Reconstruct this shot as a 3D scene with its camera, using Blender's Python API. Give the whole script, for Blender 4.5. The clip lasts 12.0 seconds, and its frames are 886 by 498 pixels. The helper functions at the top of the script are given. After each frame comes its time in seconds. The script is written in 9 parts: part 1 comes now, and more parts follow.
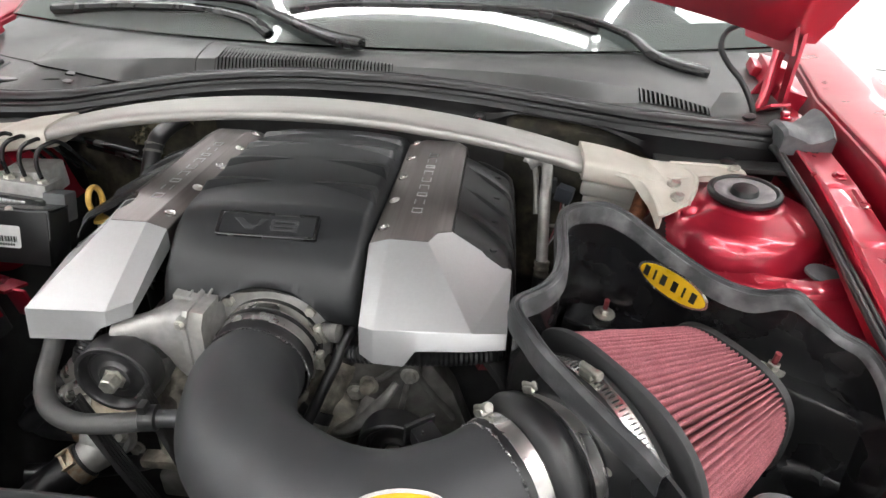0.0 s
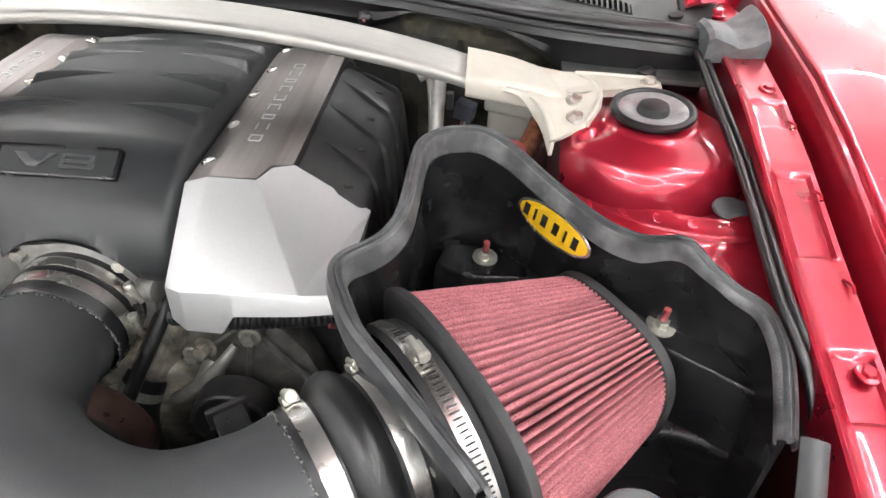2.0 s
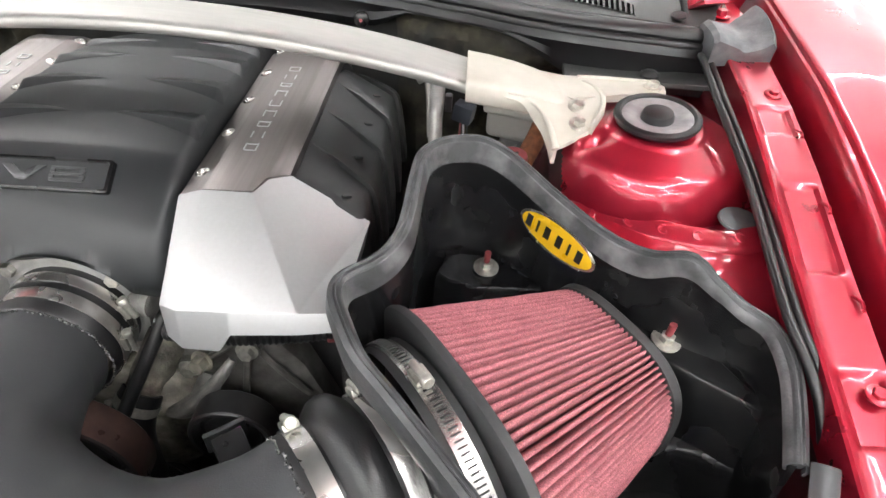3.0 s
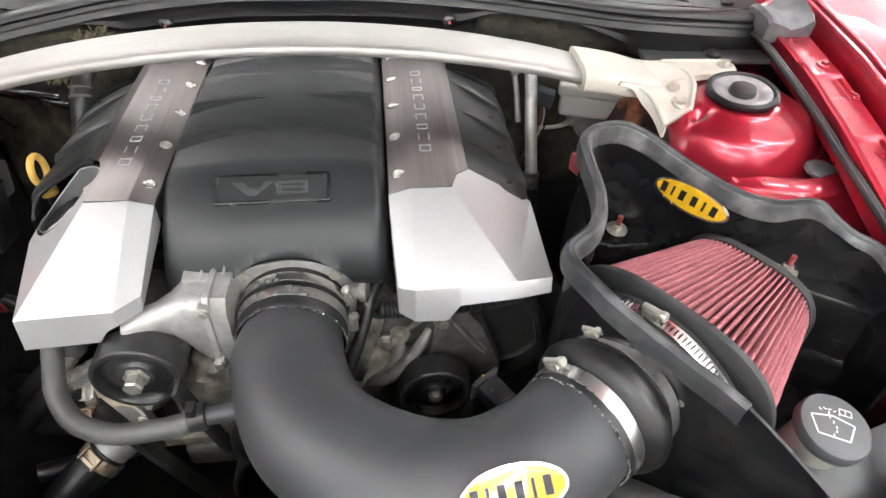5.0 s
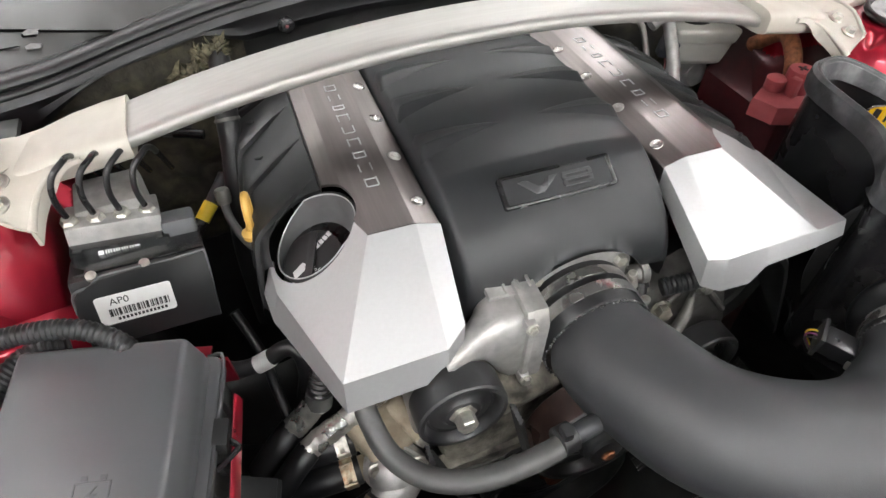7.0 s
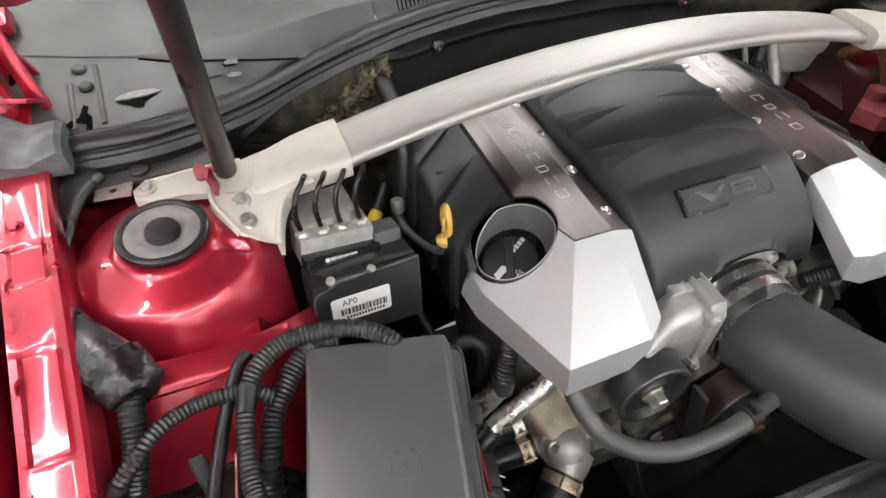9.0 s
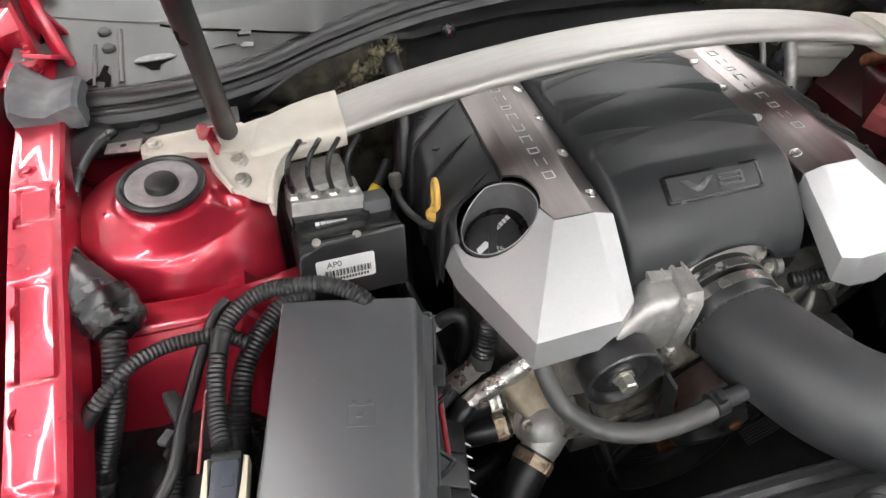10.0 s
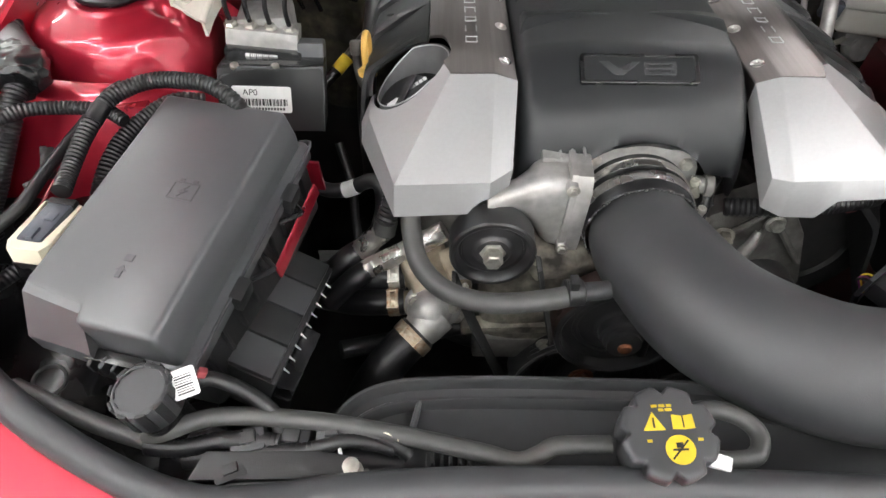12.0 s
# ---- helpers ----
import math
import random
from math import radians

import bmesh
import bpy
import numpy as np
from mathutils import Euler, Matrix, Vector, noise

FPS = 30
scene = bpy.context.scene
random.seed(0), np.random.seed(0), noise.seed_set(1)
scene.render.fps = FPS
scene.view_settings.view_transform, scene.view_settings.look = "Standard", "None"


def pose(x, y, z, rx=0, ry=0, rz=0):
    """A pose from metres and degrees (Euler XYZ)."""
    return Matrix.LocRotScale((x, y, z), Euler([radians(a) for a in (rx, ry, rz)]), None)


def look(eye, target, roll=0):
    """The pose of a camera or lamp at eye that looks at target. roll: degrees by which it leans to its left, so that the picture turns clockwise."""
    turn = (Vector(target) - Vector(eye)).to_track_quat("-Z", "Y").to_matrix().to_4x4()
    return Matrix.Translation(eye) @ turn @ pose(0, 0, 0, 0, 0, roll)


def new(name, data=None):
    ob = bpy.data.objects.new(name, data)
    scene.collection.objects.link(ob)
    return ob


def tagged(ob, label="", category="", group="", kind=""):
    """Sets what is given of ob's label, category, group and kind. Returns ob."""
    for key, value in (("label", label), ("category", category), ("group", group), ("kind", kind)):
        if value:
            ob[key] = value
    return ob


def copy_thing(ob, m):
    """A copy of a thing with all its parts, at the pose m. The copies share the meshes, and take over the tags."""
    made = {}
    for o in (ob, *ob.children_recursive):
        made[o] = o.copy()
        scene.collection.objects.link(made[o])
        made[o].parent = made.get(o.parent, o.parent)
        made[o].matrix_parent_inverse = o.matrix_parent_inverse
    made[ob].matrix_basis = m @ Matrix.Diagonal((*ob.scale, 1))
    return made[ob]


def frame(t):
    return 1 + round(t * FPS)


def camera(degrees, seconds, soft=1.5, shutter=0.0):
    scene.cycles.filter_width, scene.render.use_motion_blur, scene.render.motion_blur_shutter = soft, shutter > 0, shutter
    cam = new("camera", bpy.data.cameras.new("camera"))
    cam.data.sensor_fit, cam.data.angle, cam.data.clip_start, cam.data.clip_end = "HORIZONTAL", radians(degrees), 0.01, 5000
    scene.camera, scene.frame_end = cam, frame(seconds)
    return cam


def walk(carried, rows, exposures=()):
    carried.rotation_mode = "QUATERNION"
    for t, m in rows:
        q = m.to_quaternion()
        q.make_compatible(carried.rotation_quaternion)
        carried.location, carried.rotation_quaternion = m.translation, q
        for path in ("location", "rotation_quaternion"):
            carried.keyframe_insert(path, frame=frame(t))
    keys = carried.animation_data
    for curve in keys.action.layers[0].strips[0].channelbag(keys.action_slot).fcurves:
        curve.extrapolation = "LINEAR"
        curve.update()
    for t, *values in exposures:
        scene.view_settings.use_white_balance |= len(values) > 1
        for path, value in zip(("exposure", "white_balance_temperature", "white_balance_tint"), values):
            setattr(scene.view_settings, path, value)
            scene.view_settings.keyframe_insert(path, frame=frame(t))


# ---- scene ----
cam = camera(72.2, 12.0)
PATH = [
    (0, (0.241, -0.506, 1.221), (0.09, 1.21, 0.206), 1.5),
    (0.5, (0.263, -0.458, 1.205), (0.143, 1.2, 0.092), 1.6),
    (1, (0.291, -0.427, 1.205), (0.195, 1.187, 0.028), 1.8),
    (1.5, (0.331, -0.413, 1.191), (0.256, 1.166, -0.034), 2.0),
    (2, (0.355, -0.384, 1.189), (0.298, 1.165, -0.074), 2.2),
    (2.5, (0.358, -0.361, 1.191), (0.314, 1.176, -0.088), 2.4),
    (4.5, (0.195, -0.396, 1.252), (0.239, 1.079, -0.097), 1.8),
    (5, (0.112, -0.435, 1.268), (0.284, 1.02, -0.093), 1.6),
    (5.5, (0.036, -0.404, 1.244), (0.312, 1.024, -0.129), 1.2),
    (6, (-0.065, -0.353, 1.234), (0.303, 1.029, -0.164), 1.0),
    (6.5, (-0.138, -0.339, 1.228), (0.295, 1.006, -0.188), 0.5),
    (7, (-0.241, -0.312, 1.25), (0.239, 1.008, -0.175), -0.1),
    (7.5, (-0.346, -0.279, 1.279), (0.15, 1.015, -0.163), -0.6),
    (9.5, (-0.44, -0.293, 1.315), (0.051, 1.0, -0.129), -0.3),
    (10, (-0.398, -0.334, 1.307), (-0.017, 0.997, -0.137), 0.0),
    (10.5, (-0.348, -0.37, 1.278), (-0.101, 0.981, -0.176), 0.3),
    (11, (-0.316, -0.39, 1.234), (-0.183, 0.979, -0.218), 0.5),
    (11.5, (-0.27, -0.42, 1.211), (-0.205, 0.953, -0.242), 0.5),
    (12, (-0.183, -0.463, 1.203), (-0.179, 0.908, -0.253), 0.7),
]
walk(cam, [(t, look(eye, target, roll)) for t, eye, target, roll in PATH],
     [(0.0, -0.20), (0.5, 0.08), (1.0, 0.23), (2.0, 0.32), (2.5, 0.33), (4.5, 0.37), (5.0, 0.41), (6.0, 0.36), (7.0, 0.14), (7.5, 0.02), (9.5, -0.02), (11.0, 0.05), (12.0, 0.08)])

# ---- world and light ----
world = bpy.data.worlds.new("room_air")
scene.world = world
world.use_nodes = True
world.node_tree.nodes["Background"].inputs[0].default_value = (0.9, 0.95, 1.0, 1)
world.node_tree.nodes["Background"].inputs[1].default_value = 0.02
scene.view_settings.exposure = 0.0
LED = 48.0


# ---- mesh helpers ----
def V(*a):
    return Vector(a)


def axis(p, d, up=(0, 0, 1)):
    """A frame at p whose z runs along d."""
    z = Vector(d).normalized()
    u = Vector(up)
    if abs(z.dot(u)) > 0.99:
        u = Vector((0, 1, 0))
    x = u.cross(z).normalized()
    y = z.cross(x)
    m = Matrix((x, y, z)).transposed().to_4x4()
    m.translation = Vector(p)
    return m


def spline(pts, res=8):
    """Catmull-Rom through the points."""
    p = [Vector(q) for q in pts]
    if len(p) < 3:
        return p
    p = [p[0] * 2 - p[1]] + p + [p[-1] * 2 - p[-2]]
    out = []
    for i in range(1, len(p) - 2):
        for k in range(res):
            t = k / res
            a, b, c, d = p[i - 1:i + 3]
            out.append(0.5 * (2 * b + (c - a) * t + (2 * a - 5 * b + 4 * c - d) * t * t + (3 * b - a - 3 * c + d) * t ** 3))
    out.append(p[-2])
    return out


def evenly(path, step):
    """The path again, in even steps."""
    out, left = [path[0].copy()], step
    for a, b in zip(path, path[1:]):
        n = (b - a).length
        at = 0.0
        while n - at >= left:
            at += left
            out.append(a.lerp(b, at / n))
            left = step
        left -= n - at
    out.append(path[-1].copy())
    return out


def frames(path):
    """Matrices along a path, turned as little as can be; z runs ahead."""
    out, up = [], None
    for i, p in enumerate(path):
        d = (path[min(i + 1, len(path) - 1)] - path[max(i - 1, 0)])
        d = d.normalized() if d.length > 1e-9 else Vector((0, 0, 1))
        if up is None:
            up = Vector((0, 0, 1)) if abs(d.z) < 0.9 else Vector((0, 1, 0))
        x = up.cross(d).normalized()
        y = d.cross(x)
        up = y
        m = Matrix((x, y, d)).transposed().to_4x4()
        m.translation = p
        out.append(m)
    return out


def skin(bm, rings, caps=True, closed=True):
    """Faces between rings of points."""
    rows = [[bm.verts.new(p) for p in ring] for ring in rings]
    n = len(rows[0])
    for a, b in zip(rows, rows[1:]):
        for i in range(n if closed else n - 1):
            j = (i + 1) % n
            bm.faces.new((a[i], a[j], b[j], b[i]))
    if caps and closed:
        bm.faces.new(rows[0][::-1])
        bm.faces.new(rows[-1])
    return rows


def sweep(bm, pts, r, seg=12, res=8, sx=1.0, sy=1.0, ridge=0.0, pitch=0.006, even=0.0, caps=True, taper=None):
    """A tube along a spline; ridge: the height of corrugations of that pitch."""
    path = spline(pts, res)
    if ridge:
        path = evenly(path, pitch / 2)
    elif even:
        path = evenly(path, even)
    rings = []
    for k, m in enumerate(frames(path)):
        rr = r + (ridge if k % 2 else 0)
        if taper:
            rr = r * taper(k / (len(path) - 1))
        rings.append([m @ V(rr * sx * math.cos(a), rr * sy * math.sin(a), 0) for a in (2 * math.pi * i / seg for i in range(seg))])
    skin(bm, rings, caps)
    return bm


def lathe(bm, profile, m, seg=24, caps=True):
    """Turns (radius, height) about the z of m."""
    rings = [[m @ V(r * math.cos(a), r * math.sin(a), h) for a in (2 * math.pi * i / seg for i in range(seg))] for r, h in profile]
    skin(bm, rings, caps)
    return bm


def box(bm, m, sx, sy, sz, bevel=0.0, segs=2):
    """A box about the centre of m, with rounded edges."""
    vs = [bm.verts.new(m @ V(x * sx / 2, y * sy / 2, z * sz / 2)) for z in (-1, 1) for y in (-1, 1) for x in (-1, 1)]
    fs = [bm.faces.new([vs[i] for i in f]) for f in ((0, 2, 3, 1), (4, 5, 7, 6), (0, 1, 5, 4), (2, 6, 7, 3), (0, 4, 6, 2), (1, 3, 7, 5))]
    if bevel:
        es = {e for f in fs for e in f.edges}
        bmesh.ops.bevel(bm, geom=list(es), offset=bevel, segments=segs, profile=0.6, affect="EDGES", clamp_overlap=True)
    return bm


def prism(bm, poly, m, h, bevel=0.0, segs=2):
    """A polygon in the x and y of m, raised by h along its z."""
    a = [bm.verts.new(m @ V(x, y, 0)) for x, y in poly]
    b = [bm.verts.new(m @ V(x, y, h)) for x, y in poly]
    n = len(poly)
    fs = [bm.faces.new(a[::-1]), bm.faces.new(b)]
    fs += [bm.faces.new((a[i], a[(i + 1) % n], b[(i + 1) % n], b[i])) for i in range(n)]
    if bevel:
        es = {e for e in fs[1].edges}
        bmesh.ops.bevel(bm, geom=list(es), offset=bevel, segments=segs, profile=0.6, affect="EDGES", clamp_overlap=True)
    return bm


def sheet(bm, rows, thick=0.0, down=0.0):
    """A grid of points as a surface; thick: how far a second skin lies off, along the normals; down: straight below."""
    vs = [[bm.verts.new(p) for p in r] for r in rows]
    fs = []
    if down:
        lo = [[bm.verts.new(p - Vector((0, 0, down))) for p in r] for r in rows]
        for a, b in zip(lo, lo[1:]):
            for i in range(len(a) - 1):
                bm.faces.new((a[i], b[i], b[i + 1], a[i + 1]))
        for i in range(len(vs[0]) - 1):
            bm.faces.new((vs[0][i], lo[0][i], lo[0][i + 1], vs[0][i + 1]))
            bm.faces.new((vs[-1][i], vs[-1][i + 1], lo[-1][i + 1], lo[-1][i]))
        for k in range(len(vs) - 1):
            bm.faces.new((vs[k][0], vs[k + 1][0], lo[k + 1][0], lo[k][0]))
            bm.faces.new((vs[k][-1], lo[k][-1], lo[k + 1][-1], vs[k + 1][-1]))
    for a, b in zip(vs, vs[1:]):
        for i in range(len(a) - 1):
            fs.append(bm.faces.new((a[i], a[i + 1], b[i + 1], b[i])))
    if thick:
        bm.normal_update()
        bmesh.ops.solidify(bm, geom=fs, thickness=thick)
    return bm


def rounded(w, h, r, n=4):
    """A rectangle with rounded corners, about the origin."""
    out = []
    for cx, cy, a0 in ((w / 2 - r, h / 2 - r, 0), (-w / 2 + r, h / 2 - r, 90), (-w / 2 + r, -h / 2 + r, 180), (w / 2 - r, -h / 2 + r, 270)):
        for k in range(n + 1):
            a = radians(a0 + 90 * k / n)
            out.append((cx + r * math.cos(a), cy + r * math.sin(a)))
    return out


def oval(a, b, n=32):
    return [(a * math.cos(2 * math.pi * i / n), b * math.sin(2 * math.pi * i / n)) for i in range(n)]


def hexagon(bm, m, r, h, washer=0.0):
    """A bolt's head, with a washer below it."""
    if washer:
        lathe(bm, [(washer, 0), (washer, 0.0012), (washer * 0.9, 0.0018), (0.001, 0.0018)], m, 20)
    lathe(bm, [(r, 0.001), (r, h * 0.85), (r * 0.86, h), (0.001, h)], m, 6)
    return bm


def mesh_of(name, bm, mat, smooth=38):
    bmesh.ops.recalc_face_normals(bm, faces=bm.faces)
    for f in bm.faces:
        f.smooth = True
    lim = radians(smooth)
    for e in bm.edges:
        e.smooth = e.is_boundary or (len(e.link_faces) == 2 and e.calc_face_angle(0) < lim)
    me = bpy.data.meshes.new(name)
    bm.to_mesh(me)
    bm.free()
    if mat:
        me.materials.append(mat)
    return me


def part(name, bm, mat, parent, label="", smooth=38):
    ob = new(name, mesh_of(name, bm, mat, smooth))
    ob.parent = parent
    if parent:
        ob.matrix_parent_inverse = parent.matrix_world.inverted()
        if parent.type == "EMPTY":
            ob.matrix_parent_inverse = Matrix.Translation(parent.location).inverted()
    return tagged(ob, label)


def thing(name, at, label, category, group="", kind=""):
    ob = new(name)
    ob.empty_display_size = 0.02
    ob.location = at
    return tagged(ob, label, category, group, kind)


def solid(name, bm, mat, label, category="", group="", kind="", smooth=38):
    return tagged(new(name, mesh_of(name, bm, mat, smooth)), label, category, group, kind)


def B():
    return bmesh.new()


def letters(text, size, m, mat, parent, name="lettering", depth=0.0006, space=1.0):
    """Raised lettering in the x and y of m, centred."""
    cu = bpy.data.curves.new(name, "FONT")
    cu.body, cu.size, cu.extrude, cu.align_x, cu.align_y, cu.space_character = text, size, depth, "CENTER", "CENTER", space
    tmp = bpy.data.objects.new("tmp", cu)
    scene.collection.objects.link(tmp)
    bpy.context.view_layer.update()
    me = bpy.data.meshes.new_from_object(tmp.evaluated_get(bpy.context.evaluated_depsgraph_get()))
    bpy.data.objects.remove(tmp)
    bpy.data.curves.remove(cu)
    me.transform(m)
    me.materials.clear()
    me.materials.append(mat)
    ob = new(name, me)
    ob.parent = parent
    if parent.type == "EMPTY":
        ob.matrix_parent_inverse = Matrix.Translation(parent.location).inverted()
    return ob


def bars(bm, m, widths, height, gap, thick=0.0004):
    """A row of plain bars, centred on m."""
    x = -(sum(widths) + gap * (len(widths) - 1)) / 2
    for w in widths:
        box(bm, m @ pose(x + w / 2, 0, 0), w, height, thick)
        x += w + gap
    return bm


# ---- materials ----
def material(name, col, rough=0.5, metal=0.0, vary=0.08, scale=40.0, bump=0.0, bump_scale=400.0, dirt=None, dirt_amount=0.0, dirt_scale=9.0, coat=0.0,
             stretch=(1, 1, 1), rough_vary=0.1, spec=0.5, random_tint=0.0):
    mt = bpy.data.materials.new(name)
    mt.use_nodes = True
    nt = mt.node_tree
    bs = nt.nodes["Principled BSDF"]
    tc = nt.nodes.new("ShaderNodeTexCoord")
    mp = nt.nodes.new("ShaderNodeMapping")
    mp.inputs["Scale"].default_value = stretch
    nt.links.new(tc.outputs["Object"], mp.inputs[0])

    def tex(sc, detail=4.0):
        n = nt.nodes.new("ShaderNodeTexNoise")
        n.inputs["Scale"].default_value, n.inputs["Detail"].default_value = sc, detail
        nt.links.new(mp.outputs[0], n.inputs["Vector"])
        return n

    def ramp(src, lo, hi, a, b):
        r = nt.nodes.new("ShaderNodeMapRange")
        r.inputs[1].default_value, r.inputs[2].default_value, r.inputs[3].default_value, r.inputs[4].default_value = lo, hi, a, b
        nt.links.new(src, r.inputs[0])
        return r.outputs[0]

    def mix(kind, fac, a, b):
        n = nt.nodes.new("ShaderNodeMix")
        n.data_type, n.blend_type = "RGBA", kind
        for sock, v in ((n.inputs[0], fac), (n.inputs[6], a), (n.inputs[7], b)):
            if isinstance(v, bpy.types.NodeSocket):
                nt.links.new(v, sock)
            else:
                sock.default_value = v
        return n.outputs[2]

    n1 = tex(scale)
    lo = tuple(c * (1 - vary) for c in col) + (1,)
    hi = tuple(min(1, c * (1 + vary)) for c in col) + (1,)
    colour = mix("MIX", ramp(n1.outputs[0], 0.3, 0.7, 0, 1), lo, hi)
    if dirt:
        n2 = tex(dirt_scale, 6.0)
        colour = mix("MIX", ramp(n2.outputs[0], 0.55 - dirt_amount * 0.25, 0.75 - dirt_amount * 0.1, 0, min(1, dirt_amount * 1.6)), colour, (*dirt, 1))
    if random_tint:
        oi = nt.nodes.new("ShaderNodeObjectInfo")
        colour = mix("MULTIPLY", 1.0, colour, mix("MIX", oi.outputs["Random"], (1 - random_tint,) * 3 + (1,), (1, 1, 1, 1)))
    nt.links.new(colour, bs.inputs["Base Color"])
    n3 = tex(scale * 0.35)
    nt.links.new(ramp(n3.outputs[0], 0.3, 0.7, max(0.02, rough - rough_vary), min(1, rough + rough_vary)), bs.inputs["Roughness"])
    bs.inputs["Metallic"].default_value = metal
    bs.inputs["Specular IOR Level"].default_value = spec
    if coat:
        bs.inputs["Coat Weight"].default_value, bs.inputs["Coat Roughness"].default_value = coat, 0.02
    if bump:
        n4 = tex(bump_scale, 3.0)
        bp = nt.nodes.new("ShaderNodeBump")
        bp.inputs["Strength"].default_value, bp.inputs["Distance"].default_value = bump, 0.001
        nt.links.new(n4.outputs[0], bp.inputs["Height"])
        nt.links.new(bp.outputs[0], bs.inputs["Normal"])
    return mt


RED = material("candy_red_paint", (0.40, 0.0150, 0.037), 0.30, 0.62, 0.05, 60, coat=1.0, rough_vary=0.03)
# red body paint darkened for shade low in the bay, plus patchy dirt
RED_SHADED = material("red_shaded_paint", (0.060, 0.008, 0.011), 0.46, 0.0, 0.3, 60, dirt=(0.025, 0.010, 0.010), dirt_amount=0.6, dirt_scale=14)
PLASTIC = material("black_grained_plastic", (0.013, 0.0133, 0.014), 0.42, 0, 0.15, 30, bump=0.22, bump_scale=1600, dirt=(0.032, 0.032, 0.031), dirt_amount=0.2)
COVER = material("cover_plastic", (0.017, 0.018, 0.0195), 0.42, 0, 0.10, 14, bump=0.10, bump_scale=2200, rough_vary=0.06, spec=0.42, dirt=(0.028, 0.028, 0.028), dirt_amount=0.15, dirt_scale=7)
GREYPLASTIC = material("dark_grey_plastic", (0.042, 0.043, 0.046), 0.40, 0, 0.10, 20, bump=0.12, bump_scale=1800, rough_vary=0.06, dirt=(0.06, 0.06, 0.06), dirt_amount=0.12, dirt_scale=15)
TUBE = material("satin_tube_plastic", (0.038, 0.039, 0.042), 0.50, 0, 0.08, 10, bump=0.12, bump_scale=900, dirt=(0.056, 0.056, 0.056), dirt_amount=0.2, dirt_scale=30, spec=0.5)
GLOSSBLACK = material("smooth_black_plastic", (0.010, 0.010, 0.011), 0.25, 0, 0.2, 30, dirt=(0.035, 0.034, 0.032), dirt_amount=0.25, dirt_scale=30)
LIDGREY = material("fuse_box_lid_plastic", (0.062, 0.064, 0.068), 0.36, 0, 0.06, 20, bump=0.10, bump_scale=1800, rough_vary=0.04, spec=1.0)
RUBBER = material("black_rubber", (0.009, 0.009, 0.010), 0.38, 0, 0.2, 60, bump=0.15, bump_scale=700, dirt=(0.028, 0.027, 0.026), dirt_amount=0.22, dirt_scale=25)
TRIM = material("chalky_rubber_trim", (0.026, 0.027, 0.029), 0.46, 0, 0.25, 60, bump=0.3, bump_scale=500, dirt=(0.13, 0.13, 0.135), dirt_amount=0.30, dirt_scale=45)
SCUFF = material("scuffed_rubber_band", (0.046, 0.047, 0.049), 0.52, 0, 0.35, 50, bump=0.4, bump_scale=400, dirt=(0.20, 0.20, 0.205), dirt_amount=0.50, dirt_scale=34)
HOSE = material("grey_hose_rubber", (0.055, 0.055, 0.054), 0.45, 0, 0.15, 70, bump=0.12, bump_scale=900, dirt=(0.10, 0.095, 0.08), dirt_amount=0.2, dirt_scale=40)
SATIN = material("satin_silver_paint", (0.50, 0.505, 0.51), 0.46, 0.64, 0.02, 300, bump=0.02, bump_scale=1500, rough_vary=0.03)
BRUSHED = material("brushed_metal", (0.235, 0.212, 0.208), 0.36, 1.0, 0.08, 260, bump=0.08, bump_scale=600, stretch=(1, 0.03, 1), rough_vary=0.06)
CHROME = material("bright_steel_band", (0.70, 0.69, 0.67), 0.26, 0.92, 0.12, 60, dirt=(0.42, 0.35, 0.33), dirt_amount=0.35, dirt_scale=40)
CAST = material("cast_aluminium", (0.46, 0.455, 0.445), 0.50, 0.65, 0.15, 90, bump=0.35, bump_scale=700, dirt=(0.24, 0.22, 0.18), dirt_amount=0.3, dirt_scale=30)
DIRTY = material("dirty_engine_metal", (0.30, 0.278, 0.232), 0.6, 0.35, 0.5, 45, bump=0.9, bump_scale=260, dirt=(0.055, 0.050, 0.042), dirt_amount=0.75, dirt_scale=42)
DARKCAST = material("dark_cast_metal", (0.185, 0.180, 0.168), 0.55, 0.4, 0.3, 50, bump=0.5, bump_scale=450, dirt=(0.06, 0.055, 0.047), dirt_amount=0.5, dirt_scale=34)
TUBING = material("brace_aluminium", (0.43, 0.42, 0.40), 0.48, 0.70, 0.05, 200, bump=0.06, bump_scale=500, stretch=(0.04, 1, 1), rough_vary=0.06, dirt=(0.43, 0.41, 0.38), dirt_amount=0.15, dirt_scale=40)
CREAM = material("cream_cast_paint", (0.52, 0.49, 0.43), 0.42, 0.0, 0.05, 60, bump=0.15, bump_scale=600, dirt=(0.34, 0.31, 0.26), dirt_amount=0.25, dirt_scale=18, spec=0.6)
ZINC = material("zinc_plated_steel", (0.56, 0.55, 0.50), 0.40, 0.85, 0.18, 200, bump=0.15, bump_scale=900, dirt=(0.25, 0.23, 0.18), dirt_amount=0.3, dirt_scale=120)
PULLEY = material("black_pulley_metal", (0.020, 0.020, 0.021), 0.36, 0.0, 0.2, 60, dirt=(0.06, 0.056, 0.050), dirt_amount=0.2, dirt_scale=30)
PULLEYBROWN = material("brown_worn_pulley_metal", (0.075, 0.042, 0.036), 0.36, 0.4, 0.3, 60, dirt=(0.012, 0.010, 0.010), dirt_amount=0.4, dirt_scale=24)
RUST = material("rusty_metal", (0.20, 0.075, 0.035), 0.75, 0.3, 0.4, 150, bump=0.5, bump_scale=500)
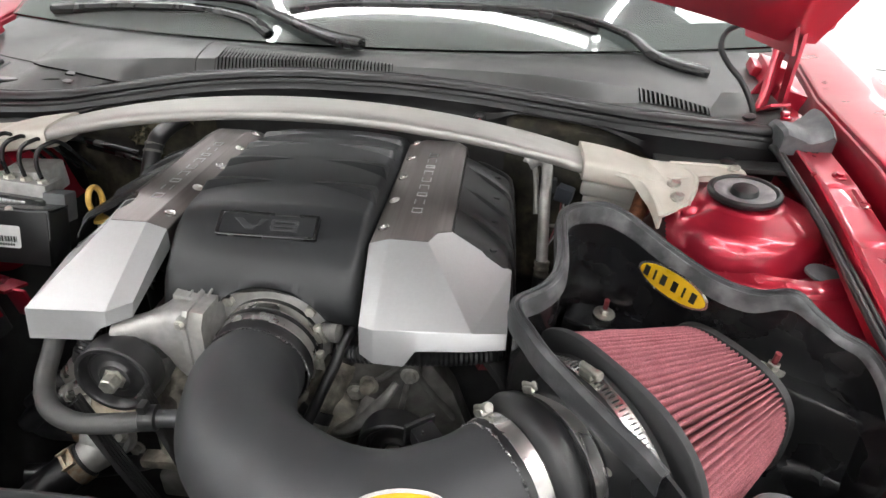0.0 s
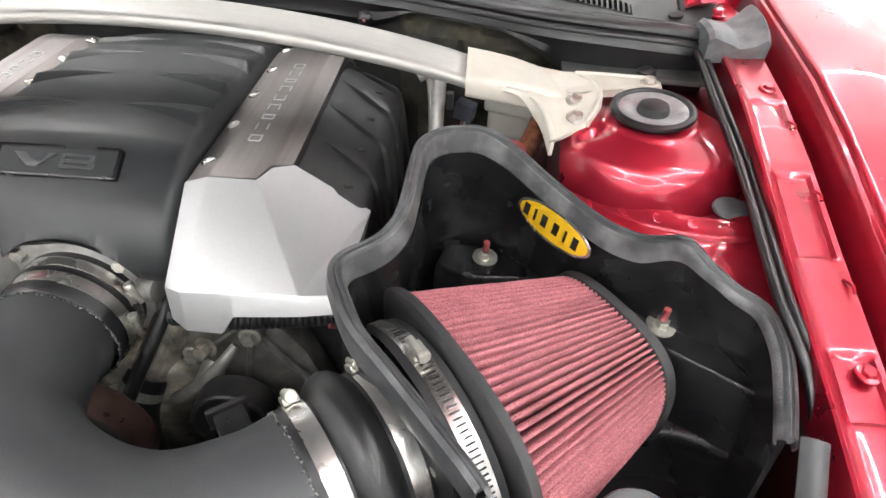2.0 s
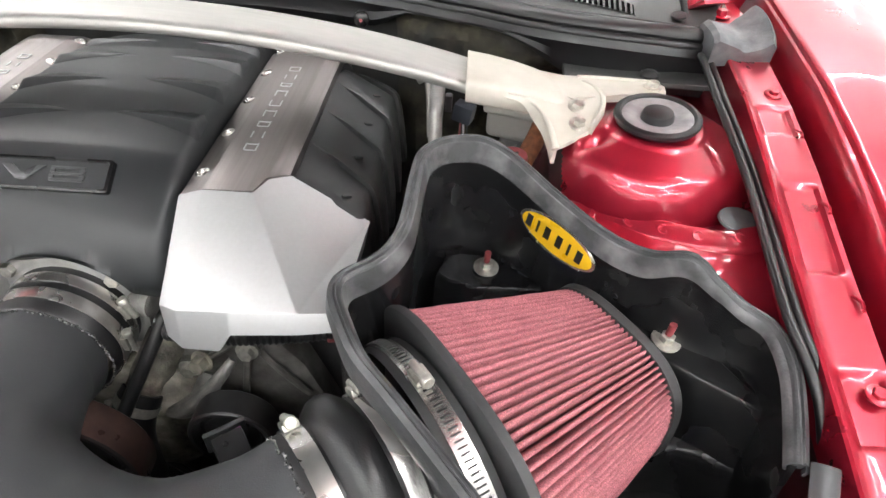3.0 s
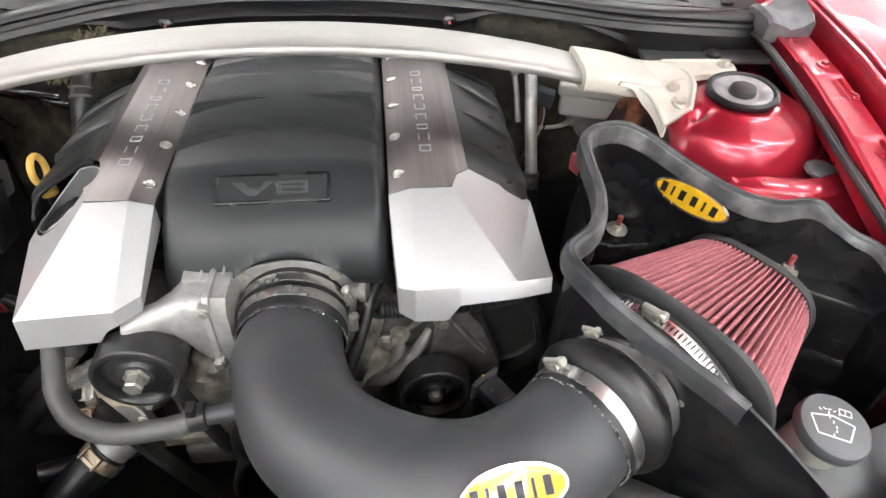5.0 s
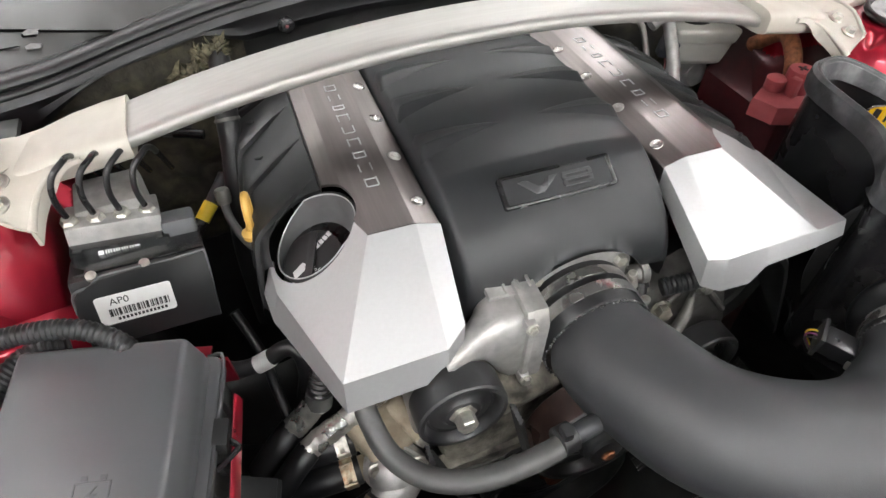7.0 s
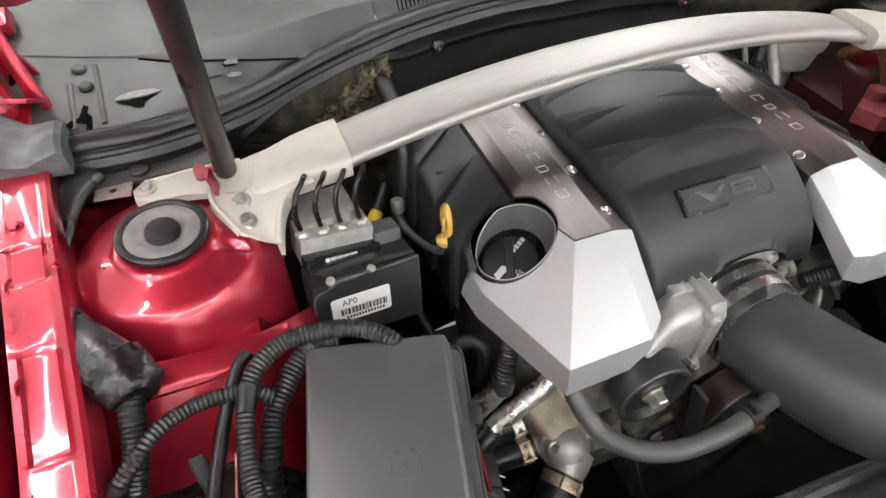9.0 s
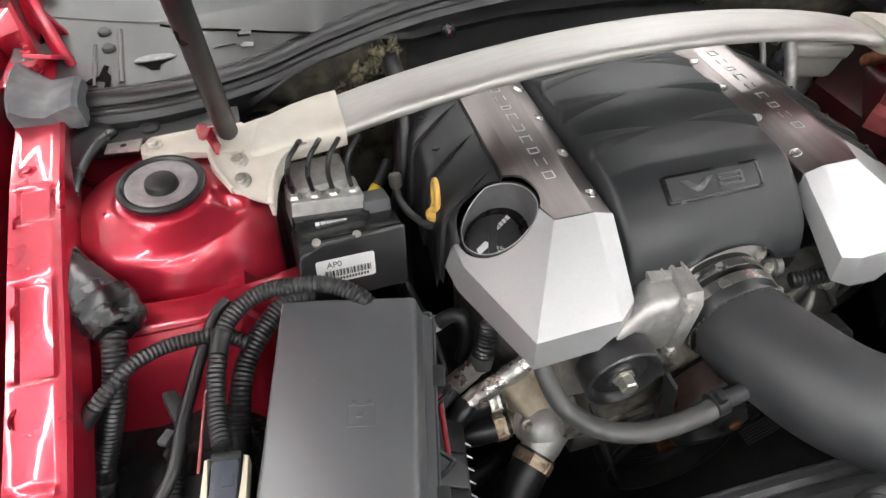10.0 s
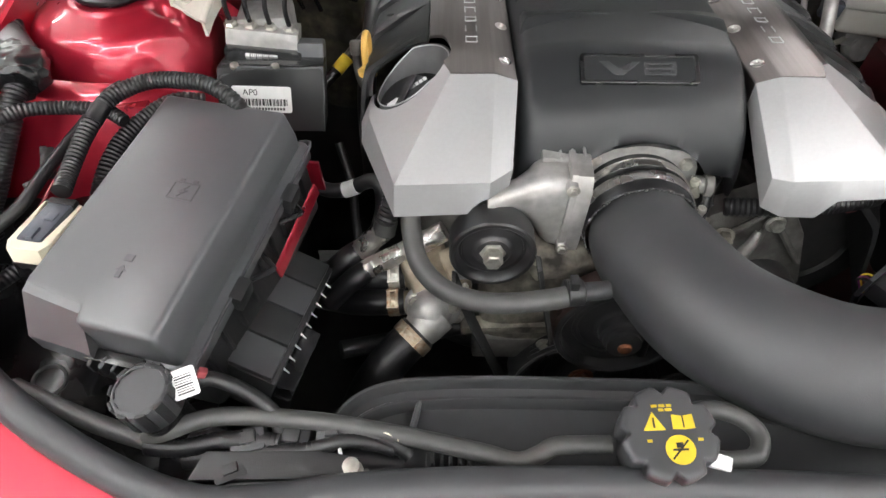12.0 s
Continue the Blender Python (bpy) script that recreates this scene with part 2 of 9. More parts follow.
FOIL = material("crinkled_foil", (0.72, 0.705, 0.665), 0.30, 0.85, 0.2, 120, bump=1.0, bump_scale=350, dirt=(0.40, 0.37, 0.30), dirt_amount=0.3, dirt_scale=60)
YELLOW = material("yellow_plastic", (0.62, 0.38, 0.09), 0.45, 0, 0.08, 60, dirt=(0.35, 0.21, 0.05), dirt_amount=0.3, dirt_scale=40)
BADGE = material("badge_yellow", (0.66, 0.39, 0.015), 0.3, 0, 0.12, 25, coat=0.5)
BADGERIM = material("badge_silver", (0.72, 0.70, 0.66), 0.22, 0.9, 0.05, 60)
INK = material("black_ink", (0.012, 0.012, 0.012), 0.45, 0, 0.1, 60)
GAP = material("open_black_gap", (0.003, 0.003, 0.003), 0.9, 0, 0.1, 60, spec=0.05)
PAPER = material("white_label", (0.75, 0.75, 0.74), 0.5, 0, 0.05, 60, dirt=(0.5, 0.49, 0.46), dirt_amount=0.2, dirt_scale=60)
WHITEPLASTIC = material("translucent_white_plastic", (0.68, 0.67, 0.62), 0.4, 0, 0.06, 30, dirt=(0.5, 0.47, 0.38), dirt_amount=0.25, dirt_scale=30)
REDBOX = material("faded_red_plastic", (0.27, 0.052, 0.058), 0.5, 0, 0.15, 40, bump=0.15, bump_scale=900, dirt=(0.30, 0.10, 0.10), dirt_amount=0.3, dirt_scale=30)
INSULATION = material("dirty_insulation_felt", (0.060, 0.053, 0.034), 0.95, 0, 0.6, 70, bump=1.0, bump_scale=150, dirt=(0.012, 0.011, 0.010), dirt_amount=0.85, dirt_scale=16)
TUFT = material("lit_tan_felt", (0.135, 0.120, 0.075), 0.95, 0, 0.6, 160, bump=1.0, bump_scale=260, dirt=(0.030, 0.027, 0.020), dirt_amount=0.5, dirt_scale=60)
DARK = material("dark_matte_surface", (0.016, 0.016, 0.016), 0.7, 0, 0.4, 30, bump=0.4, bump_scale=200)
COWL = material("cowl_plastic", (0.040, 0.041, 0.040), 0.38, 0, 0.15, 18, bump=0.18, bump_scale=1500, dirt=(0.066, 0.066, 0.062), dirt_amount=0.25, dirt_scale=16)
SEAL = material("weatherstrip_rubber", (0.008, 0.008, 0.009), 0.40, 0, 0.15, 50, bump=0.1, bump_scale=900, dirt=(0.022, 0.022, 0.022), dirt_amount=0.25, dirt_scale=20)
BUMPER = material("grey_foam_rubber", (0.085, 0.09, 0.095), 0.55, 0, 0.2, 60, bump=0.35, bump_scale=600, dirt=(0.22, 0.22, 0.22), dirt_amount=0.35, dirt_scale=40)
CREAMPLASTIC = material("cream_plastic", (0.72, 0.67, 0.52), 0.4, 0, 0.05, 50)
BLUEGREY = material("blue_grey_plastic", (0.060, 0.068, 0.085), 0.42, 0, 0.1, 60)
PURPLE = material("purple_plastic", (0.20, 0.03, 0.16), 0.4, 0, 0.1, 60)
GREYCAP = material("grey_cap_plastic", (0.075, 0.077, 0.081), 0.42, 0, 0.1, 50, bump=0.15, bump_scale=1500)
YELLOWINK = material("yellow_print", (0.60, 0.43, 0.02), 0.5, 0, 0.12, 80)
WHITEINK = material("white_print", (0.62, 0.62, 0.62), 0.5, 0, 0.05, 80)
FILTER = material("red_filter_gauze", (0.50, 0.165, 0.19), 0.8, 0, 0.4, 900, bump=1.0, bump_scale=1300, dirt=(0.30, 0.085, 0.10), dirt_amount=0.4, dirt_scale=40)
# gauze dots: a fine woven net over the cotton
_t = FILTER.node_tree
_v = _t.nodes.new("ShaderNodeTexVoronoi")
_v.inputs["Scale"].default_value = 850.0
_r = _t.nodes.new("ShaderNodeMapRange")
_r.inputs[1].default_value, _r.inputs[2].default_value, _r.inputs[3].default_value, _r.inputs[4].default_value = 0.15, 0.6, 1.08, 0.72
_x = _t.nodes.new("ShaderNodeMix")
_x.data_type, _x.blend_type = "RGBA", "MULTIPLY"
_x.inputs[0].default_value = 1.0
_old = _t.nodes["Principled BSDF"].inputs["Base Color"].links[0].from_socket
_t.links.new(_t.nodes["Texture Coordinate"].outputs["Object"], _v.inputs["Vector"])
_t.links.new(_v.outputs["Distance"], _r.inputs[0])
_t.links.new(_old, _x.inputs[6])
_t.links.new(_r.outputs[0], _x.inputs[7])
_t.links.new(_x.outputs[2], _t.nodes["Principled BSDF"].inputs["Base Color"])
FILTERRUBBER = material("filter_end_rubber", (0.030, 0.030, 0.031), 0.6, 0, 0.1, 60, bump=0.15, bump_scale=900)
WALL = material("white_wall_paint", (0.86, 0.86, 0.855), 0.6, 0, 0.03, 4, bump=0.05, bump_scale=120)
FLOOR = material("pale_grey_epoxy_floor", (0.72, 0.72, 0.71), 0.25, 0, 0.05, 3, dirt=(0.55, 0.54, 0.52), dirt_amount=0.2, dirt_scale=2)
CEIL = material("white_ceiling_paint", (0.84, 0.84, 0.84), 0.7, 0, 0.03, 4)
STRUTROD = material("black_gas_strut", (0.010, 0.010, 0.011), 0.36, 0.0, 0.1, 60)
LINER = material("hood_liner_felt", (0.020, 0.020, 0.020), 0.85, 0, 0.3, 60, bump=0.5, bump_scale=300)
DASH = material("dark_dashboard", (0.02, 0.02, 0.022), 0.6, 0, 0.2, 20, bump=0.2, bump_scale=500)

GLASS = bpy.data.materials.new("windscreen_glass")
GLASS.use_nodes = True
_b = GLASS.node_tree.nodes["Principled BSDF"]
_b.inputs["Base Color"].default_value = (0.82, 0.90, 0.86, 1)
_b.inputs["Transmission Weight"].default_value, _b.inputs["Roughness"].default_value, _b.inputs["IOR"].default_value = 1.0, 0.0, 1.45

LAMP = bpy.data.materials.new("led_tube")
LAMP.use_nodes = True
_n = LAMP.node_tree.nodes
_e = _n.new("ShaderNodeEmission")
_e.inputs[0].default_value, _e.inputs[1].default_value = (1.0, 0.995, 0.985, 1), LED
LAMP.node_tree.links.new(_e.outputs[0], _n["Material Output"].inputs[0])

# ---- the room ----
RX, RY0, RY1, RZ = 4.2, -6.5, 5.0, 3.0
bm = B(); box(bm, pose(0, (RY0 + RY1) / 2, -0.05), 2 * RX, RY1 - RY0, 0.1); solid("floor", bm, FLOOR, "pale grey glossy epoxy workshop floor", "floor", kind="structure")
bm = B(); box(bm, pose(0, (RY0 + RY1) / 2, RZ + 0.05), 2 * RX, RY1 - RY0, 0.1); solid("ceiling", bm, CEIL, "white painted workshop ceiling", "ceiling", kind="structure")
for nm, x, y, sx, sy in (("wall_south", 0, RY0 - 0.06, 2 * RX + 0.24, 0.12), ("wall_west", -RX - 0.06, (RY0 + RY1) / 2, 0.12, RY1 - RY0), ("wall_east", RX + 0.06, (RY0 + RY1) / 2, 0.12, RY1 - RY0)):
    bm = B(); box(bm, pose(x, y, RZ / 2), sx, sy, RZ); solid(nm, bm, WALL, "plain white painted workshop wall", "wall", kind="structure")

# back wall with an open roller door to daylight
DOOR = (1.5, 4.0, 2.4)
bm = B()
box(bm, pose((DOOR[0] - RX) / 2, RY1 + 0.06, RZ / 2), RX + DOOR[0], 0.12, RZ)
box(bm, pose((DOOR[1] + RX) / 2, RY1 + 0.06, RZ / 2), RX - DOOR[1], 0.12, RZ)
box(bm, pose((DOOR[0] + DOOR[1]) / 2, RY1 + 0.06, (DOOR[2] + RZ) / 2), DOOR[1] - DOOR[0], 0.12, RZ - DOOR[2])
solid("wall_north", bm, WALL, "plain white wall with an open roller door", "wall", kind="structure")
DAY = bpy.data.materials.new("overcast_daylight")
DAY.use_nodes = True
_e = DAY.node_tree.nodes.new("ShaderNodeEmission")
_e.inputs[0].default_value, _e.inputs[1].default_value = (0.97, 0.985, 1.0, 1), 4.0
DAY.node_tree.links.new(_e.outputs[0], DAY.node_tree.nodes["Material Output"].inputs[0])
bm = B(); box(bm, pose(3.0, 8.0, 2.5), 16.0, 0.05, 7.0)
solid("backdrop", bm, DAY, "bright overcast daylight outside the door", "backdrop", kind="structure")
bm = B(); box(bm, pose(3.0, 6.56, -0.06), 16.0, 2.88, 0.1)
solid("ground_yard", bm, FLOOR, "pale concrete yard outside the door", "ground", kind="structure")


# hexagons of lamp tubes under the ceiling
def hex_lights():
    done = set()
    R = 2.0
    for i in range(-4, 5):
        for j in range(-4, 5):
            cx, cy = 1.5 * R * i, -0.4 + math.sqrt(3) * R * (j + 0.5 * (i % 2))
            if abs(cx) > 3.1 or cy < -6.0 or cy > 1.9:
                continue
            ps = [(cx + R * math.cos(radians(60 * k)), cy + R * math.sin(radians(60 * k))) for k in range(6)]
            for a, b in zip(ps, ps[1:] + ps[:1]):
                key = tuple(sorted(((round(a[0], 2), round(a[1], 2)), (round(b[0], 2), round(b[1], 2)))))
                if key in done:
                    continue
                done.add(key)
                if max(abs(a[0]), abs(b[0])) > RX - 0.1 or min(a[1], b[1]) < RY0 + 0.1 or max(a[1], b[1]) > RY1 - 0.1:
                    continue
                yield Vector((*a, RZ - 0.03)), Vector((*b, RZ - 0.03))


_first = None
for a, b in hex_lights():
    d = (b - a)
    m = Matrix.Translation((a + b) / 2) @ pose(0, 0, 0, 0, 0, math.degrees(math.atan2(d.y, d.x)))
    if _first is None:
        bm = B(); box(bm, Matrix(), d.length - 0.06, 0.05, 0.03, 0.006)
        _first = solid("ceiling_light", bm, LAMP, "white LED tube in a hexagon pattern", "lamp", "hexagon ceiling lights")
        _first.matrix_world = m
    else:
        copy_thing(_first, m)

# ---- the bay's body ----
def lerp(a, b, t):
    return a + (b - a) * t


def table(x, pairs):
    """Straight lines through (x, value) pairs."""
    if x <= pairs[0][0]:
        return pairs[0][1]
    for (a, u), (b, v) in zip(pairs, pairs[1:]):
        if x <= b:
            return lerp(u, v, (x - a) / (b - a))
    return pairs[-1][1]


def step(a, b, x):
    t = min(1, max(0, (x - a) / (b - a)))
    return t * t * (3 - 2 * t)


SEAL_LINE = [(-0.63, 0.330, 0.934), (-0.534, 0.325, 0.936), (-0.437, 0.357, 0.932), (-0.341, 0.398, 0.940), (-0.227, 0.426, 0.953), (-0.10, 0.440, 0.961), (0.0, 0.439, 0.962), (0.10, 0.439, 0.960), (0.227, 0.432, 0.952), (0.341, 0.400, 0.948), (0.437, 0.350, 0.951), (0.534, 0.328, 0.950), (0.63, 0.337, 0.940)]


def seal_at(x):
    return table(x, [(a, b) for a, b, c in SEAL_LINE]), table(x, [(a, c) for a, b, c in SEAL_LINE])


def lump(bm, m, sx, sy, sz, rough=0.006, n=10, seed=0.0):
    """A cast block with uneven, rounded faces."""
    rows = []
    for j in range(n + 1):
        v = math.pi * j / n
        ring = []
        for i in range(2 * n):
            u = math.pi * i / n
            e = 0.45
            cx, cy, cz = math.sin(v) * math.cos(u), math.sin(v) * math.sin(u), math.cos(v)
            f = [math.copysign(abs(c) ** e, c) for c in (cx, cy, cz)]
            p = V(f[0] * sx / 2, f[1] * sy / 2, f[2] * sz / 2)
            p *= 1 + rough / max(sx, sy, sz) * 2 * noise.noise(V(f[0] * 2 + seed, f[1] * 2, f[2] * 2))
            ring.append(m @ p)
        rows.append(ring)
    skin(bm, rows)
    return bm


def firewall():
    bm = B()
    rows = []
    for zi in range(14):
        z = lerp(0.25, 0.925, zi / 13)
        row = []
        for i in range(61):
            x = lerp(-0.66, 0.66, i / 60)
            y, zz = seal_at(x)
            yy = max(y + 0.02, 0.425) if z < 0.88 else lerp(max(y + 0.02, 0.425), y + 0.012, (z - 0.88) / 0.045)
            row.append(V(x, yy + 0.012 * noise.noise(V(x * 6, z * 7, 3)), z))
        rows.append(row)
    sheet(bm, rows, 0.012)
    solid("wall_firewall", bm, DARK, "dark firewall at the back of the engine bay", "firewall", kind="structure")
    for sx, x0, x1 in ((1, 0.255, 0.60), (-1, 0.235, 0.47)):
        bm = B()
        rows = []
        for zi in range(30):
            z = lerp(0.62, 0.925, zi / 29)
            row = []
            for i in range(50):
                x = lerp(x0, x1, i / 49) * sx
                y, zz = seal_at(x)
                e = min(i, 49 - i, zi * 1.5, (29 - zi) * 3) / 4
                bulge = 0.028 * min(1, e) + 0.012 * noise.fractal(V(x * 22, z * 22, 5), 1.0, 2.0, 4)
                yy = max(y + 0.02, 0.425) if z < 0.86 else lerp(max(y + 0.02, 0.425), y + 0.018, (z - 0.86) / 0.065)
                row.append(V(x, yy - bulge, z))
            rows.append(row)
        sheet(bm, rows, 0.006)
        ob = solid("insulation_blanket", bm, INSULATION, "dirty greenish-grey felt insulation on the firewall", "insulation")
        if sx < 0:
            # fuzzy tan tufts of the felt, coloured paler than the blanket to look lit
            rnd = random.Random(5)
            for k in range(26):
                t = k / 25
                c = V(lerp(-0.338, -0.258, t) + rnd.uniform(-0.012, 0.012), 0.392 + rnd.uniform(-0.006, 0.008), lerp(0.868, 0.912, t) + rnd.uniform(-0.012, 0.010))
                bm = B(); lump(bm, Matrix.Translation(c) @ pose(0, 0, 0, rnd.uniform(0, 180), rnd.uniform(0, 180), 0), rnd.uniform(0.008, 0.020), rnd.uniform(0.006, 0.014), rnd.uniform(0.006, 0.014), 0.022, 9, k * 3.1)
                part("tuft", bm, TUFT, ob, "fuzzy felt tuft, paler to look lit")
        bm = B(); lathe(bm, [(0.011, 0), (0.011, 0.004), (0.007, 0.007), (0.001, 0.008)], axis((sx * 0.452, 0.345 + 0.05, 0.892), (0, -1, 0.2)), 16)
        part("retainer", bm, INSULATION, ob)


firewall()


def bay_shell():
    bm = B(); box(bm, pose(0, 0.06, 0.22), 1.4, 0.8, 0.02)
    solid("floor_undertray", bm, DARK, "dark undertray far below the engine", "undertray", kind="structure")
    for s, nm in ((1, "wall_apron_driver"), (-1, "wall_apron_passenger")):
        bm = B(); box(bm, pose(s * 0.672, 0.03, 0.52), 0.02, 0.90, 0.66)
        solid(nm, bm, DARK, "dark inner wing panel", "inner wing", kind="structure")
    bm = B(); box(bm, pose(0, -0.40, 0.45), 1.36, 0.03, 0.60)
    solid("wall_front_panel", bm, DARK, "dark panel ahead of the radiator", "front panel", kind="structure")


bay_shell()


# ---- strut towers ----
def tower(s):
    th = thing("strut_tower", (s * 0.537, 0.18, 0.80), "glossy candy red strut tower with a raised dome", "strut tower", "strut towers")
    bm = B()
    rows = []
    prof = [(0.030, 0.915), (0.044, 0.9145), (0.050, 0.911), (0.060, 0.9080), (0.070, 0.9055), (0.082, 0.9015), (0.092, 0.895), (0.101, 0.886), (0.109, 0.876), (0.118, 0.868), (0.130, 0.864), (0.145, 0.862)]
    seg = 160
    rings = []
    fine = [(a[0], a[1]) for a in spline([(r, z, 0) for r, z in prof], 6)]
    for r, z in fine:
        ring = []
        for i in range(seg):
            a = 2 * math.pi * i / seg
            ca, sa = math.cos(a), math.sin(a)
            inward = max(0, -ca * s)
            front = max(0, -sa)
            k = step(0.075, 0.125, r)
            rr = r * (1 - 0.13 * k * front * step(0.16, 0.125, r))
            zz = z - k * 0.05 * inward ** 2 - 0.016 * k * front ** 2
            # a shallow dish pressed into the inner front shoulder
            px, py = rr * ca, rr * sa
            dx, dy = px * s + 0.057, py + 0.022
            along, across = -0.87 * dx - 0.49 * dy, 0.49 * dx - 0.87 * dy
            zz -= 0.0085 * math.exp(-(along / 0.016) ** 2 - (across / (0.0065 - 0.15 * along)) ** 2) if along < 0.03 else 0
            over = max(0.0, -px * s - 0.098)
            ring.append(V(s * (0.537 + px * s + over * 0.9), 0.18 + py, zz - 1.6 * over))
        rings.append(ring)
    skin(bm, rings, caps=False)
    # inner dome faces split off, with the shade put into a darker red
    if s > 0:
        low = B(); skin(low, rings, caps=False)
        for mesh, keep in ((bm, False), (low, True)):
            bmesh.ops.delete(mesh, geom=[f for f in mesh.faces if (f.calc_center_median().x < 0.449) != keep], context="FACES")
        part("dome_foot", low, RED_SHADED, th, "inner foot of the dome, darkened for shade")
    part("dome", bm, RED, th)
    # shelf and slope of the wheelhouse around it
    bm = B()
    rows = []
    for j in range(46):
        row = []
        for i in range(30):
            u = i / 29
            x = lerp(0.440, 0.652, u)
            y0 = -0.012 if s < 0 else max(-0.03, 0.106 - 0.74 * (x - 0.395))
            y = lerp(y0, 0.36, j / 45)
            d = math.hypot(x - 0.537, y - 0.18)
            z = 0.862
            z -= (2.6 if s < 0 else 0.9) * max(0, 0.045 - y) * step(-0.1, 0.05, 0.05 - y) + 1.1 * max(0, -0.02 - y)
            z -= step(0.478, 0.440, x) * 0.09
            z += 0.010 * step(0.60, 0.64, x)
            z -= 0.02 * step(0.098, 0.085, d)
            row.append(V(s * x, y, z))
        rows.append(row)
    # inner columns of the wheelhouse, darkened to carry the shade
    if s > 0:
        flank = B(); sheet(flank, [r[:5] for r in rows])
        part("wheelhouse_flank", flank, RED_SHADED, th, "inner wheelhouse panel, darkened for shade")
        rows = [r[4:] for r in rows]
    sheet(bm, rows)
    part("wheelhouse", bm, RED, th)
    bm = B()
    rows = [[V(s * (0.440 - 0.012 * (1 - t)), y, lerp(0.30, 0.862 - 0.09 - (2.6 if s < 0 else 0.9) * max(0, 0.045 - y) * step(-0.1, 0.05, 0.05 - y) - 1.1 * max(0, -0.02 - y), t)) for t in (0, 0.5, 1)] for y in [lerp(-0.012 if s < 0 else 0.11, 0.36, k / 20) for k in range(21)]]
    sheet(bm, rows)
    # passenger's side panel made near black instead of red, as if in shade
    part("wheelhouse_side", bm, RED_SHADED if s > 0 else DARK, th)
    # flange with weld dimples that runs across the front of the dome
    bm = B()
    path = [(s * 0.425, 0.105, 0.832), (s * 0.445, 0.083, 0.850), (s * 0.475, 0.068, 0.860), (s * 0.515, 0.062, 0.8645), (s * 0.555, 0.062, 0.867), (s * 0.590, 0.064, 0.870), (s * 0.618, 0.075, 0.874)]
    sp = spline(path if s < 0 else [(0.452, 0.112, 0.856), (0.480, 0.098, 0.860), (0.506, 0.086, 0.863), (0.530, 0.076, 0.865), (0.555, 0.068, 0.866), (0.585, 0.062, 0.868), (0.618, 0.066, 0.872)], 8)
    rows = []
    for p in sp:
        rows.append([p + V(0, 0.014, -0.004), p + V(0, 0.011, 0.0035), p + V(0, 0.008, 0.0045), p + V(0, -0.008, -0.0005), p + V(0, -0.011, -0.003), p + V(0, -0.014, -0.016), p + V(0, -0.016, -0.030)])
    sheet(bm, rows, 0.002)
    part("flange", bm, RED, th)
    for k in range(7, len(sp) - 3, 9):
        bm = B(); lathe(bm, [(0.0058, 0.0), (0.0052, 0.0005), (0.0040, 0.0005), (0.0032, -0.0004), (0.0005, -0.0005)], axis(sp[k] + V(0, 0.000, 0.0020), (0, -0.28, 0.95)), 16)
        part("dimple", bm, RED, th)
    bm = B(); prism(bm, oval(0.021, 0.016, 28), pose(s * 0.603, 0.085, 0.872, 10, s * 8, 0), 0.003, 0.0012)
    part("grommet", bm, BUMPER, th, "grey rubber plug")
    return th


for s in (1, -1):
    tower(s)


def shock_cap(s):
    c = V(s * 0.537, 0.181, 0.9165)
    th = thing("strut_mount_cap", c, "round grey strut mount with a black rubber rim", "strut mount", "strut mounts")
    m = Matrix.Translation(c) @ pose(0, 0, 0, 3, s * -2, 0)
    m = m @ Matrix.Diagonal((0.91, 0.91, 0.72, 1))
    bm = B(); lathe(bm, [(0.0405, 0.000), (0.0440, 0.003), (0.0460, 0.0075), (0.0455, 0.0115), (0.0430, 0.0138), (0.0400, 0.0138), (0.0378, 0.0115), (0.037, 0.005)], m, 48)
    part("rubber_rim", bm, RUBBER, th)
    bm = B(); lathe(bm, [(0.0382, 0.006), (0.0372, 0.0105), (0.034, 0.0115), (0.026, 0.0090), (0.0195, 0.0050), (0.0165, 0.0042), (0.001, 0.0042)], m, 40)
    part("mount_plate", bm, material("grey_mount_plate" if s > 0 else "grey_mount_plate_b", (0.36, 0.365, 0.37), 0.45, 0.5, 0.2, 60, dirt=(0.16, 0.16, 0.16), dirt_amount=0.35, dirt_scale=40), th, "grey metal dish")
    bm = B(); lathe(bm, [(0.0180, 0.003), (0.0172, 0.011), (0.0158, 0.0155), (0.0130, 0.0175), (0.001, 0.0180)], m, 28)
    part("dust_cap", bm, PLASTIC, th, "black plastic cap")


for s in (1, -1):
    shock_cap(s)


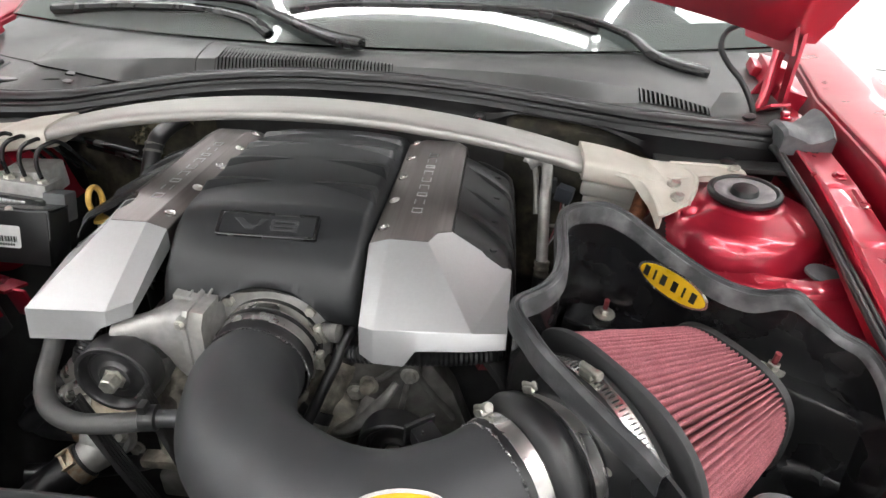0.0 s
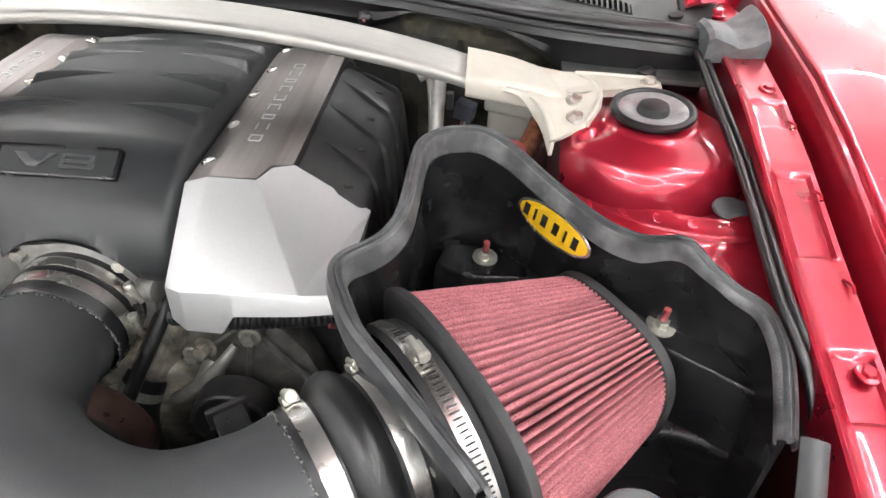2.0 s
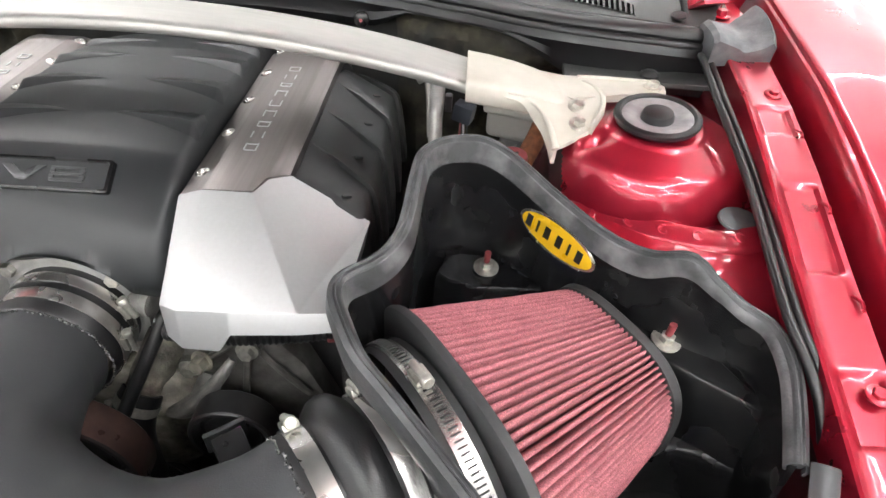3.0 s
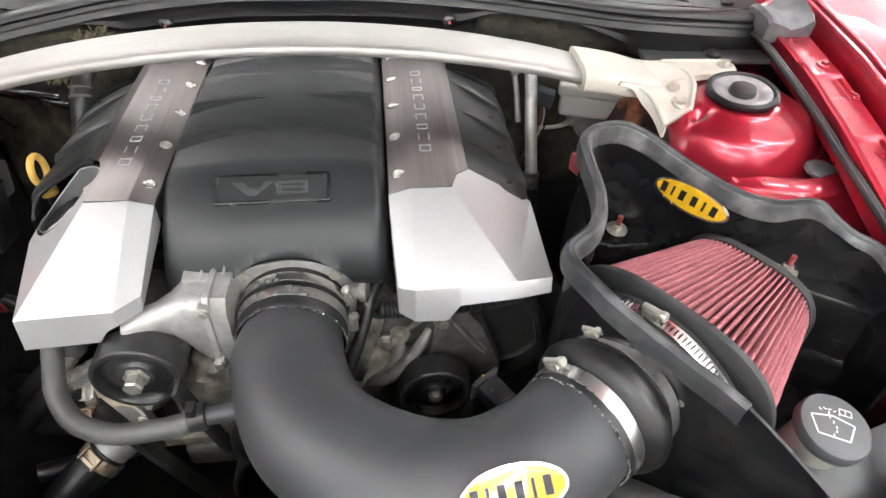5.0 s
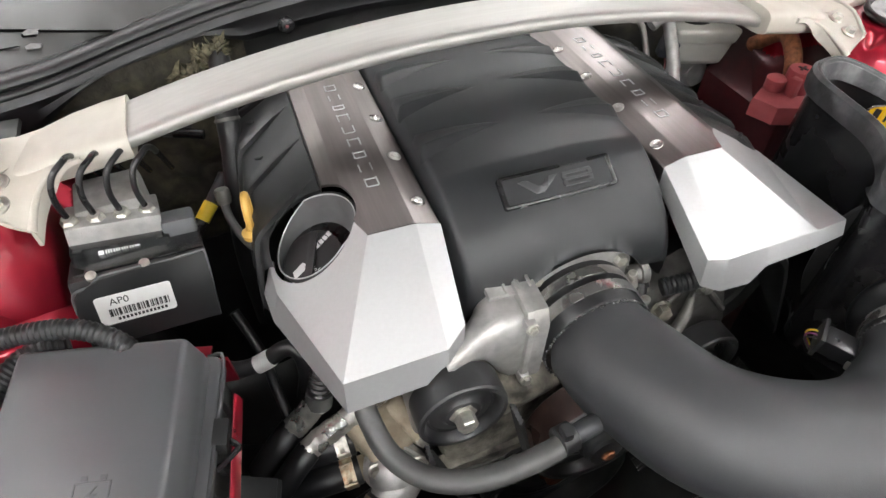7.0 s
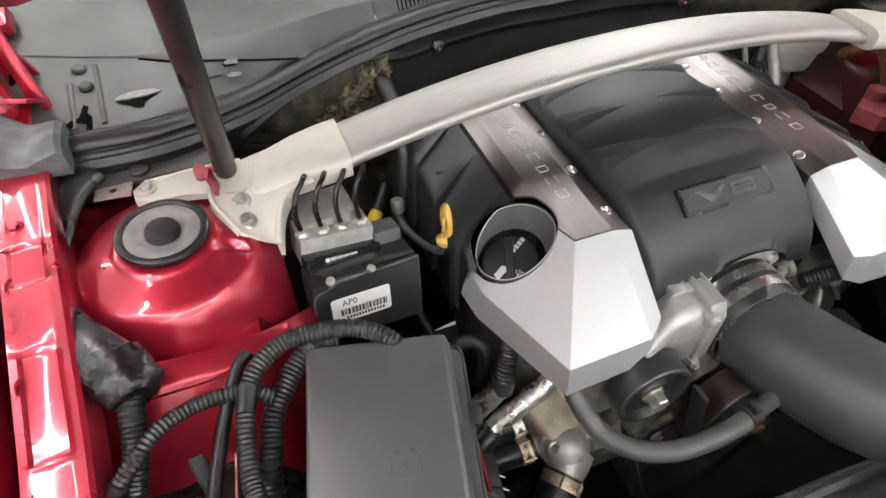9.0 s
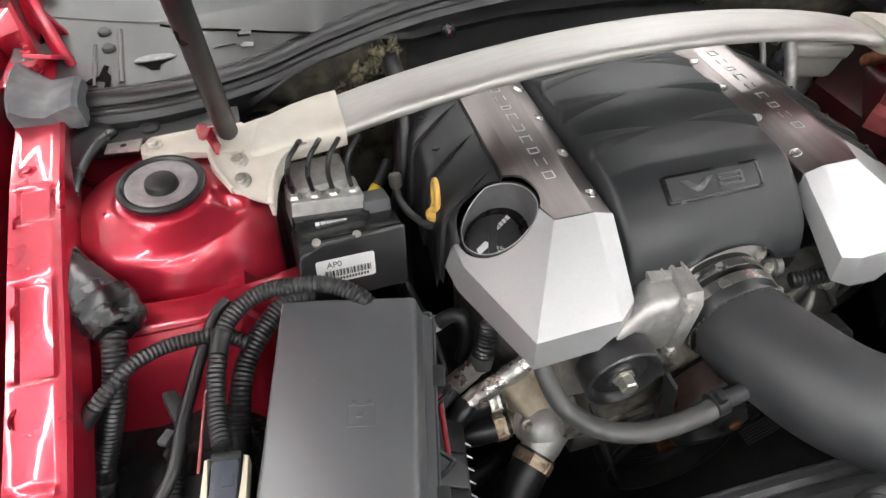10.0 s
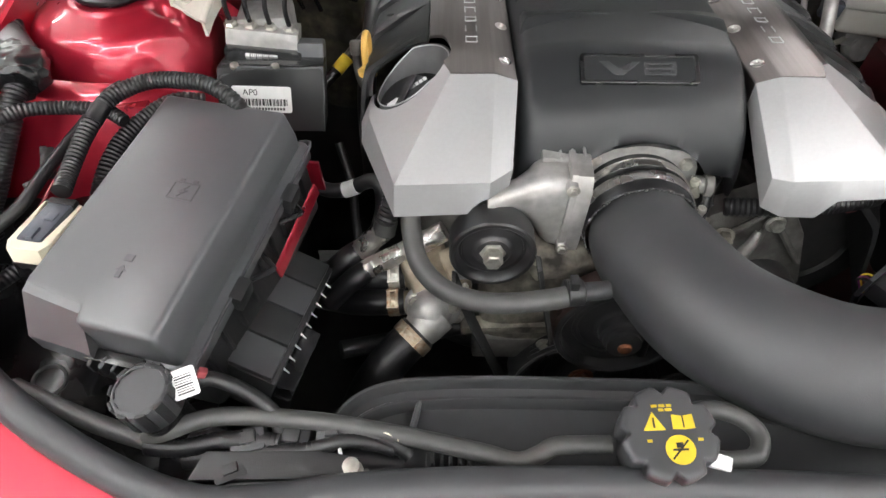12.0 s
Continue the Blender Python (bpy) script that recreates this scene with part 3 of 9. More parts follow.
# ---- strut brace ----
def brace():
    th = thing("strut_brace", (0, 0.21, 0.97), "polished aluminium strut brace with cream cast end brackets", "strut brace")
    pts = [(x, 0.2284 + 0.015 * x + 0.108 * x * x, 0.9783 - 0.009 * x - 0.402 * x * x - 0.07 * x ** 4) for x in [lerp(-0.385, 0.385, k / 10) for k in range(11)]]
    bm = B()
    path = spline(pts, 8)
    prof = []
    for i in range(28):
        a = 2 * math.pi * i / 28
        c, sn = math.cos(a), math.sin(a)
        prof.append((0.0345 * math.copysign(abs(c) ** 0.62, c), 0.0088 * math.copysign(abs(sn) ** 0.60, sn)))
    rings = []
    for k, p in enumerate(path):
        d = (path[min(k + 1, len(path) - 1)] - path[max(k - 1, 0)]).normalized()
        w = V(0, 1, 0.0).normalized()
        n = d.cross(w).normalized()
        w = n.cross(d)
        rings.append([p + w * u + n * v for u, v in prof])
    skin(bm, rings)
    part("tube", bm, TUBING, th)
    for s in (-1, 1):
        bm = B()
        # sleeve that holds the tube, then narrows into a fan to the tower
        secs = []
        for x, yc, zc, hw, hh in ((0.350, 0.2395, 0.9275, 0.0400, 0.0165), (0.372, 0.2390, 0.9245, 0.0400, 0.0165), (0.40, 0.2375, 0.920, 0.038, 0.0165), (0.425, 0.236, 0.915, 0.034, 0.0155), (0.445, 0.236, 0.910, 0.031, 0.013), (0.462, 0.238, 0.906, 0.030, 0.008)):
            ring = []
            for i in range(24):
                a = 2 * math.pi * i / 24
                c, sn = math.cos(a), math.sin(a)
                ring.append(V(s * x, yc + hw * math.copysign(abs(c) ** 0.55, c), zc + hh * math.copysign(abs(sn) ** 0.55, sn)))
            secs.append(ring)
        skin(bm, secs)
        part("sleeve", bm, CREAM, th)
        bm = B()
        # rear arm over the tower to the outer bolt
        arm = [(0.455, 0.272), (0.50, 0.270), (0.53, 0.268), (0.553, 0.266), (0.562, 0.256), (0.560, 0.240), (0.545, 0.232), (0.515, 0.231), (0.49, 0.226), (0.462, 0.214), (0.445, 0.225)]
        poly = [(s * a, b) for a, b in (arm if s > 0 else arm[::-1])]
        prism(bm, poly, pose(0, 0, 0.9115), 0.0085, 0.003)
        part("rear_arm", bm, CREAM, th)
        # web that fans down to a pointed foot, dished round its two bolts
        ca = spline([(0.392, 0.1965, 0.930), (0.412, 0.1950, 0.926), (0.426, 0.187, 0.918), (0.434, 0.172, 0.909), (0.4395, 0.153, 0.897)], 5)
        cb = spline([(0.392, 0.2670, 0.930), (0.436, 0.2650, 0.925), (0.480, 0.2480, 0.923), (0.490, 0.212, 0.9215), (0.472, 0.168, 0.912)], 5)
        bm = B()
        rows = []
        n = len(ca)
        for k, (a, b) in enumerate(zip(ca, cb)):
            v = k / (n - 1)
            row = [a + V(-0.003, -0.0015, -0.003 - 0.013 * step(0.1, 0.5, v)), a + V(-0.0015, -0.0008, -0.002)]
            for i in range(15):
                u = i / 14
                p = a.lerp(b, u)
                dish = 0.0022 * step(0.02, 0.20, u) * step(1.0, 0.84, u) * step(0.30, 0.62, v) * step(1.08, 0.9, v)
                row.append(p + V(0, 0, -dish))
            row += [b + V(0.002, -0.001, -0.003), b + V(0.003, -0.002, -0.012)]
            rows.append([V(s * p.x, p.y, p.z) for p in row])
        sheet(bm, rows, -0.004 if s > 0 else 0.004)
        part("web", bm, CREAM, th, smooth=50)
        bm = B(); sweep(bm, [(s * p.x, p.y, p.z - 0.0008) for p in ca[6:]], 0.0036, 10, 1, taper=lambda t: 0.5 + 0.6 * t)
        part("web_rim", bm, CREAM, th)
        bm = B(); sweep(bm, [(s * p.x, p.y, p.z - 0.0008) for p in cb[9:]], 0.0026, 10, 1)
        part("web_rim", bm, CREAM, th)
        bm = B(); sweep(bm, [(s * a, b, 0.9202) for a, b in ((0.470, 0.268), (0.50, 0.2675), (0.53, 0.2655), (0.550, 0.264))], 0.0022, 8, 4)
        part("arm_rim", bm, CREAM, th)
        for x, y, z in ((0.548, 0.252, 0.9198), tuple(ca[13].lerp(cb[13], 0.55) - V(0, 0, 0.0030)), tuple(ca[17].lerp(cb[17], 0.55) - V(0, 0, 0.0030))):
            bm = B(); hexagon(bm, axis((s * x, y, z), (s * 0.10 if y < 0.21 else 0, -0.30 if y < 0.21 else 0, 1)), 0.0062, 0.0065, 0.0100)
            part("bolt", bm, ZINC, th, "zinc plated bolt")


brace()


# ---- fenders ----
def fender(s):
    rail = [(-0.36, 0.592, 0.795), (-0.24, 0.600, 0.832), (-0.12, 0.604, 0.864), (-0.05, 0.606, 0.882), (0.0, 0.608, 0.894), (0.1, 0.614, 0.918), (0.2, 0.624, 0.931), (0.30, 0.634, 0.936), (0.45, 0.652, 0.940)]
    th = thing("fender", (s * 0.70, 0.0, 0.80), "glossy candy red front wing beside the engine bay", "fender", "front wings")
    bm = B()
    rows = []
    presses = [(-0.36, 0), (-0.285, 0), (-0.281, 1), (-0.215, 1), (-0.211, 0), (-0.135, 0), (-0.131, 1), (-0.085, 1), (-0.081, 0), (-0.005, 0), (-0.001, 1), (0.085, 1), (0.089, 0), (0.152, 0), (0.156, 1), (0.196, 1), (0.200, 0), (0.275, 0)]
    for j in range(260):
        y = lerp(-0.36, 0.42, j / 259)
        x0 = table(y, [(a, b) for a, b, c in rail])
        z0 = table(y, [(a, c) for a, b, c in rail])
        pr = 0.0032 * table(y, presses)
        tilt = 0.0012 * math.sin(y * 37 + s)
        rows.append([V(s * (x0 - 0.0025), y, z0 - 0.030), V(s * (x0 - 0.001), y, z0 - 0.006), V(s * x0, y, z0 + 0.0015), V(s * (x0 + 0.0025), y, z0 + 0.0025), V(s * (x0 + 0.0055), y, z0 + 0.0015), V(s * (x0 + 0.010), y, z0 - 0.0002), V(s * (x0 + 0.013), y, z0 - pr), V(s * (x0 + 0.026), y, z0 - pr + tilt), V(s * (x0 + 0.039), y, z0 - 0.001 - pr), V(s * (x0 + 0.042), y, z0 - 0.0012), V(s * (x0 + 0.0465), y, z0 - 0.001), V(s * (x0 + 0.0485), y, z0 - 0.004), V(s * (x0 + 0.0500), y, z0 - 0.040), V(s * (x0 + 0.0525), y, z0 - 0.046), V(s * (x0 + 0.0595), y, z0 - 0.048)])
    sheet(bm, rows, 0.0015)
    part("inner_rail", bm, RED, th)
    # added wall under the rail closes the bay's side; red darkened as if shaded
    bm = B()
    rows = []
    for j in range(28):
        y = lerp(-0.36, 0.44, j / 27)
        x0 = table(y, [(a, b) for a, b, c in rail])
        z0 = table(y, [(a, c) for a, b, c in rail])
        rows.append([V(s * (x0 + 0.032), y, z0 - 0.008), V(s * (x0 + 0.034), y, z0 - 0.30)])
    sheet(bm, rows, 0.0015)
    part("rail_skirt", bm, RED_SHADED, th)
    # inner wall of the gutter and the outer skin
    bm = B()
    rows = []
    for j in range(90):
        y = lerp(-0.50, 0.95, j / 89)
        x0 = table(y, [(a, b) for a, b, c in rail] + [(0.95, 0.75)])
        z0 = table(y, [(a, c) for a, b, c in rail] + [(0.95, 0.975)])
        if y < -0.36:
            x0 -= (-0.36 - y) * 0.9
            z0 -= (-0.36 - y) * 0.35
        row = [V(s * (x0 + 0.0575), y, z0 - 0.050), V(s * (x0 + 0.0585), y, z0 - 0.020), V(s * (x0 + 0.0605), y, z0 + 0.010), V(s * (x0 + 0.0615), y, z0 + 0.020), V(s * (x0 + 0.0625), y, z0 + 0.0215), V(s * (x0 + 0.0655), y, z0 + 0.0225), V(s * (x0 + 0.0665), y, z0 + 0.0270), V(s * (x0 + 0.0690), y, z0 + 0.0288), V(s * (x0 + 0.0720), y, z0 + 0.0292)]
        for k in range(1, 15):
            a = k / 14
            row.append(V(s * (x0 + 0.071 + 0.235 * math.sin(a * 1.45)), y, z0 + 0.029 + 0.022 * math.sin(a * 2.4) - 0.33 * (1 - math.cos(a * 1.45)) ** 1.3))
        rows.append(row)
    sheet(bm, rows)
    part("outer_skin", bm, RED, th)
    for y in (0.221, -0.10):
        x0 = table(y, [(a, b) for a, b, c in rail]) + 0.032
        z0 = table(y, [(a, c) for a, b, c in rail]) + 0.001
        bm = B(); hexagon(bm, axis((s * x0, y, z0), (0, -0.15, 1)), 0.0050, 0.0050, 0.0085)
        part("bolt", bm, RED, th)
    for y in (0.155, 0.06, -0.03):
        x0 = table(y, [(a, b) for a, b, c in rail]) + 0.04
        z0 = table(y, [(a, c) for a, b, c in rail]) + 0.0015
        bm = B(); sweep(bm, [(s * x0, y + 0.008, z0), (s * (x0 + 0.003), y, z0 + 0.0012), (s * (x0 + 0.001), y - 0.008, z0)], 0.0014, 8, 4)
        part("tab", bm, RED, th)


for s in (1, -1):
    fender(s)


def corner_bump(s):
    """A foam block: a low lip towards the bay, a hollow top, a horn at the outer rear."""
    bm = B()
    rows = []
    for i in range(15):
        u = i / 14
        row = []
        x = lerp(0.612, 0.682, u)
        y0, y1 = lerp(0.288, 0.296, u), lerp(0.345, 0.382, u)
        top = table(u, [(0, 0.959), (0.06, 0.963), (0.30, 0.957), (0.52, 0.953), (0.78, 0.963), (0.93, 0.971), (1, 0.966)])
        row.append(V(s * x, y0 + 0.003, 0.930))
        for k in range(9):
            v = k / 8
            z = top + 0.006 * math.sin(math.pi * v) * (0.4 + u) - 0.010 * (1 - v) * step(0.3, 0.9, u)
            if k in (0, 8):
                z -= 0.004
            row.append(V(s * x, lerp(y0, y1, v), z))
        row.append(V(s * x, y1 - 0.002, 0.930))
        rows.append(row)
    skin(bm, rows)
    solid("hood_bump_stop", bm, BUMPER, "grey dusty foam rubber block at the cowl corner", "rubber block", "cowl corner blocks", smooth=42)


for s in (1, -1):
    corner_bump(s)


# ---- cowl, weatherstrip, windscreen ----
def cowl_lo(x):
    """Foot of the upright front face; it leaves the seal towards both ends."""
    y, z = seal_at(x)
    y, z = y + 0.013, z + 0.0055
    if x < -0.33:
        k = step(-0.33, -0.36, x)
        return lerp(y, table(x, [(-0.75, 0.520), (-0.60, 0.475), (-0.540, 0.456), (-0.50, 0.421), (-0.45, 0.406), (-0.40, 0.396), (-0.36, 0.394)]), k), lerp(z, table(x, [(-0.75, 0.970), (-0.60, 0.959), (-0.540, 0.957), (-0.50, 0.963), (-0.45, 0.962), (-0.40, 0.957), (-0.36, 0.952)]), k)
    if x > 0.36:
        k = step(0.36, 0.42, x)
        return lerp(y, table(x, [(0.40, 0.398), (0.45, 0.404), (0.50, 0.398), (0.555, 0.392), (0.75, 0.40)]), k), lerp(z, table(x, [(0.40, 0.958), (0.45, 0.957), (0.50, 0.953), (0.555, 0.945), (0.75, 0.945)]), k)
    return y, z


def cowl_hi(x):
    """Crest between the front face and the shelf under the glass."""
    y = table(x, [(-0.75, 0.522), (-0.60, 0.477), (-0.540, 0.459), (-0.50, 0.438), (-0.45, 0.436), (-0.38, 0.431), (-0.30, 0.446), (-0.20, 0.455), (0.10, 0.458), (0.20, 0.457), (0.30, 0.446), (0.38, 0.430), (0.45, 0.428), (0.50, 0.416), (0.555, 0.404), (0.75, 0.41)])
    z = table(x, [(-0.75, 0.972), (-0.60, 0.961), (-0.540, 0.959), (-0.50, 0.969), (-0.45, 0.974), (-0.38, 0.977), (-0.30, 0.979), (-0.20, 0.980), (0.10, 0.980), (0.30, 0.980), (0.38, 0.978), (0.45, 0.970), (0.50, 0.962), (0.555, 0.950), (0.75, 0.950)])
    return y, z


def cowl():
    th = thing("windscreen_cowl", (0, 0.47, 0.95), "satin black plastic cowl panel under the windscreen, torn at one end", "cowl panel")
    for x0, x1, nm in ((-0.70, -0.2515, "end_panel"), (-0.2500, 0.665, "panel")):
        bm = B()
        rows = []
        n = int((x1 - x0) / 0.010)
        for i in range(n + 1):
            x = lerp(x0, x1, i / n)
            y, z = seal_at(x)
            yl, zl = cowl_lo(x)
            yh, zh = cowl_hi(x)
            yb, zb = 0.506 + 0.30 * x * x, 0.991
            yb = max(yb, yh + 0.03)
            row = [V(x, y + 0.006, z - 0.010), V(x, y + 0.008, z + 0.004)]
            for t in (0.05, 0.35, 0.65, 0.95):
                row.append(V(x, lerp(y + 0.012, yl, t), lerp(z + 0.005, zl, t)))
            for t in (0.0, 0.05, 0.35, 0.65, 0.93, 1.0):
                row.append(V(x, lerp(yl, yh, t), lerp(zl, zh, t) + 0.0008 * math.sin(math.pi * t)))
            for k in range(0, 9):
                t = 0.04 + 0.96 * k / 8
                row.append(V(x, lerp(yh, yb, t), lerp(zh, zb, t) + 0.0035 * math.sin(math.pi * t) * step(0.6, 0.3, abs(x))))
            rows.append(row)
        sheet(bm, rows, down=0.003)
        part(nm, bm, COWL, th, smooth=24)
    # slatted air intakes: one folds over the crest, one lies on the front face alone
    for x0, x1, n, far in ((-0.219, 0.069, 50, False), (0.447, 0.548, 15, True)):
        base = B()
        rows = []

        def stations(x):
            u = (x - x0) / (x1 - x0)
            yl, zl = cowl_lo(x)
            yh, zh = cowl_hi(x)
            w = 0.0 if far else 0.034 * max(0.0, 1 - u * 1.02) ** 0.8
            return V(x, lerp(yl, yh, 0.10), lerp(zl, zh, 0.10)), V(x, yh, zh), V(x, yh + 0.002 + w, zh + 0.0005 + 0.20 * w)
        for k in range(31):
            a, b, c = stations(lerp(x0, x1, k / 30))
            up = V(0, -0.0010, 0.0012)
            rows.append([a + up, b + up, c + V(0, 0, 0.0012)])
        sheet(base, rows, 0.001)
        gr = part("grille", base, GAP, th, "dark slatted air intake")
        for k in range(n):
            a, b, c = stations(lerp(x0, x1, (k + 0.5) / n))
            hw = 0.0013 if not far else 0.0011
            bm = B()
            skin(bm, [[p + V(-hw, 0, -0.003), p + V(hw, 0, -0.003), p + q + V(hw, 0, 0), p + q + V(-hw, 0, 0)] for p, q in ((a, V(0, -0.0036, 0.0015)), (b, V(0, -0.0032, 0.0034)), (c, V(0, 0, 0.0034)))])
            part("slat", bm, COWL, gr)

    def apron(x, yy):
        """A point of the flat torn apron, and its slope."""
        y, z = seal_at(x)
        yl, zl = cowl_lo(x)
        t = (yy - y - 0.012) / (yl - y - 0.012)
        return V(x, yy, lerp(z + 0.005, zl, t)), V(0, yl - y - 0.012, zl - z - 0.005).normalized()
    # pressed beads along the torn end and two plugs
    for x, ys in ((-0.578, (0.352, 0.37, 0.40, 0.43, 0.455)), (-0.607, (0.352, 0.37, 0.40, 0.43))):
        bm = B(); sweep(bm, [apron(x, yy)[0] + V(-0.05 * (yy - 0.35), 0, -0.0012) for yy in ys], 0.0036, 10, 6)
        part("bead", bm, COWL, th)
    for x, yy in ((-0.600, 0.452), (-0.594, 0.418)):
        p, d = apron(x, yy)
        bm = B(); lathe(bm, [(0.008, -0.004), (0.008, 0.003), (0.006, 0.005), (0.001, 0.0052)], axis(p, (0, -0.2, 1)), 16)
        part("plug", bm, INK, th, "black plug")
    # torn bits whose pale colour carries the reflection beside the hole
    torn = material("torn_plastic_highlight", (0.16, 0.16, 0.16), 0.32, 0, 0.3, 120)
    hole = [(-0.024, 0.004), (0.024, 0.006), (0.012, 0.001), (0.005, -0.004), (0.004, -0.013), (-0.005, -0.011), (-0.011, -0.003)]
    flap = [(-0.024, 0.004), (-0.012, 0.002), (0.010, 0.003), (0.024, 0.006), (0.016, 0.012), (-0.004, 0.014), (-0.019, 0.011)]
    gash = [(0.002, 0.026), (0.007, 0.022), (0.005, 0.012), (0.010, 0.004), (0.009, -0.020), (0.003, -0.022), (0.004, -0.006), (-0.004, -0.002), (-0.012, -0.008), (-0.018, -0.004), (-0.012, 0.003), (-0.003, 0.006)]
    slit = [(-0.014, -0.001), (0.014, 0.0012), (0.010, 0.0024), (-0.006, 0.0012)]
    chip = [(-0.007, -0.002), (0.006, -0.003), (0.008, 0.002), (-0.002, 0.004), (-0.008, 0.001)]
    for x, yy, poly, mt, hgt in ((-0.600, 0.362, gash, GAP, 0.0006), (-0.541, 0.376, hole, GAP, 0.0005), (-0.541, 0.3775, flap, torn, 0.0022), (-0.438, 0.398, chip, GAP, 0.0006), (-0.436, 0.386, chip, torn, 0.0020), (-0.462, 0.386, slit, GAP, 0.0006), (-0.436, 0.3995, chip, torn, 0.0016)):
        c, slope = apron(x, yy)
        m = Matrix((V(1, 0, 0), slope, V(1, 0, 0).cross(slope))).transposed().to_4x4()
        m.translation = c + V(0, 0, 0.0012)
        bm = B(); prism(bm, poly, m, hgt)
        part("tear", bm, mt, th, "torn patch in the plastic")
    # black line that paints the shade in the crease at the wedge's foot
    bm = B(); sweep(bm, [V(x, cowl_lo(x)[0] - 0.0016, cowl_lo(x)[1] + 0.0002) for x in [lerp(-0.535, -0.36, k / 16) for k in range(17)]], 0.0014, 8, 1)
    part("seam", bm, GAP, th, "black line painting the crease's shade")
    # folded end piece that closes the cowl beside the hinge
    bm = B(); prism(bm, [(-0.05, -0.03), (0.03, -0.045), (0.055, 0.01), (0.05, 0.06), (-0.02, 0.07), (-0.055, 0.03)], pose(0.60, 0.40, 0.945, 8, -6, 0), 0.010, 0.003)
    part("end_cover", bm, COWL, th)
    bm = B(); lathe(bm, [(0.009, 0), (0.009, 0.003), (0.006, 0.0045), (0.001, 0.005)], pose(0.595, 0.372, 0.954, 8, -6, 0), 18)
    part("clip", bm, PLASTIC, th)
    return th


cowl()


def weatherstrip():
    th = thing("weatherstrip", (0, 0.43, 0.95), "black rubber weatherstrip along the cowl edge", "weatherstrip")
    pts = SEAL_LINE
    bm = B(); sweep(bm, [(x, y, z + 0.004) for x, y, z in pts], 0.011, 14, 8, sx=1.15, sy=0.72)
    part("bulb", bm, SEAL, th)
    bm = B(); sweep(bm, [(x, y - 0.0135, z - 0.0045) for x, y, z in pts], 0.0050, 12, 8)
    part("second_bulb", bm, SEAL, th)
    bm = B(); sweep(bm, [(x, y + 0.0105, z + 0.0085) for x, y, z in pts], 0.0032, 10, 8)
    part("cowl_lip", bm, SEAL, th)
    bm = B()
    rows = []
    for p in spline(pts, 8):
        low = 1 - 0.85 * step(0.22, 0.28, abs(p.x)) * step(0.47, 0.38, abs(p.x)) + 0.6 * step(0.42, 0.52, abs(p.x))
        rows.append([p + V(0, -0.006, 0.004), p + V(0, -0.017, -0.003), p + V(0, -0.022, -0.014), p + V(0, -0.016, -0.014 - 0.012 * low), p + V(0, -0.018, -0.015 - 0.021 * low), p + V(0, -0.012, -0.016 - 0.030 * low)])
    sheet(bm, rows, 0.003)
    part("lip", bm, SEAL, th)
    for x in (-0.177, 0.212):
        y, z = seal_at(x)
        bm = B(); lathe(bm, [(0.010, -0.004), (0.010, 0.002), (0.006, 0.005), (0.001, 0.0055)], axis((x, y - 0.019, z - 0.036), (0, -1, 0.1)), 16)
        pl = part("plug", bm, GLOSSBLACK, th, "black plug with a red eye")
        bm = B(); lathe(bm, [(0.0022, 0), (0.0015, 0.0012), (0.0004, 0.0015)], axis((x, y - 0.0245, z - 0.0358), (0, -1, 0.1)), 10)
        part("plug_eye", bm, REDBOX, pl)


weatherstrip()


def windscreen():
    th = thing("windscreen", (0, 0.6, 1.0), "clear laminated windscreen with a dark lower band", "windscreen")
    bm = B()
    rows = []
    for i in range(41):
        x = lerp(-0.72, 0.72, i / 40)
        yb = 0.512 + 0.30 * x * x
        rows.append([V(x * (1 - 0.10 * t), yb + 0.95 * t, 0.992 + 0.46 * t + 0.03 * math.sin(t * 3)) for t in [k / 12 for k in range(13)]])
    sheet(bm, rows, 0.005)
    ob = part("glass", bm, GLASS, th)
    ob.visible_shadow = False
    bm = B()
    rows = []
    for i in range(41):
        x = lerp(-0.72, 0.72, i / 40)
        yb = 0.512 + 0.30 * x * x
        rows.append([V(x, yb + 0.075 * t, 0.985 + 0.036 * t) for t in (0, 0.5, 1)])
    sheet(bm, rows, 0.002)
    part("shade_band", bm, INK, th, "black printed band")
    bm = B(); box(bm, pose(0, 1.05, 0.93), 1.4, 0.85, 0.05, 0.02)
    solid("dashboard", bm, DASH, "dark dashboard top behind the windscreen", "dashboard")
    bm = B(); box(bm, pose(0, 1.52, 0.95), 1.5, 0.03, 1.0)
    solid("wall_cabin", bm, DASH, "dark inside of the cabin", "cabin", kind="structure")


windscreen()


def wiper(pts_arm, blade):
    th = thing("wiper", pts_arm[0], "black windscreen wiper lying on the glass", "wiper", "wipers")
    bm = B()
    path = spline(pts_arm, 8)
    n = len(path)
    rings = []
    for k, m in enumerate(frames(path)):
        t = k / (n - 1)
        w = table(t, [(0, 0.018), (0.12, 0.021), (0.35, 0.016), (0.6, 0.012), (1, 0.009)])
        h = table(t, [(0, 0.014), (0.15, 0.017), (0.5, 0.011), (1, 0.007)])
        rings.append([m @ V(0.80 * w * math.copysign(abs(math.cos(a)) ** 0.7, math.cos(a)), 0.62 * h * math.copysign(abs(math.sin(a)) ** 0.6, math.sin(a)), 0) for a in (2 * math.pi * i / 18 for i in range(18))])
    skin(bm, rings)
    part("arm", bm, GLOSSBLACK, th, smooth=50)
    bm = B(); sweep(bm, blade, 0.009, 8, 6, sx=1.3)
    part("blade", bm, GLOSSBLACK, th)
    bm = B(); sweep(bm, [(x, y, z - 0.010) for x, y, z in blade], 0.003, 6, 6)
    part("rubber", bm, RUBBER, th)


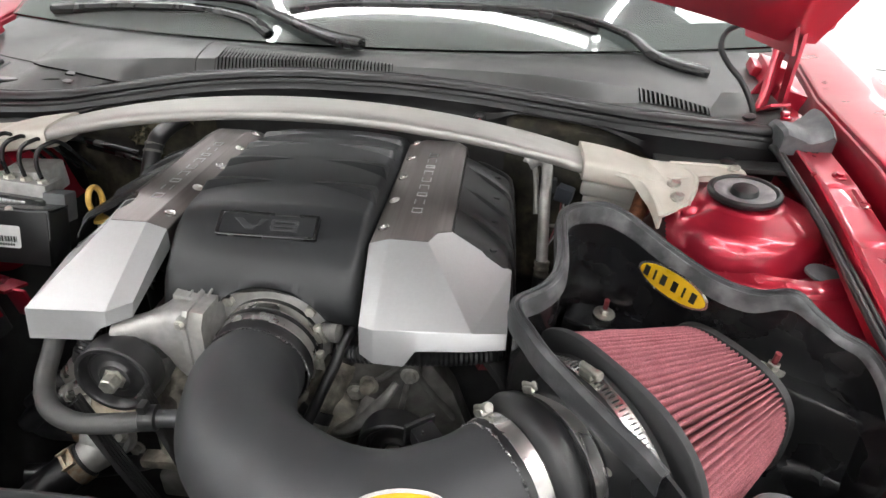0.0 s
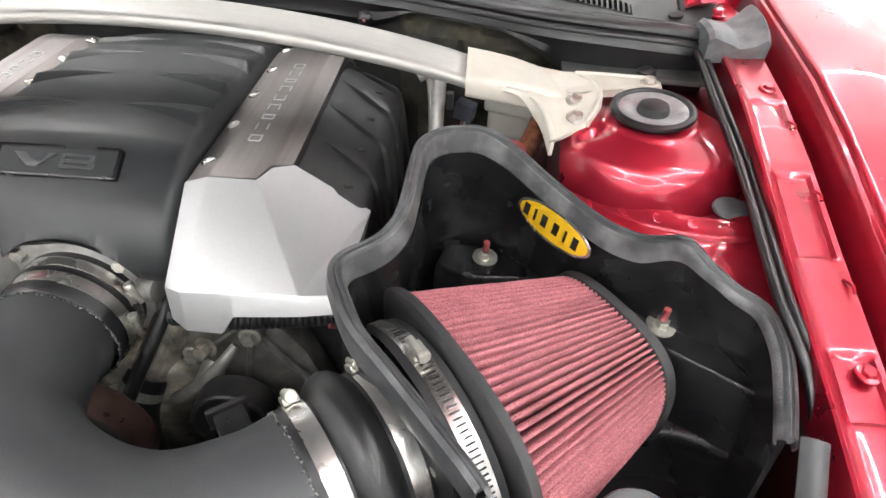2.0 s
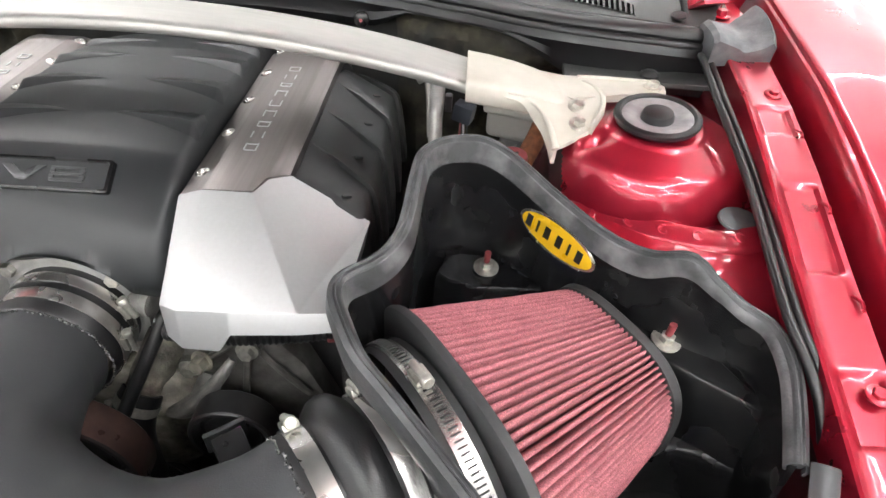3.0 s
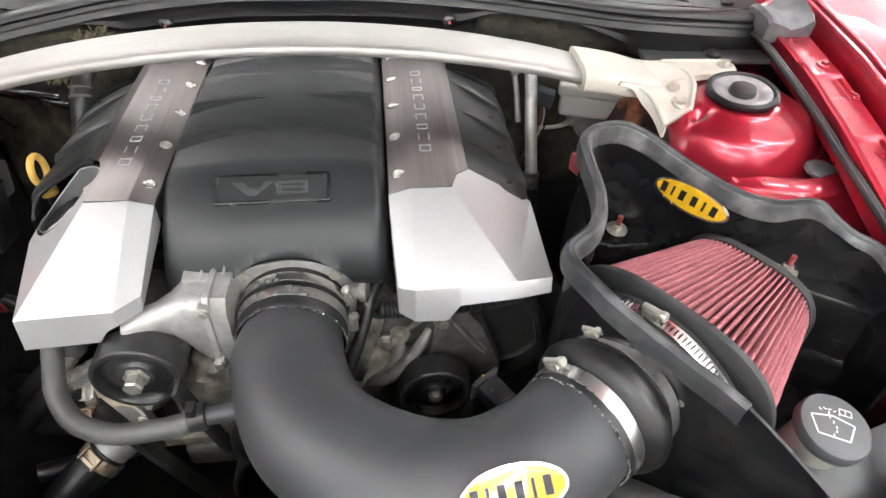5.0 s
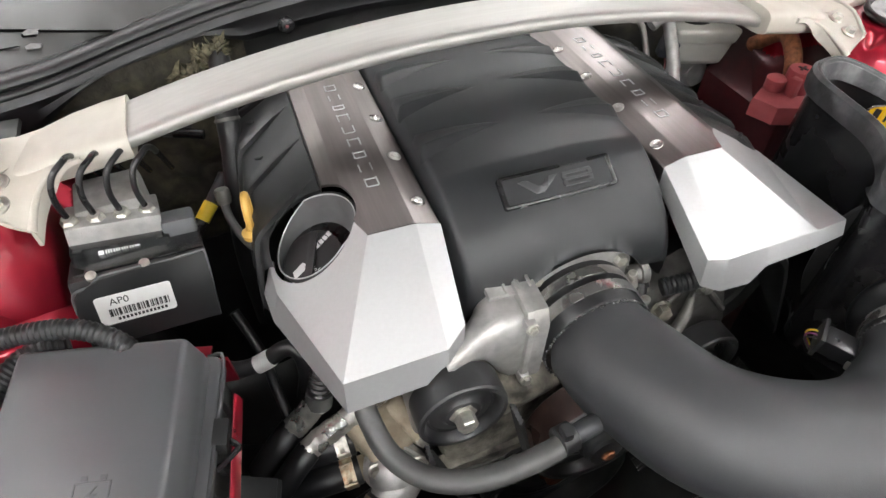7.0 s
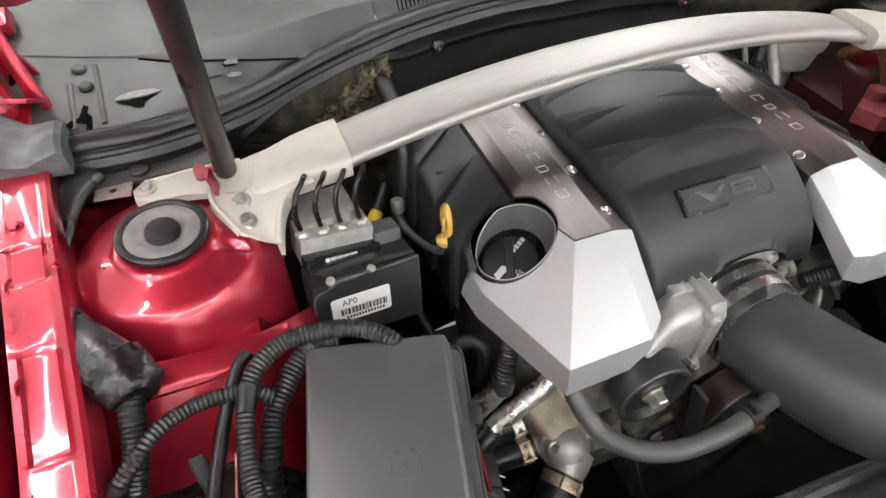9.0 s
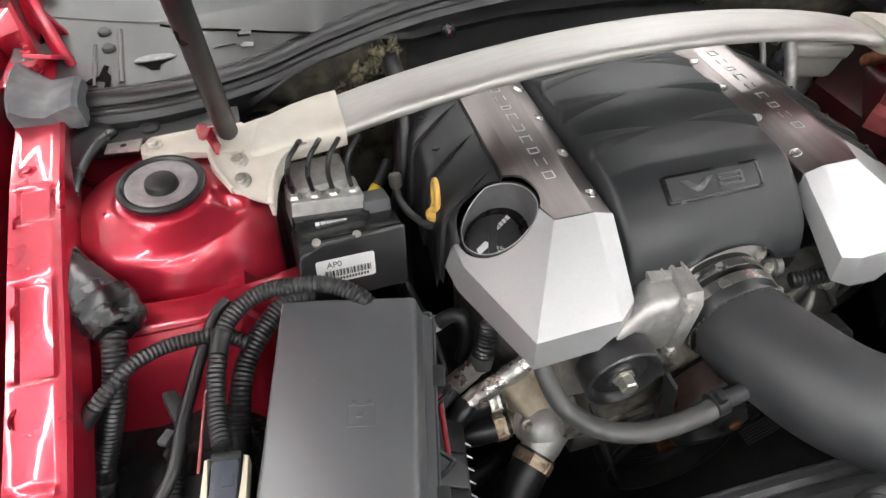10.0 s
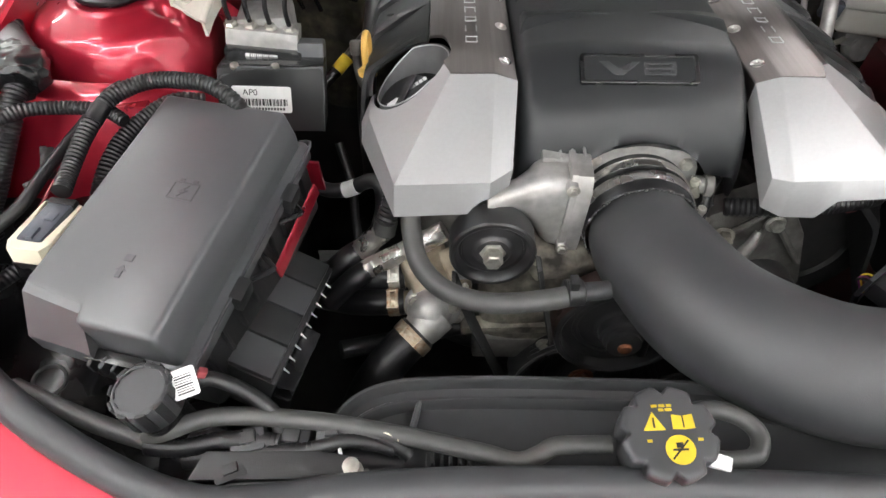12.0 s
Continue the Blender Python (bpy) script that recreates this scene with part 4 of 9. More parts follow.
wiper([(0.574, 0.525, 0.976), (0.524, 0.536, 0.984), (0.487, 0.555, 0.996), (0.443, 0.595, 1.020), (0.345, 0.617, 1.042), (0.20, 0.616, 1.05)], [(0.40, 0.600, 1.018), (0.345, 0.612, 1.033), (0.246, 0.619, 1.044), (0.088, 0.609, 1.046), (-0.051, 0.602, 1.043), (-0.133, 0.586, 1.034)])
wiper([(0.012, 0.494, 1.004), (-0.031, 0.505, 1.008), (-0.074, 0.524, 1.015), (-0.143, 0.560, 1.030), (-0.216, 0.596, 1.045), (-0.32, 0.618, 1.046)], [(-0.155, 0.532, 1.003), (-0.205, 0.570, 1.022), (-0.290, 0.600, 1.028), (-0.369, 0.611, 1.029), (-0.49, 0.630, 1.023), (-0.616, 0.644, 1.011)])


# ---- the raised hood, its hinges and gas strut ----
HINGE = (0.45, 1.045)


def hood():
    th = thing("hood", (0, HINGE[0], HINGE[1]), "candy red engine hood standing open above the bay", "hood")
    a = radians(41)
    def at(x, d, h):
        return V(x, HINGE[0] - d * math.cos(a) - h * math.sin(a), HINGE[1] + d * math.sin(a) - h * math.cos(a))
    bm = B()
    rows = []
    for j in range(25):
        hw = lerp(0.69, 0.60, (j / 24) ** 2)
        rows.append([at(hw * u, lerp(0.19 * (1 - u * u), 1.15, j / 24), -0.035 * (1 - u * u)) for u in [lerp(-1, 1, i / 30) for i in range(31)]])
    sheet(bm, rows, 0.0015)
    part("outer_skin", bm, RED, th)
    bm = B()
    rows = []
    for j in range(25):
        hw = lerp(0.685, 0.595, (j / 24) ** 2)
        rows.append([at(hw * u, lerp(0.005 + 0.19 * (1 - u * u), 1.14, j / 24), 0.006 + 0.018 * step(1.0, 0.9, abs(u)) - 0.022 * step(0.85, 0.7, abs(u)) * step(0, 0.25, j / 24) * step(1, 0.8, j / 24)) for u in [lerp(-1, 1, i / 40) for i in range(41)]])
    sheet(bm, rows, 0.0015)
    part("inner_frame", bm, RED, th)
    bm = B()
    rows = [[at(lerp(-0.56, 0.56, i / 12), lerp(0.20, 1.06, j / 12), 0.028) for i in range(13)] for j in range(13)]
    sheet(bm, rows, 0.006)
    part("liner", bm, LINER, th, "black felt liner")
    for s in (1, -1):
        hg = part("hinge", box(B(), pose(s * 0.655, 0.41, 0.945), 0.055, 0.10, 0.012, 0.003), RED, th, "red painted hinge with bolts")
        bm = B(); box(bm, pose(s * 0.672, 0.505, 0.958, 12, s * 14, 0), 0.048, 0.125, 0.062, 0.006)
        part("hinge_body", bm, RED, hg)
        bm = B(); box(bm, pose(s * 0.650, 0.470, 0.950, 12, s * 14, 0), 0.016, 0.050, 0.030, 0.006)
        part("recess", bm, GAP, hg, "dark opening")
        bm = B(); box(bm, pose(s * 0.652, 0.545, 0.985, 12, s * 14, 0), 0.020, 0.040, 0.018, 0.005)
        part("plate", bm, RED, hg)
        # upright, link, stay and plates of folded sheet
        bm = B(); prism(bm, [(-0.010, -0.075), (0.006, -0.080), (0.012, 0.03), (0.024, 0.085), (0.004, 0.100), (-0.014, 0.07)], pose(s * 0.650, 0.42, 1.015, 90, 0, 90), 0.006, 0.002)
        part("upright", bm, RED, hg)
        bm = B(); prism(bm, [(-0.004, -0.075), (0.005, -0.075), (0.004, 0.08), (-0.004, 0.08)], pose(s * 0.632, 0.425, 1.00, 84, s * 10, 20 * s), 0.005, 0.0015)
        part("stay", bm, RED, hg)
        bm = B(); prism(bm, [(-0.060, -0.020), (0.085, -0.022), (0.100, 0.006), (0.07, 0.026), (-0.05, 0.022)], axis((s * 0.622, 0.435, 1.060), (s, 0.1, 0)), 0.006, 0.002)
        part("link", bm, RED, hg)
        bm = B(); box(bm, pose(s * 0.640, 0.455, 0.975, 20, s * 15, 10 * s), 0.030, 0.006, 0.075, 0.002)
        part("plate", bm, RED, hg)
        bm = B(); box(bm, pose(s * 0.630, 0.395, 0.962, -30, 0, 20 * s), 0.034, 0.040, 0.005, 0.0015)
        part("plate", bm, RED, hg)
        bm = B(); sweep(bm, [(s * 0.612, 0.40, 0.945), (s * 0.618, 0.405, 0.975), (s * 0.626, 0.42, 1.01), (s * 0.63, 0.43, 1.04)], 0.0055, 10, 5)
        part("spring_rod", bm, RED, hg)
        for p in ((0.648, 0.385, 0.953), (0.662, 0.44, 0.953)):
            bm = B(); hexagon(bm, axis((s * p[0], p[1], p[2]), (0, 0, 1)), 0.007, 0.008, 0.011)
            part("bolt", bm, RED, hg)
        bm = B(); hexagon(bm, axis((s * 0.630, 0.44, 1.055), (-s, 0, 0)), 0.007, 0.008, 0.011)
        part("bolt", bm, RED, hg)
        if s < 0:
            hg.location.x -= 0.022
    hk = thing("hood_corner_hook", (0.66, 0.42, 1.08), "small red hook on the hood's rear corner", "hook")
    bm = B(); sweep(bm, [(0.664, 0.43, 1.105), (0.668, 0.425, 1.085), (0.676, 0.42, 1.07), (0.688, 0.42, 1.072), (0.690, 0.422, 1.083)], 0.005, 10, 6)
    part("hook", bm, RED, hk)
    gs = thing("gas_strut", (-0.468, 0.242, 0.926), "black gas strut holding the hood open", "gas strut")
    d = V(0.02, -0.470, 0.882).normalized()
    p0 = V(-0.470, 0.243, 0.928)
    bm = B(); lathe(bm, [(0.0095, 0.0), (0.0108, 0.003), (0.0108, 0.36), (0.009, 0.366), (0.0045, 0.368)], axis(p0, d), 24)
    part("cylinder", bm, STRUTROD, gs)
    bm = B(); lathe(bm, [(0.0042, 0.36), (0.0042, 0.60), (0.008, 0.602), (0.008, 0.63), (0.003, 0.634)], axis(p0, d), 16)
    part("rod", bm, STRUTROD, gs)
    bm = B(); lathe(bm, [(0.0035, 0), (0.0035, 0.022), (0.0075, 0.022), (0.0085, 0.026), (0.0085, 0.030), (0.006, 0.033), (0.001, 0.0335)], axis((-0.466, 0.240, 0.936), (-1, -0.15, 0.05)), 14)
    part("ball_stud", bm, REDBOX, gs, "red ball stud")
    bm = B(); prism(bm, [(-0.004, -0.044), (0.014, -0.046), (0.010, -0.010), (0.009, 0.016), (-0.008, 0.016)], pose(-0.485, 0.224, 0.928, 80, 0, 78), 0.0025, 0.0008)
    part("stud_bracket", bm, RED, gs, "red bracket")


hood()

# ---- engine cover ----
def cover_z(y):
    return table(y, [(-0.004, 0.80), (-0.003, 0.835), (0.002, 0.853), (0.010, 0.868), (0.022, 0.882), (0.040, 0.8955), (0.068, 0.912), (0.085, 0.916), (0.14, 0.918), (0.22, 0.918), (0.30, 0.914), (0.38, 0.898), (0.42, 0.87)])


def engine_cover():
    th = thing("engine_cover", (0, 0.2, 0.86), "black plastic intake cover with swept ribs and a raised emblem", "engine cover")
    prof = [(0.02, 0.822), (0.004, 0.822), (-0.002, 0.826), (-0.002, 0.838), (0.002, 0.852), (0.008, 0.865), (0.016, 0.876), (0.026, 0.885), (0.038, 0.8935), (0.052, 0.9025), (0.064, 0.9095), (0.074, 0.9135)]
    prof += [(lerp(0.080, 0.42, k / 110), 0) for k in range(111)]
    bm = B()
    rows = []
    for k, (y, z) in enumerate(prof):
        if z == 0:
            z = cover_z(y)
        row = []
        for i in range(81):
            u = lerp(-1, 1, i / 80)
            au = abs(u)
            hw = 0.112
            x = hw * (u if au < 0.93 else math.copysign(0.93 + 0.07 * math.sin((au - 0.93) / 0.07 * math.pi / 2), u))
            zz = z - 0.010 * au ** 3 - 0.030 * max(0, (au - 0.90) / 0.10) ** 2
            yy = y + (0.010 * max(0, (au - 0.82) / 0.18) ** 2 if y < 0.03 else 0)
            arch = 0.0735 ** 2 - (x - 0.010) ** 2
            if z < 0.868 and arch > 0:
                zz = max(zz, 0.786 + math.sqrt(arch))
            row.append(V(x, yy, zz))
        rows.append(row)
    sheet(bm, rows)
    part("shell", bm, COVER, th, smooth=60)
    # swept gills: a leaf-shaped face that rises to a sharp crest, then falls away behind
    def surf(x, y):
        au = min(1, abs(x) / 0.112)
        return cover_z(y) - 0.010 * au ** 3 - 0.030 * max(0, (au - 0.90) / 0.10) ** 2
    for s in (-1, 1):
        for g in (0.112, 0.182, 0.248, 0.312):
            bm = B()
            rows = []
            for k in range(25):
                u = k / 24
                x = lerp(0.108, 0.016 if s < 0 else 0.020, u)
                y0 = g + (0.026 if s < 0 else 0.028) * u ** 0.9
                wd = 0.017 * (1 - u) ** 0.8 * step(0, 0.10, u + 0.03)
                h = 0.0068 * (1 - u) ** 1.1 * step(0.0, 0.12, u + 0.02)
                back = 0.030 * (1 - u) + 0.001
                row = []
                for dy, dz in ((0, -0.0012), (0.25 * wd, 0.20 * h), (0.75 * wd, 0.82 * h), (0.95 * wd, h), (wd, h), (wd + 0.10 * back, 0.86 * h), (wd + 0.45 * back, 0.42 * h), (wd + 0.8 * back, 0.1 * h), (wd + back, -0.0012)):
                    row.append(V(s * x, y0 + dy, surf(x, y0 + dy) + dz))
                rows.append(row)
            sheet(bm, rows)
            part("gill", bm, COVER, th, smooth=50)
    # the emblem's sunken plate, rim and letters on the sloping front
    c = V(0.001, 0.0520, 0.9051)
    n = V(0, -0.53, 0.848)
    up = V(0, 0.848, 0.53)
    m = Matrix((V(1, 0, 0), up, n)).transposed().to_4x4()
    m.translation = c
    bm = B()
    out, inn = rounded(0.112, 0.0305, 0.003), rounded(0.103, 0.0235, 0.002)
    skin(bm, [[m @ V(x, y, -0.004) for x, y in out], [m @ V(x, y, 0.0014) for x, y in rounded(0.1115, 0.030, 0.003)], [m @ V(x, y, 0.0018) for x, y in rounded(0.110, 0.0285, 0.003)], [m @ V(x, y, 0.0018) for x, y in rounded(0.1055, 0.0255, 0.002)], [m @ V(x, y, 0.0006) for x, y in inn]], caps=False)
    em = part("emblem", bm, GLOSSBLACK, th, "sunken black rectangular emblem")
    bm = B(); prism(bm, rounded(0.104, 0.0245, 0.002), m @ pose(0, 0, -0.002), 0.0028)
    part("emblem_plate", bm, COVER, em)
    grey = material("emblem_grey", (0.050, 0.050, 0.052), 0.34, 0.1, 0.05, 60)
    bm = B(); prism(bm, [(-0.0380, 0.0066), (-0.0290, 0.0066), (-0.0195, -0.0012), (-0.0090, 0.0066), (0.0000, 0.0066), (-0.0155, -0.0068), (-0.0235, -0.0068)], m @ pose(0, 0, 0.0006), 0.0018, 0.0004)
    part("letter_v", bm, grey, em)
    bm = B()
    for y in (0.0055, 0.0, -0.0055):
        box(bm, m @ pose(0.0190, y, 0.0015), 0.0290 if y else 0.0270, 0.0025, 0.0018, 0.0004, 1)
    for x in (0.0060, 0.0320):
        for y in (0.00275, -0.00275):
            box(bm, m @ pose(x, y, 0.0015), 0.0044, 0.0036, 0.00178, 0.0004, 1)
    part("digit_eight", bm, grey, em)


engine_cover()


# ---- fuel rail covers ----
def baked(ob, cutter, sharp=14):
    """The mesh of ob with the cutter's shape taken out."""
    md = ob.modifiers.new("cut", "BOOLEAN")
    md.operation, md.object, md.solver = "DIFFERENCE", cutter, "EXACT"
    bpy.context.view_layer.update()
    me = bpy.data.meshes.new_from_object(ob.evaluated_get(bpy.context.evaluated_depsgraph_get()))
    ob.modifiers.clear()
    old = ob.data
    ob.data = me
    bpy.data.meshes.remove(old)
    bm = bmesh.new()
    bm.from_mesh(me)
    for e in bm.edges:
        e.smooth = e.is_boundary or (len(e.link_faces) == 2 and e.calc_face_angle(0) < radians(sharp))
    bm.to_mesh(me)
    bm.free()


OIL = (V(-0.2165, 0.096, 0.874), V(-0.40, -0.14, 0.90).normalized())
OIL_R = 0.0445
# the bowl sinks steeper than its mouth is tilted
OIL_M = axis(*OIL, (0, 1, 0))
OIL_M.col[2] = (OIL[1] + V(0.38, 0.16, 0)).to_4d()
OIL_M[3][2] = 0.0


def rail_cover(s):
    left = s < 0
    th = thing("rail_cover", (s * 0.16, 0.15, 0.85), "silver faceted engine side cover with a brushed top strip", "engine cover", "rail covers")
    cut = None
    if left:
        bm = B(); lathe(bm, [(OIL_R, -0.06), (OIL_R, 0.12)], OIL_M, 64)
        cut = new("cutter", mesh_of("cutter", bm, None))
    # brushed strip on top
    bm = B()
    rows = []
    # a lane sloping inwards that takes the screws, the flat top, and a bevel sloping outwards
    lanes = ((0.1125, 0.878, 0.0478), (0.1128, 0.8930, 0.0478), (0.1138, 0.8942, 0.0478), (0.1340, 0.9012, 0.0478), (0.1352, 0.9015, 0.0478), (0.1765, 0.9015, 0.0485), (0.1825, 0.9015, 0.069), (0.1840, 0.9010, 0.071), (0.1978, 0.8936, 0.0866), (0.1990, 0.8880, 0.088))
    for k in range(41):
        row = []
        for x, z, front in lanes:
            y = lerp(front, 0.40, k / 40)
            row.append(V(s * x, y, z - 0.03 * max(0, (y - 0.335) / 0.065) ** 2))
        rows.append(row)
    sheet(bm, rows, down=0.003)
    ob = part("top_strip", bm, BRUSHED, th, "brushed metal strip with raised lettering bars", smooth=25)
    if cut:
        baked(ob, cut)
    # front faceted nose
    P = dict(A=(0.1125, 0.047, 0.8945), A2=(0.1345, 0.047, 0.9015), M=(0.1765, 0.048, 0.9005), T=(0.2685, 0.078, 0.852), FR=(0.2304, -0.0450, 0.8562), FL2=(0.1335, -0.0435, 0.8500), FL=(0.1170, -0.0355, 0.8470))
    if not left:
        P.update(R=(0.2637, -0.0447, 0.8595), N=(0.1840, 0.0705, 0.8994), K=(0.1990, 0.0870, 0.8932))
    else:
        P.update(FR=(0.2265, -0.0475, 0.8445), FL2=(0.1400, -0.0470, 0.8480), FL=(0.1190, -0.030, 0.8500), T=(0.2600, 0.0695, 0.836), B=(0.2610, 0.107, 0.836), C=(0.2510, 0.105, 0.8465), X=(0.2125, 0.079, 0.8762), Y=(0.1830, 0.085, 0.9011))
    bm = B()
    v = {k: bm.verts.new((s * p[0], p[1], p[2])) for k, p in P.items()}
    outer = (("M", "FR", "T", "X", "Y"), ("T", "B", "C", "X")) if left else (("M", "FR", "T", "K", "N"), ("T", "FR", "R"))
    f = [bm.faces.new([v[k] for k in names]) for names in (("A", "FL", "FL2", "A2"), ("A2", "FL2", "FR", "M")) + outer]
    if not left:
        low = [(0.117, -0.039, 0.8150), (0.133, -0.0495, 0.8125), (0.1640, -0.0515, 0.8135), (0.1760, -0.0515, 0.8340), (0.2300, -0.0515, 0.8390), (0.2636, -0.0500, 0.8440), (0.2660, 0.076, 0.838)]
        mids = [v["FL"], v["FL2"], None, None, v["FR"], v["R"], v["T"]]
        f2l, fr = Vector(v["FL2"].co), Vector(v["FR"].co)
    else:
        low = [(0.121, -0.034, 0.8340), (0.1405, -0.050, 0.8320), (0.1480, -0.0515, 0.8290), (0.1540, -0.0520, 0.8230), (0.1600, -0.0520, 0.8140), (0.2280, -0.0530, 0.8105), (0.2690, 0.0600, 0.8110), (0.2725, 0.0960, 0.8120)]
        mids = [v["FL"], v["FL2"], None, None, None, v["FR"], v["T"], v["B"]]
        f2l, fr = Vector(v["FL2"].co), Vector(v["FR"].co)
    ups = []
    for q, t in zip(low, mids):
        if t is None:
            u = (q[0] - P["FL2"][0]) / (P["FR"][0] - P["FL2"][0])
            t = bm.verts.new(f2l.lerp(fr, u))
        ups.append(t)
    lows = [bm.verts.new((s * x, y, z)) for x, y, z in low]
    # the front facet takes the extra points of its lower edge
    bm.faces.remove(f[1])
    i0, i1 = ups.index(v["FL2"]), ups.index(v["FR"])
    bm.faces.new([v["A2"]] + ups[i0:i1 + 1] + [v["M"]])
    for a in range(len(ups) - 1):
        bm.faces.new((ups[a], ups[a + 1], lows[a + 1], lows[a]))
    ia, la = bm.verts.new((s * 0.1125, 0.047, 0.872)), lows[0]
    bm.faces.new((v["FL"], la, ia, v["A"]))
    bmesh.ops.recalc_face_normals(bm, faces=bm.faces)
    up = sum((fc.normal.z for fc in bm.faces if abs(fc.normal.z) > 0.4))
    if up < 0:
        bmesh.ops.reverse_faces(bm, faces=bm.faces)
    bm.normal_update()
    if not left:
        bmesh.ops.bevel(bm, geom=[e for e in bm.edges if len(e.link_faces) == 2], offset=0.0012, segments=2, profile=0.5, affect="EDGES", clamp_overlap=True)
    bmesh.ops.solidify(bm, geom=list(bm.faces), thickness=0.003)
    ob = part("faceted_nose", bm, SATIN, th, "satin silver faceted nose", smooth=20)
    if cut:
        baked(ob, cut)
    # raised lettering bars, which stand for a word
    y = 0.110 if not left else 0.105
    nine = (0.016, 0.0155, 0.014, 0.016, 0.0155, 0.0165, 0.012, 0.014, 0.0155)
    yy = y
    for k, w in enumerate(nine):
        cx = s * 0.1550
        bm = B()
        for dx in (-0.0055, 0.0055):
            box(bm, pose(cx + dx, yy + w / 2, 0.9019), 0.0013, w - 0.004, 0.0010, 0.0003, 1)
        if k % 2 == 0:
            box(bm, pose(cx, yy + 0.0018, 0.9019), 0.010, 0.0012, 0.0010, 0.0003, 1)
        if k % 3 != 1:
            box(bm, pose(cx, yy + w - 0.0035, 0.9019), 0.010, 0.0012, 0.0010, 0.0003, 1)
        part("letter_bar", bm, SATIN, th)
        yy += w + 0.0065
    for y in (0.0775, 0.1480, 0.2160, 0.2830, 0.345):
        drop = 0.03 * max(0, (y - 0.335) / 0.065) ** 2
        bm = B()
        m = axis((s * 0.1232, y, 0.8976 - drop), (s * -0.32, 0, 0.947))
        lathe(bm, [(0.0066, -0.001), (0.0066, 0.0006), (0.0058, 0.0014), (0.0046, 0.0016), (0.0040, 0.0008), (0.0034, 0.0008), (0.0030, 0.0018), (0.0018, 0.0020), (0.0012, 0.0010), (0.0004, 0.0010)], m, 24)
        part("screw", bm, CHROME, th, "bright round screw")
    if cut:
        bpy.data.objects.remove(cut)
    return th


for s in (1, -1):
    rail_cover(s)


def coil_cover(s):
    """A black slab beside the strip: overlapping shingles that bend down over a sharp outer crease."""
    left = s < 0
    th = thing("coil_cover", (s * 0.23, 0.22, 0.84), "black plastic cover with overlapping slanted ribs beside the silver strip", "engine cover", "coil covers")
    prof = [(0.1995, 0.8870), (0.2010, 0.8865), (0.2030, 0.8855), (0.212, 0.8815), (0.222, 0.8765), (0.232, 0.8715), (0.245, 0.8660), (0.256, 0.8612), (0.2605, 0.8588), (0.2640, 0.8540), (0.2670, 0.840), (0.2705, 0.815), (0.2740, 0.78)]

    def place(x, z, ph, h):
        u = min(1, max(0, (x - 0.1802) / 0.094))
        low = max(0, 0.8588 - z)
        y = 0.1645 + 0.068 * ph - 0.60 * (x - 0.19) - 0.20 * low
        ya = table(u, [(0, 0.080), (0.2, 0.087), (0.6, 0.100 if left else 0.086), (1, 0.116 if left else 0.086)])
        yb = table(u, [(0, 0.388), (0.5, 0.376), (0.86, 0.352), (1, 0.345)])
        z -= 0.03 * max(0, (y - 0.30) / 0.085) ** 2 + 0.9 * max(0, ya - y) + 0.8 * max(0, y - yb)
        k = step(0.203, 0.232, x)
        return V(s * (x + 0.8 * h * k * step(0.255, 0.268, x)), y, z + h * k * step(0.274, 0.256, x))
    bm = B()
    rows = []
    for k in range(-2, 4):
        for f, h in ((0.0, 0.0), (0.012, 0.0058), (0.05, 0.0068), (0.3, 0.0056), (0.6, 0.0034), (0.85, 0.0012), (0.985, 0.0)):
            rows.append([place(x, z, k + f, h) for x, z in prof])
    sheet(bm, rows, down=0.003)
    ob = part("shell", bm, PLASTIC, th, smooth=30)
    if left:
        bm = B(); lathe(bm, [(OIL_R + 0.0003, -0.06), (OIL_R + 0.0003, 0.12)], OIL_M, 64)
        c = new("cutter", mesh_of("cutter", bm, None))
        baked(ob, c, 30)
        bpy.data.objects.remove(c)
        bm = bmesh.new()
        bm.from_mesh(ob.data)
        bmesh.ops.bisect_plane(bm, geom=bm.verts[:] + bm.edges[:] + bm.faces[:], plane_co=(-0.180, 0.048, 0.85), plane_no=(-0.50, -0.866, 0), clear_outer=True)
        bm.to_mesh(ob.data)
        bm.free()
    for k in range(-1, 4):
        for x, z in ((0.210, 0.8800), (0.246, 0.8655)):
            if left and k < 1:
                continue
            p = place(x, z, k + 0.42, 0.0048)
            if not 0.09 < p.y < 0.34:
                continue
            bm = B(); box(bm, axis(p + V(0, 0, 0.0004), (s * 0.38, 0, 1), (0, 1, 0)) @ pose(0, 0, 0, 0, 0, s * 38), 0.0095, 0.0042, 0.0036, 0.0014)
            part("clip", bm, PLASTIC, th)


for s in (1, -1):
    coil_cover(s)


GREYWALL = material("grey_recess_paint", (0.105, 0.105, 0.107), 0.36, 0.20, 0.1, 60, dirt=(0.2, 0.2, 0.2), dirt_amount=0.2, dirt_scale=30)


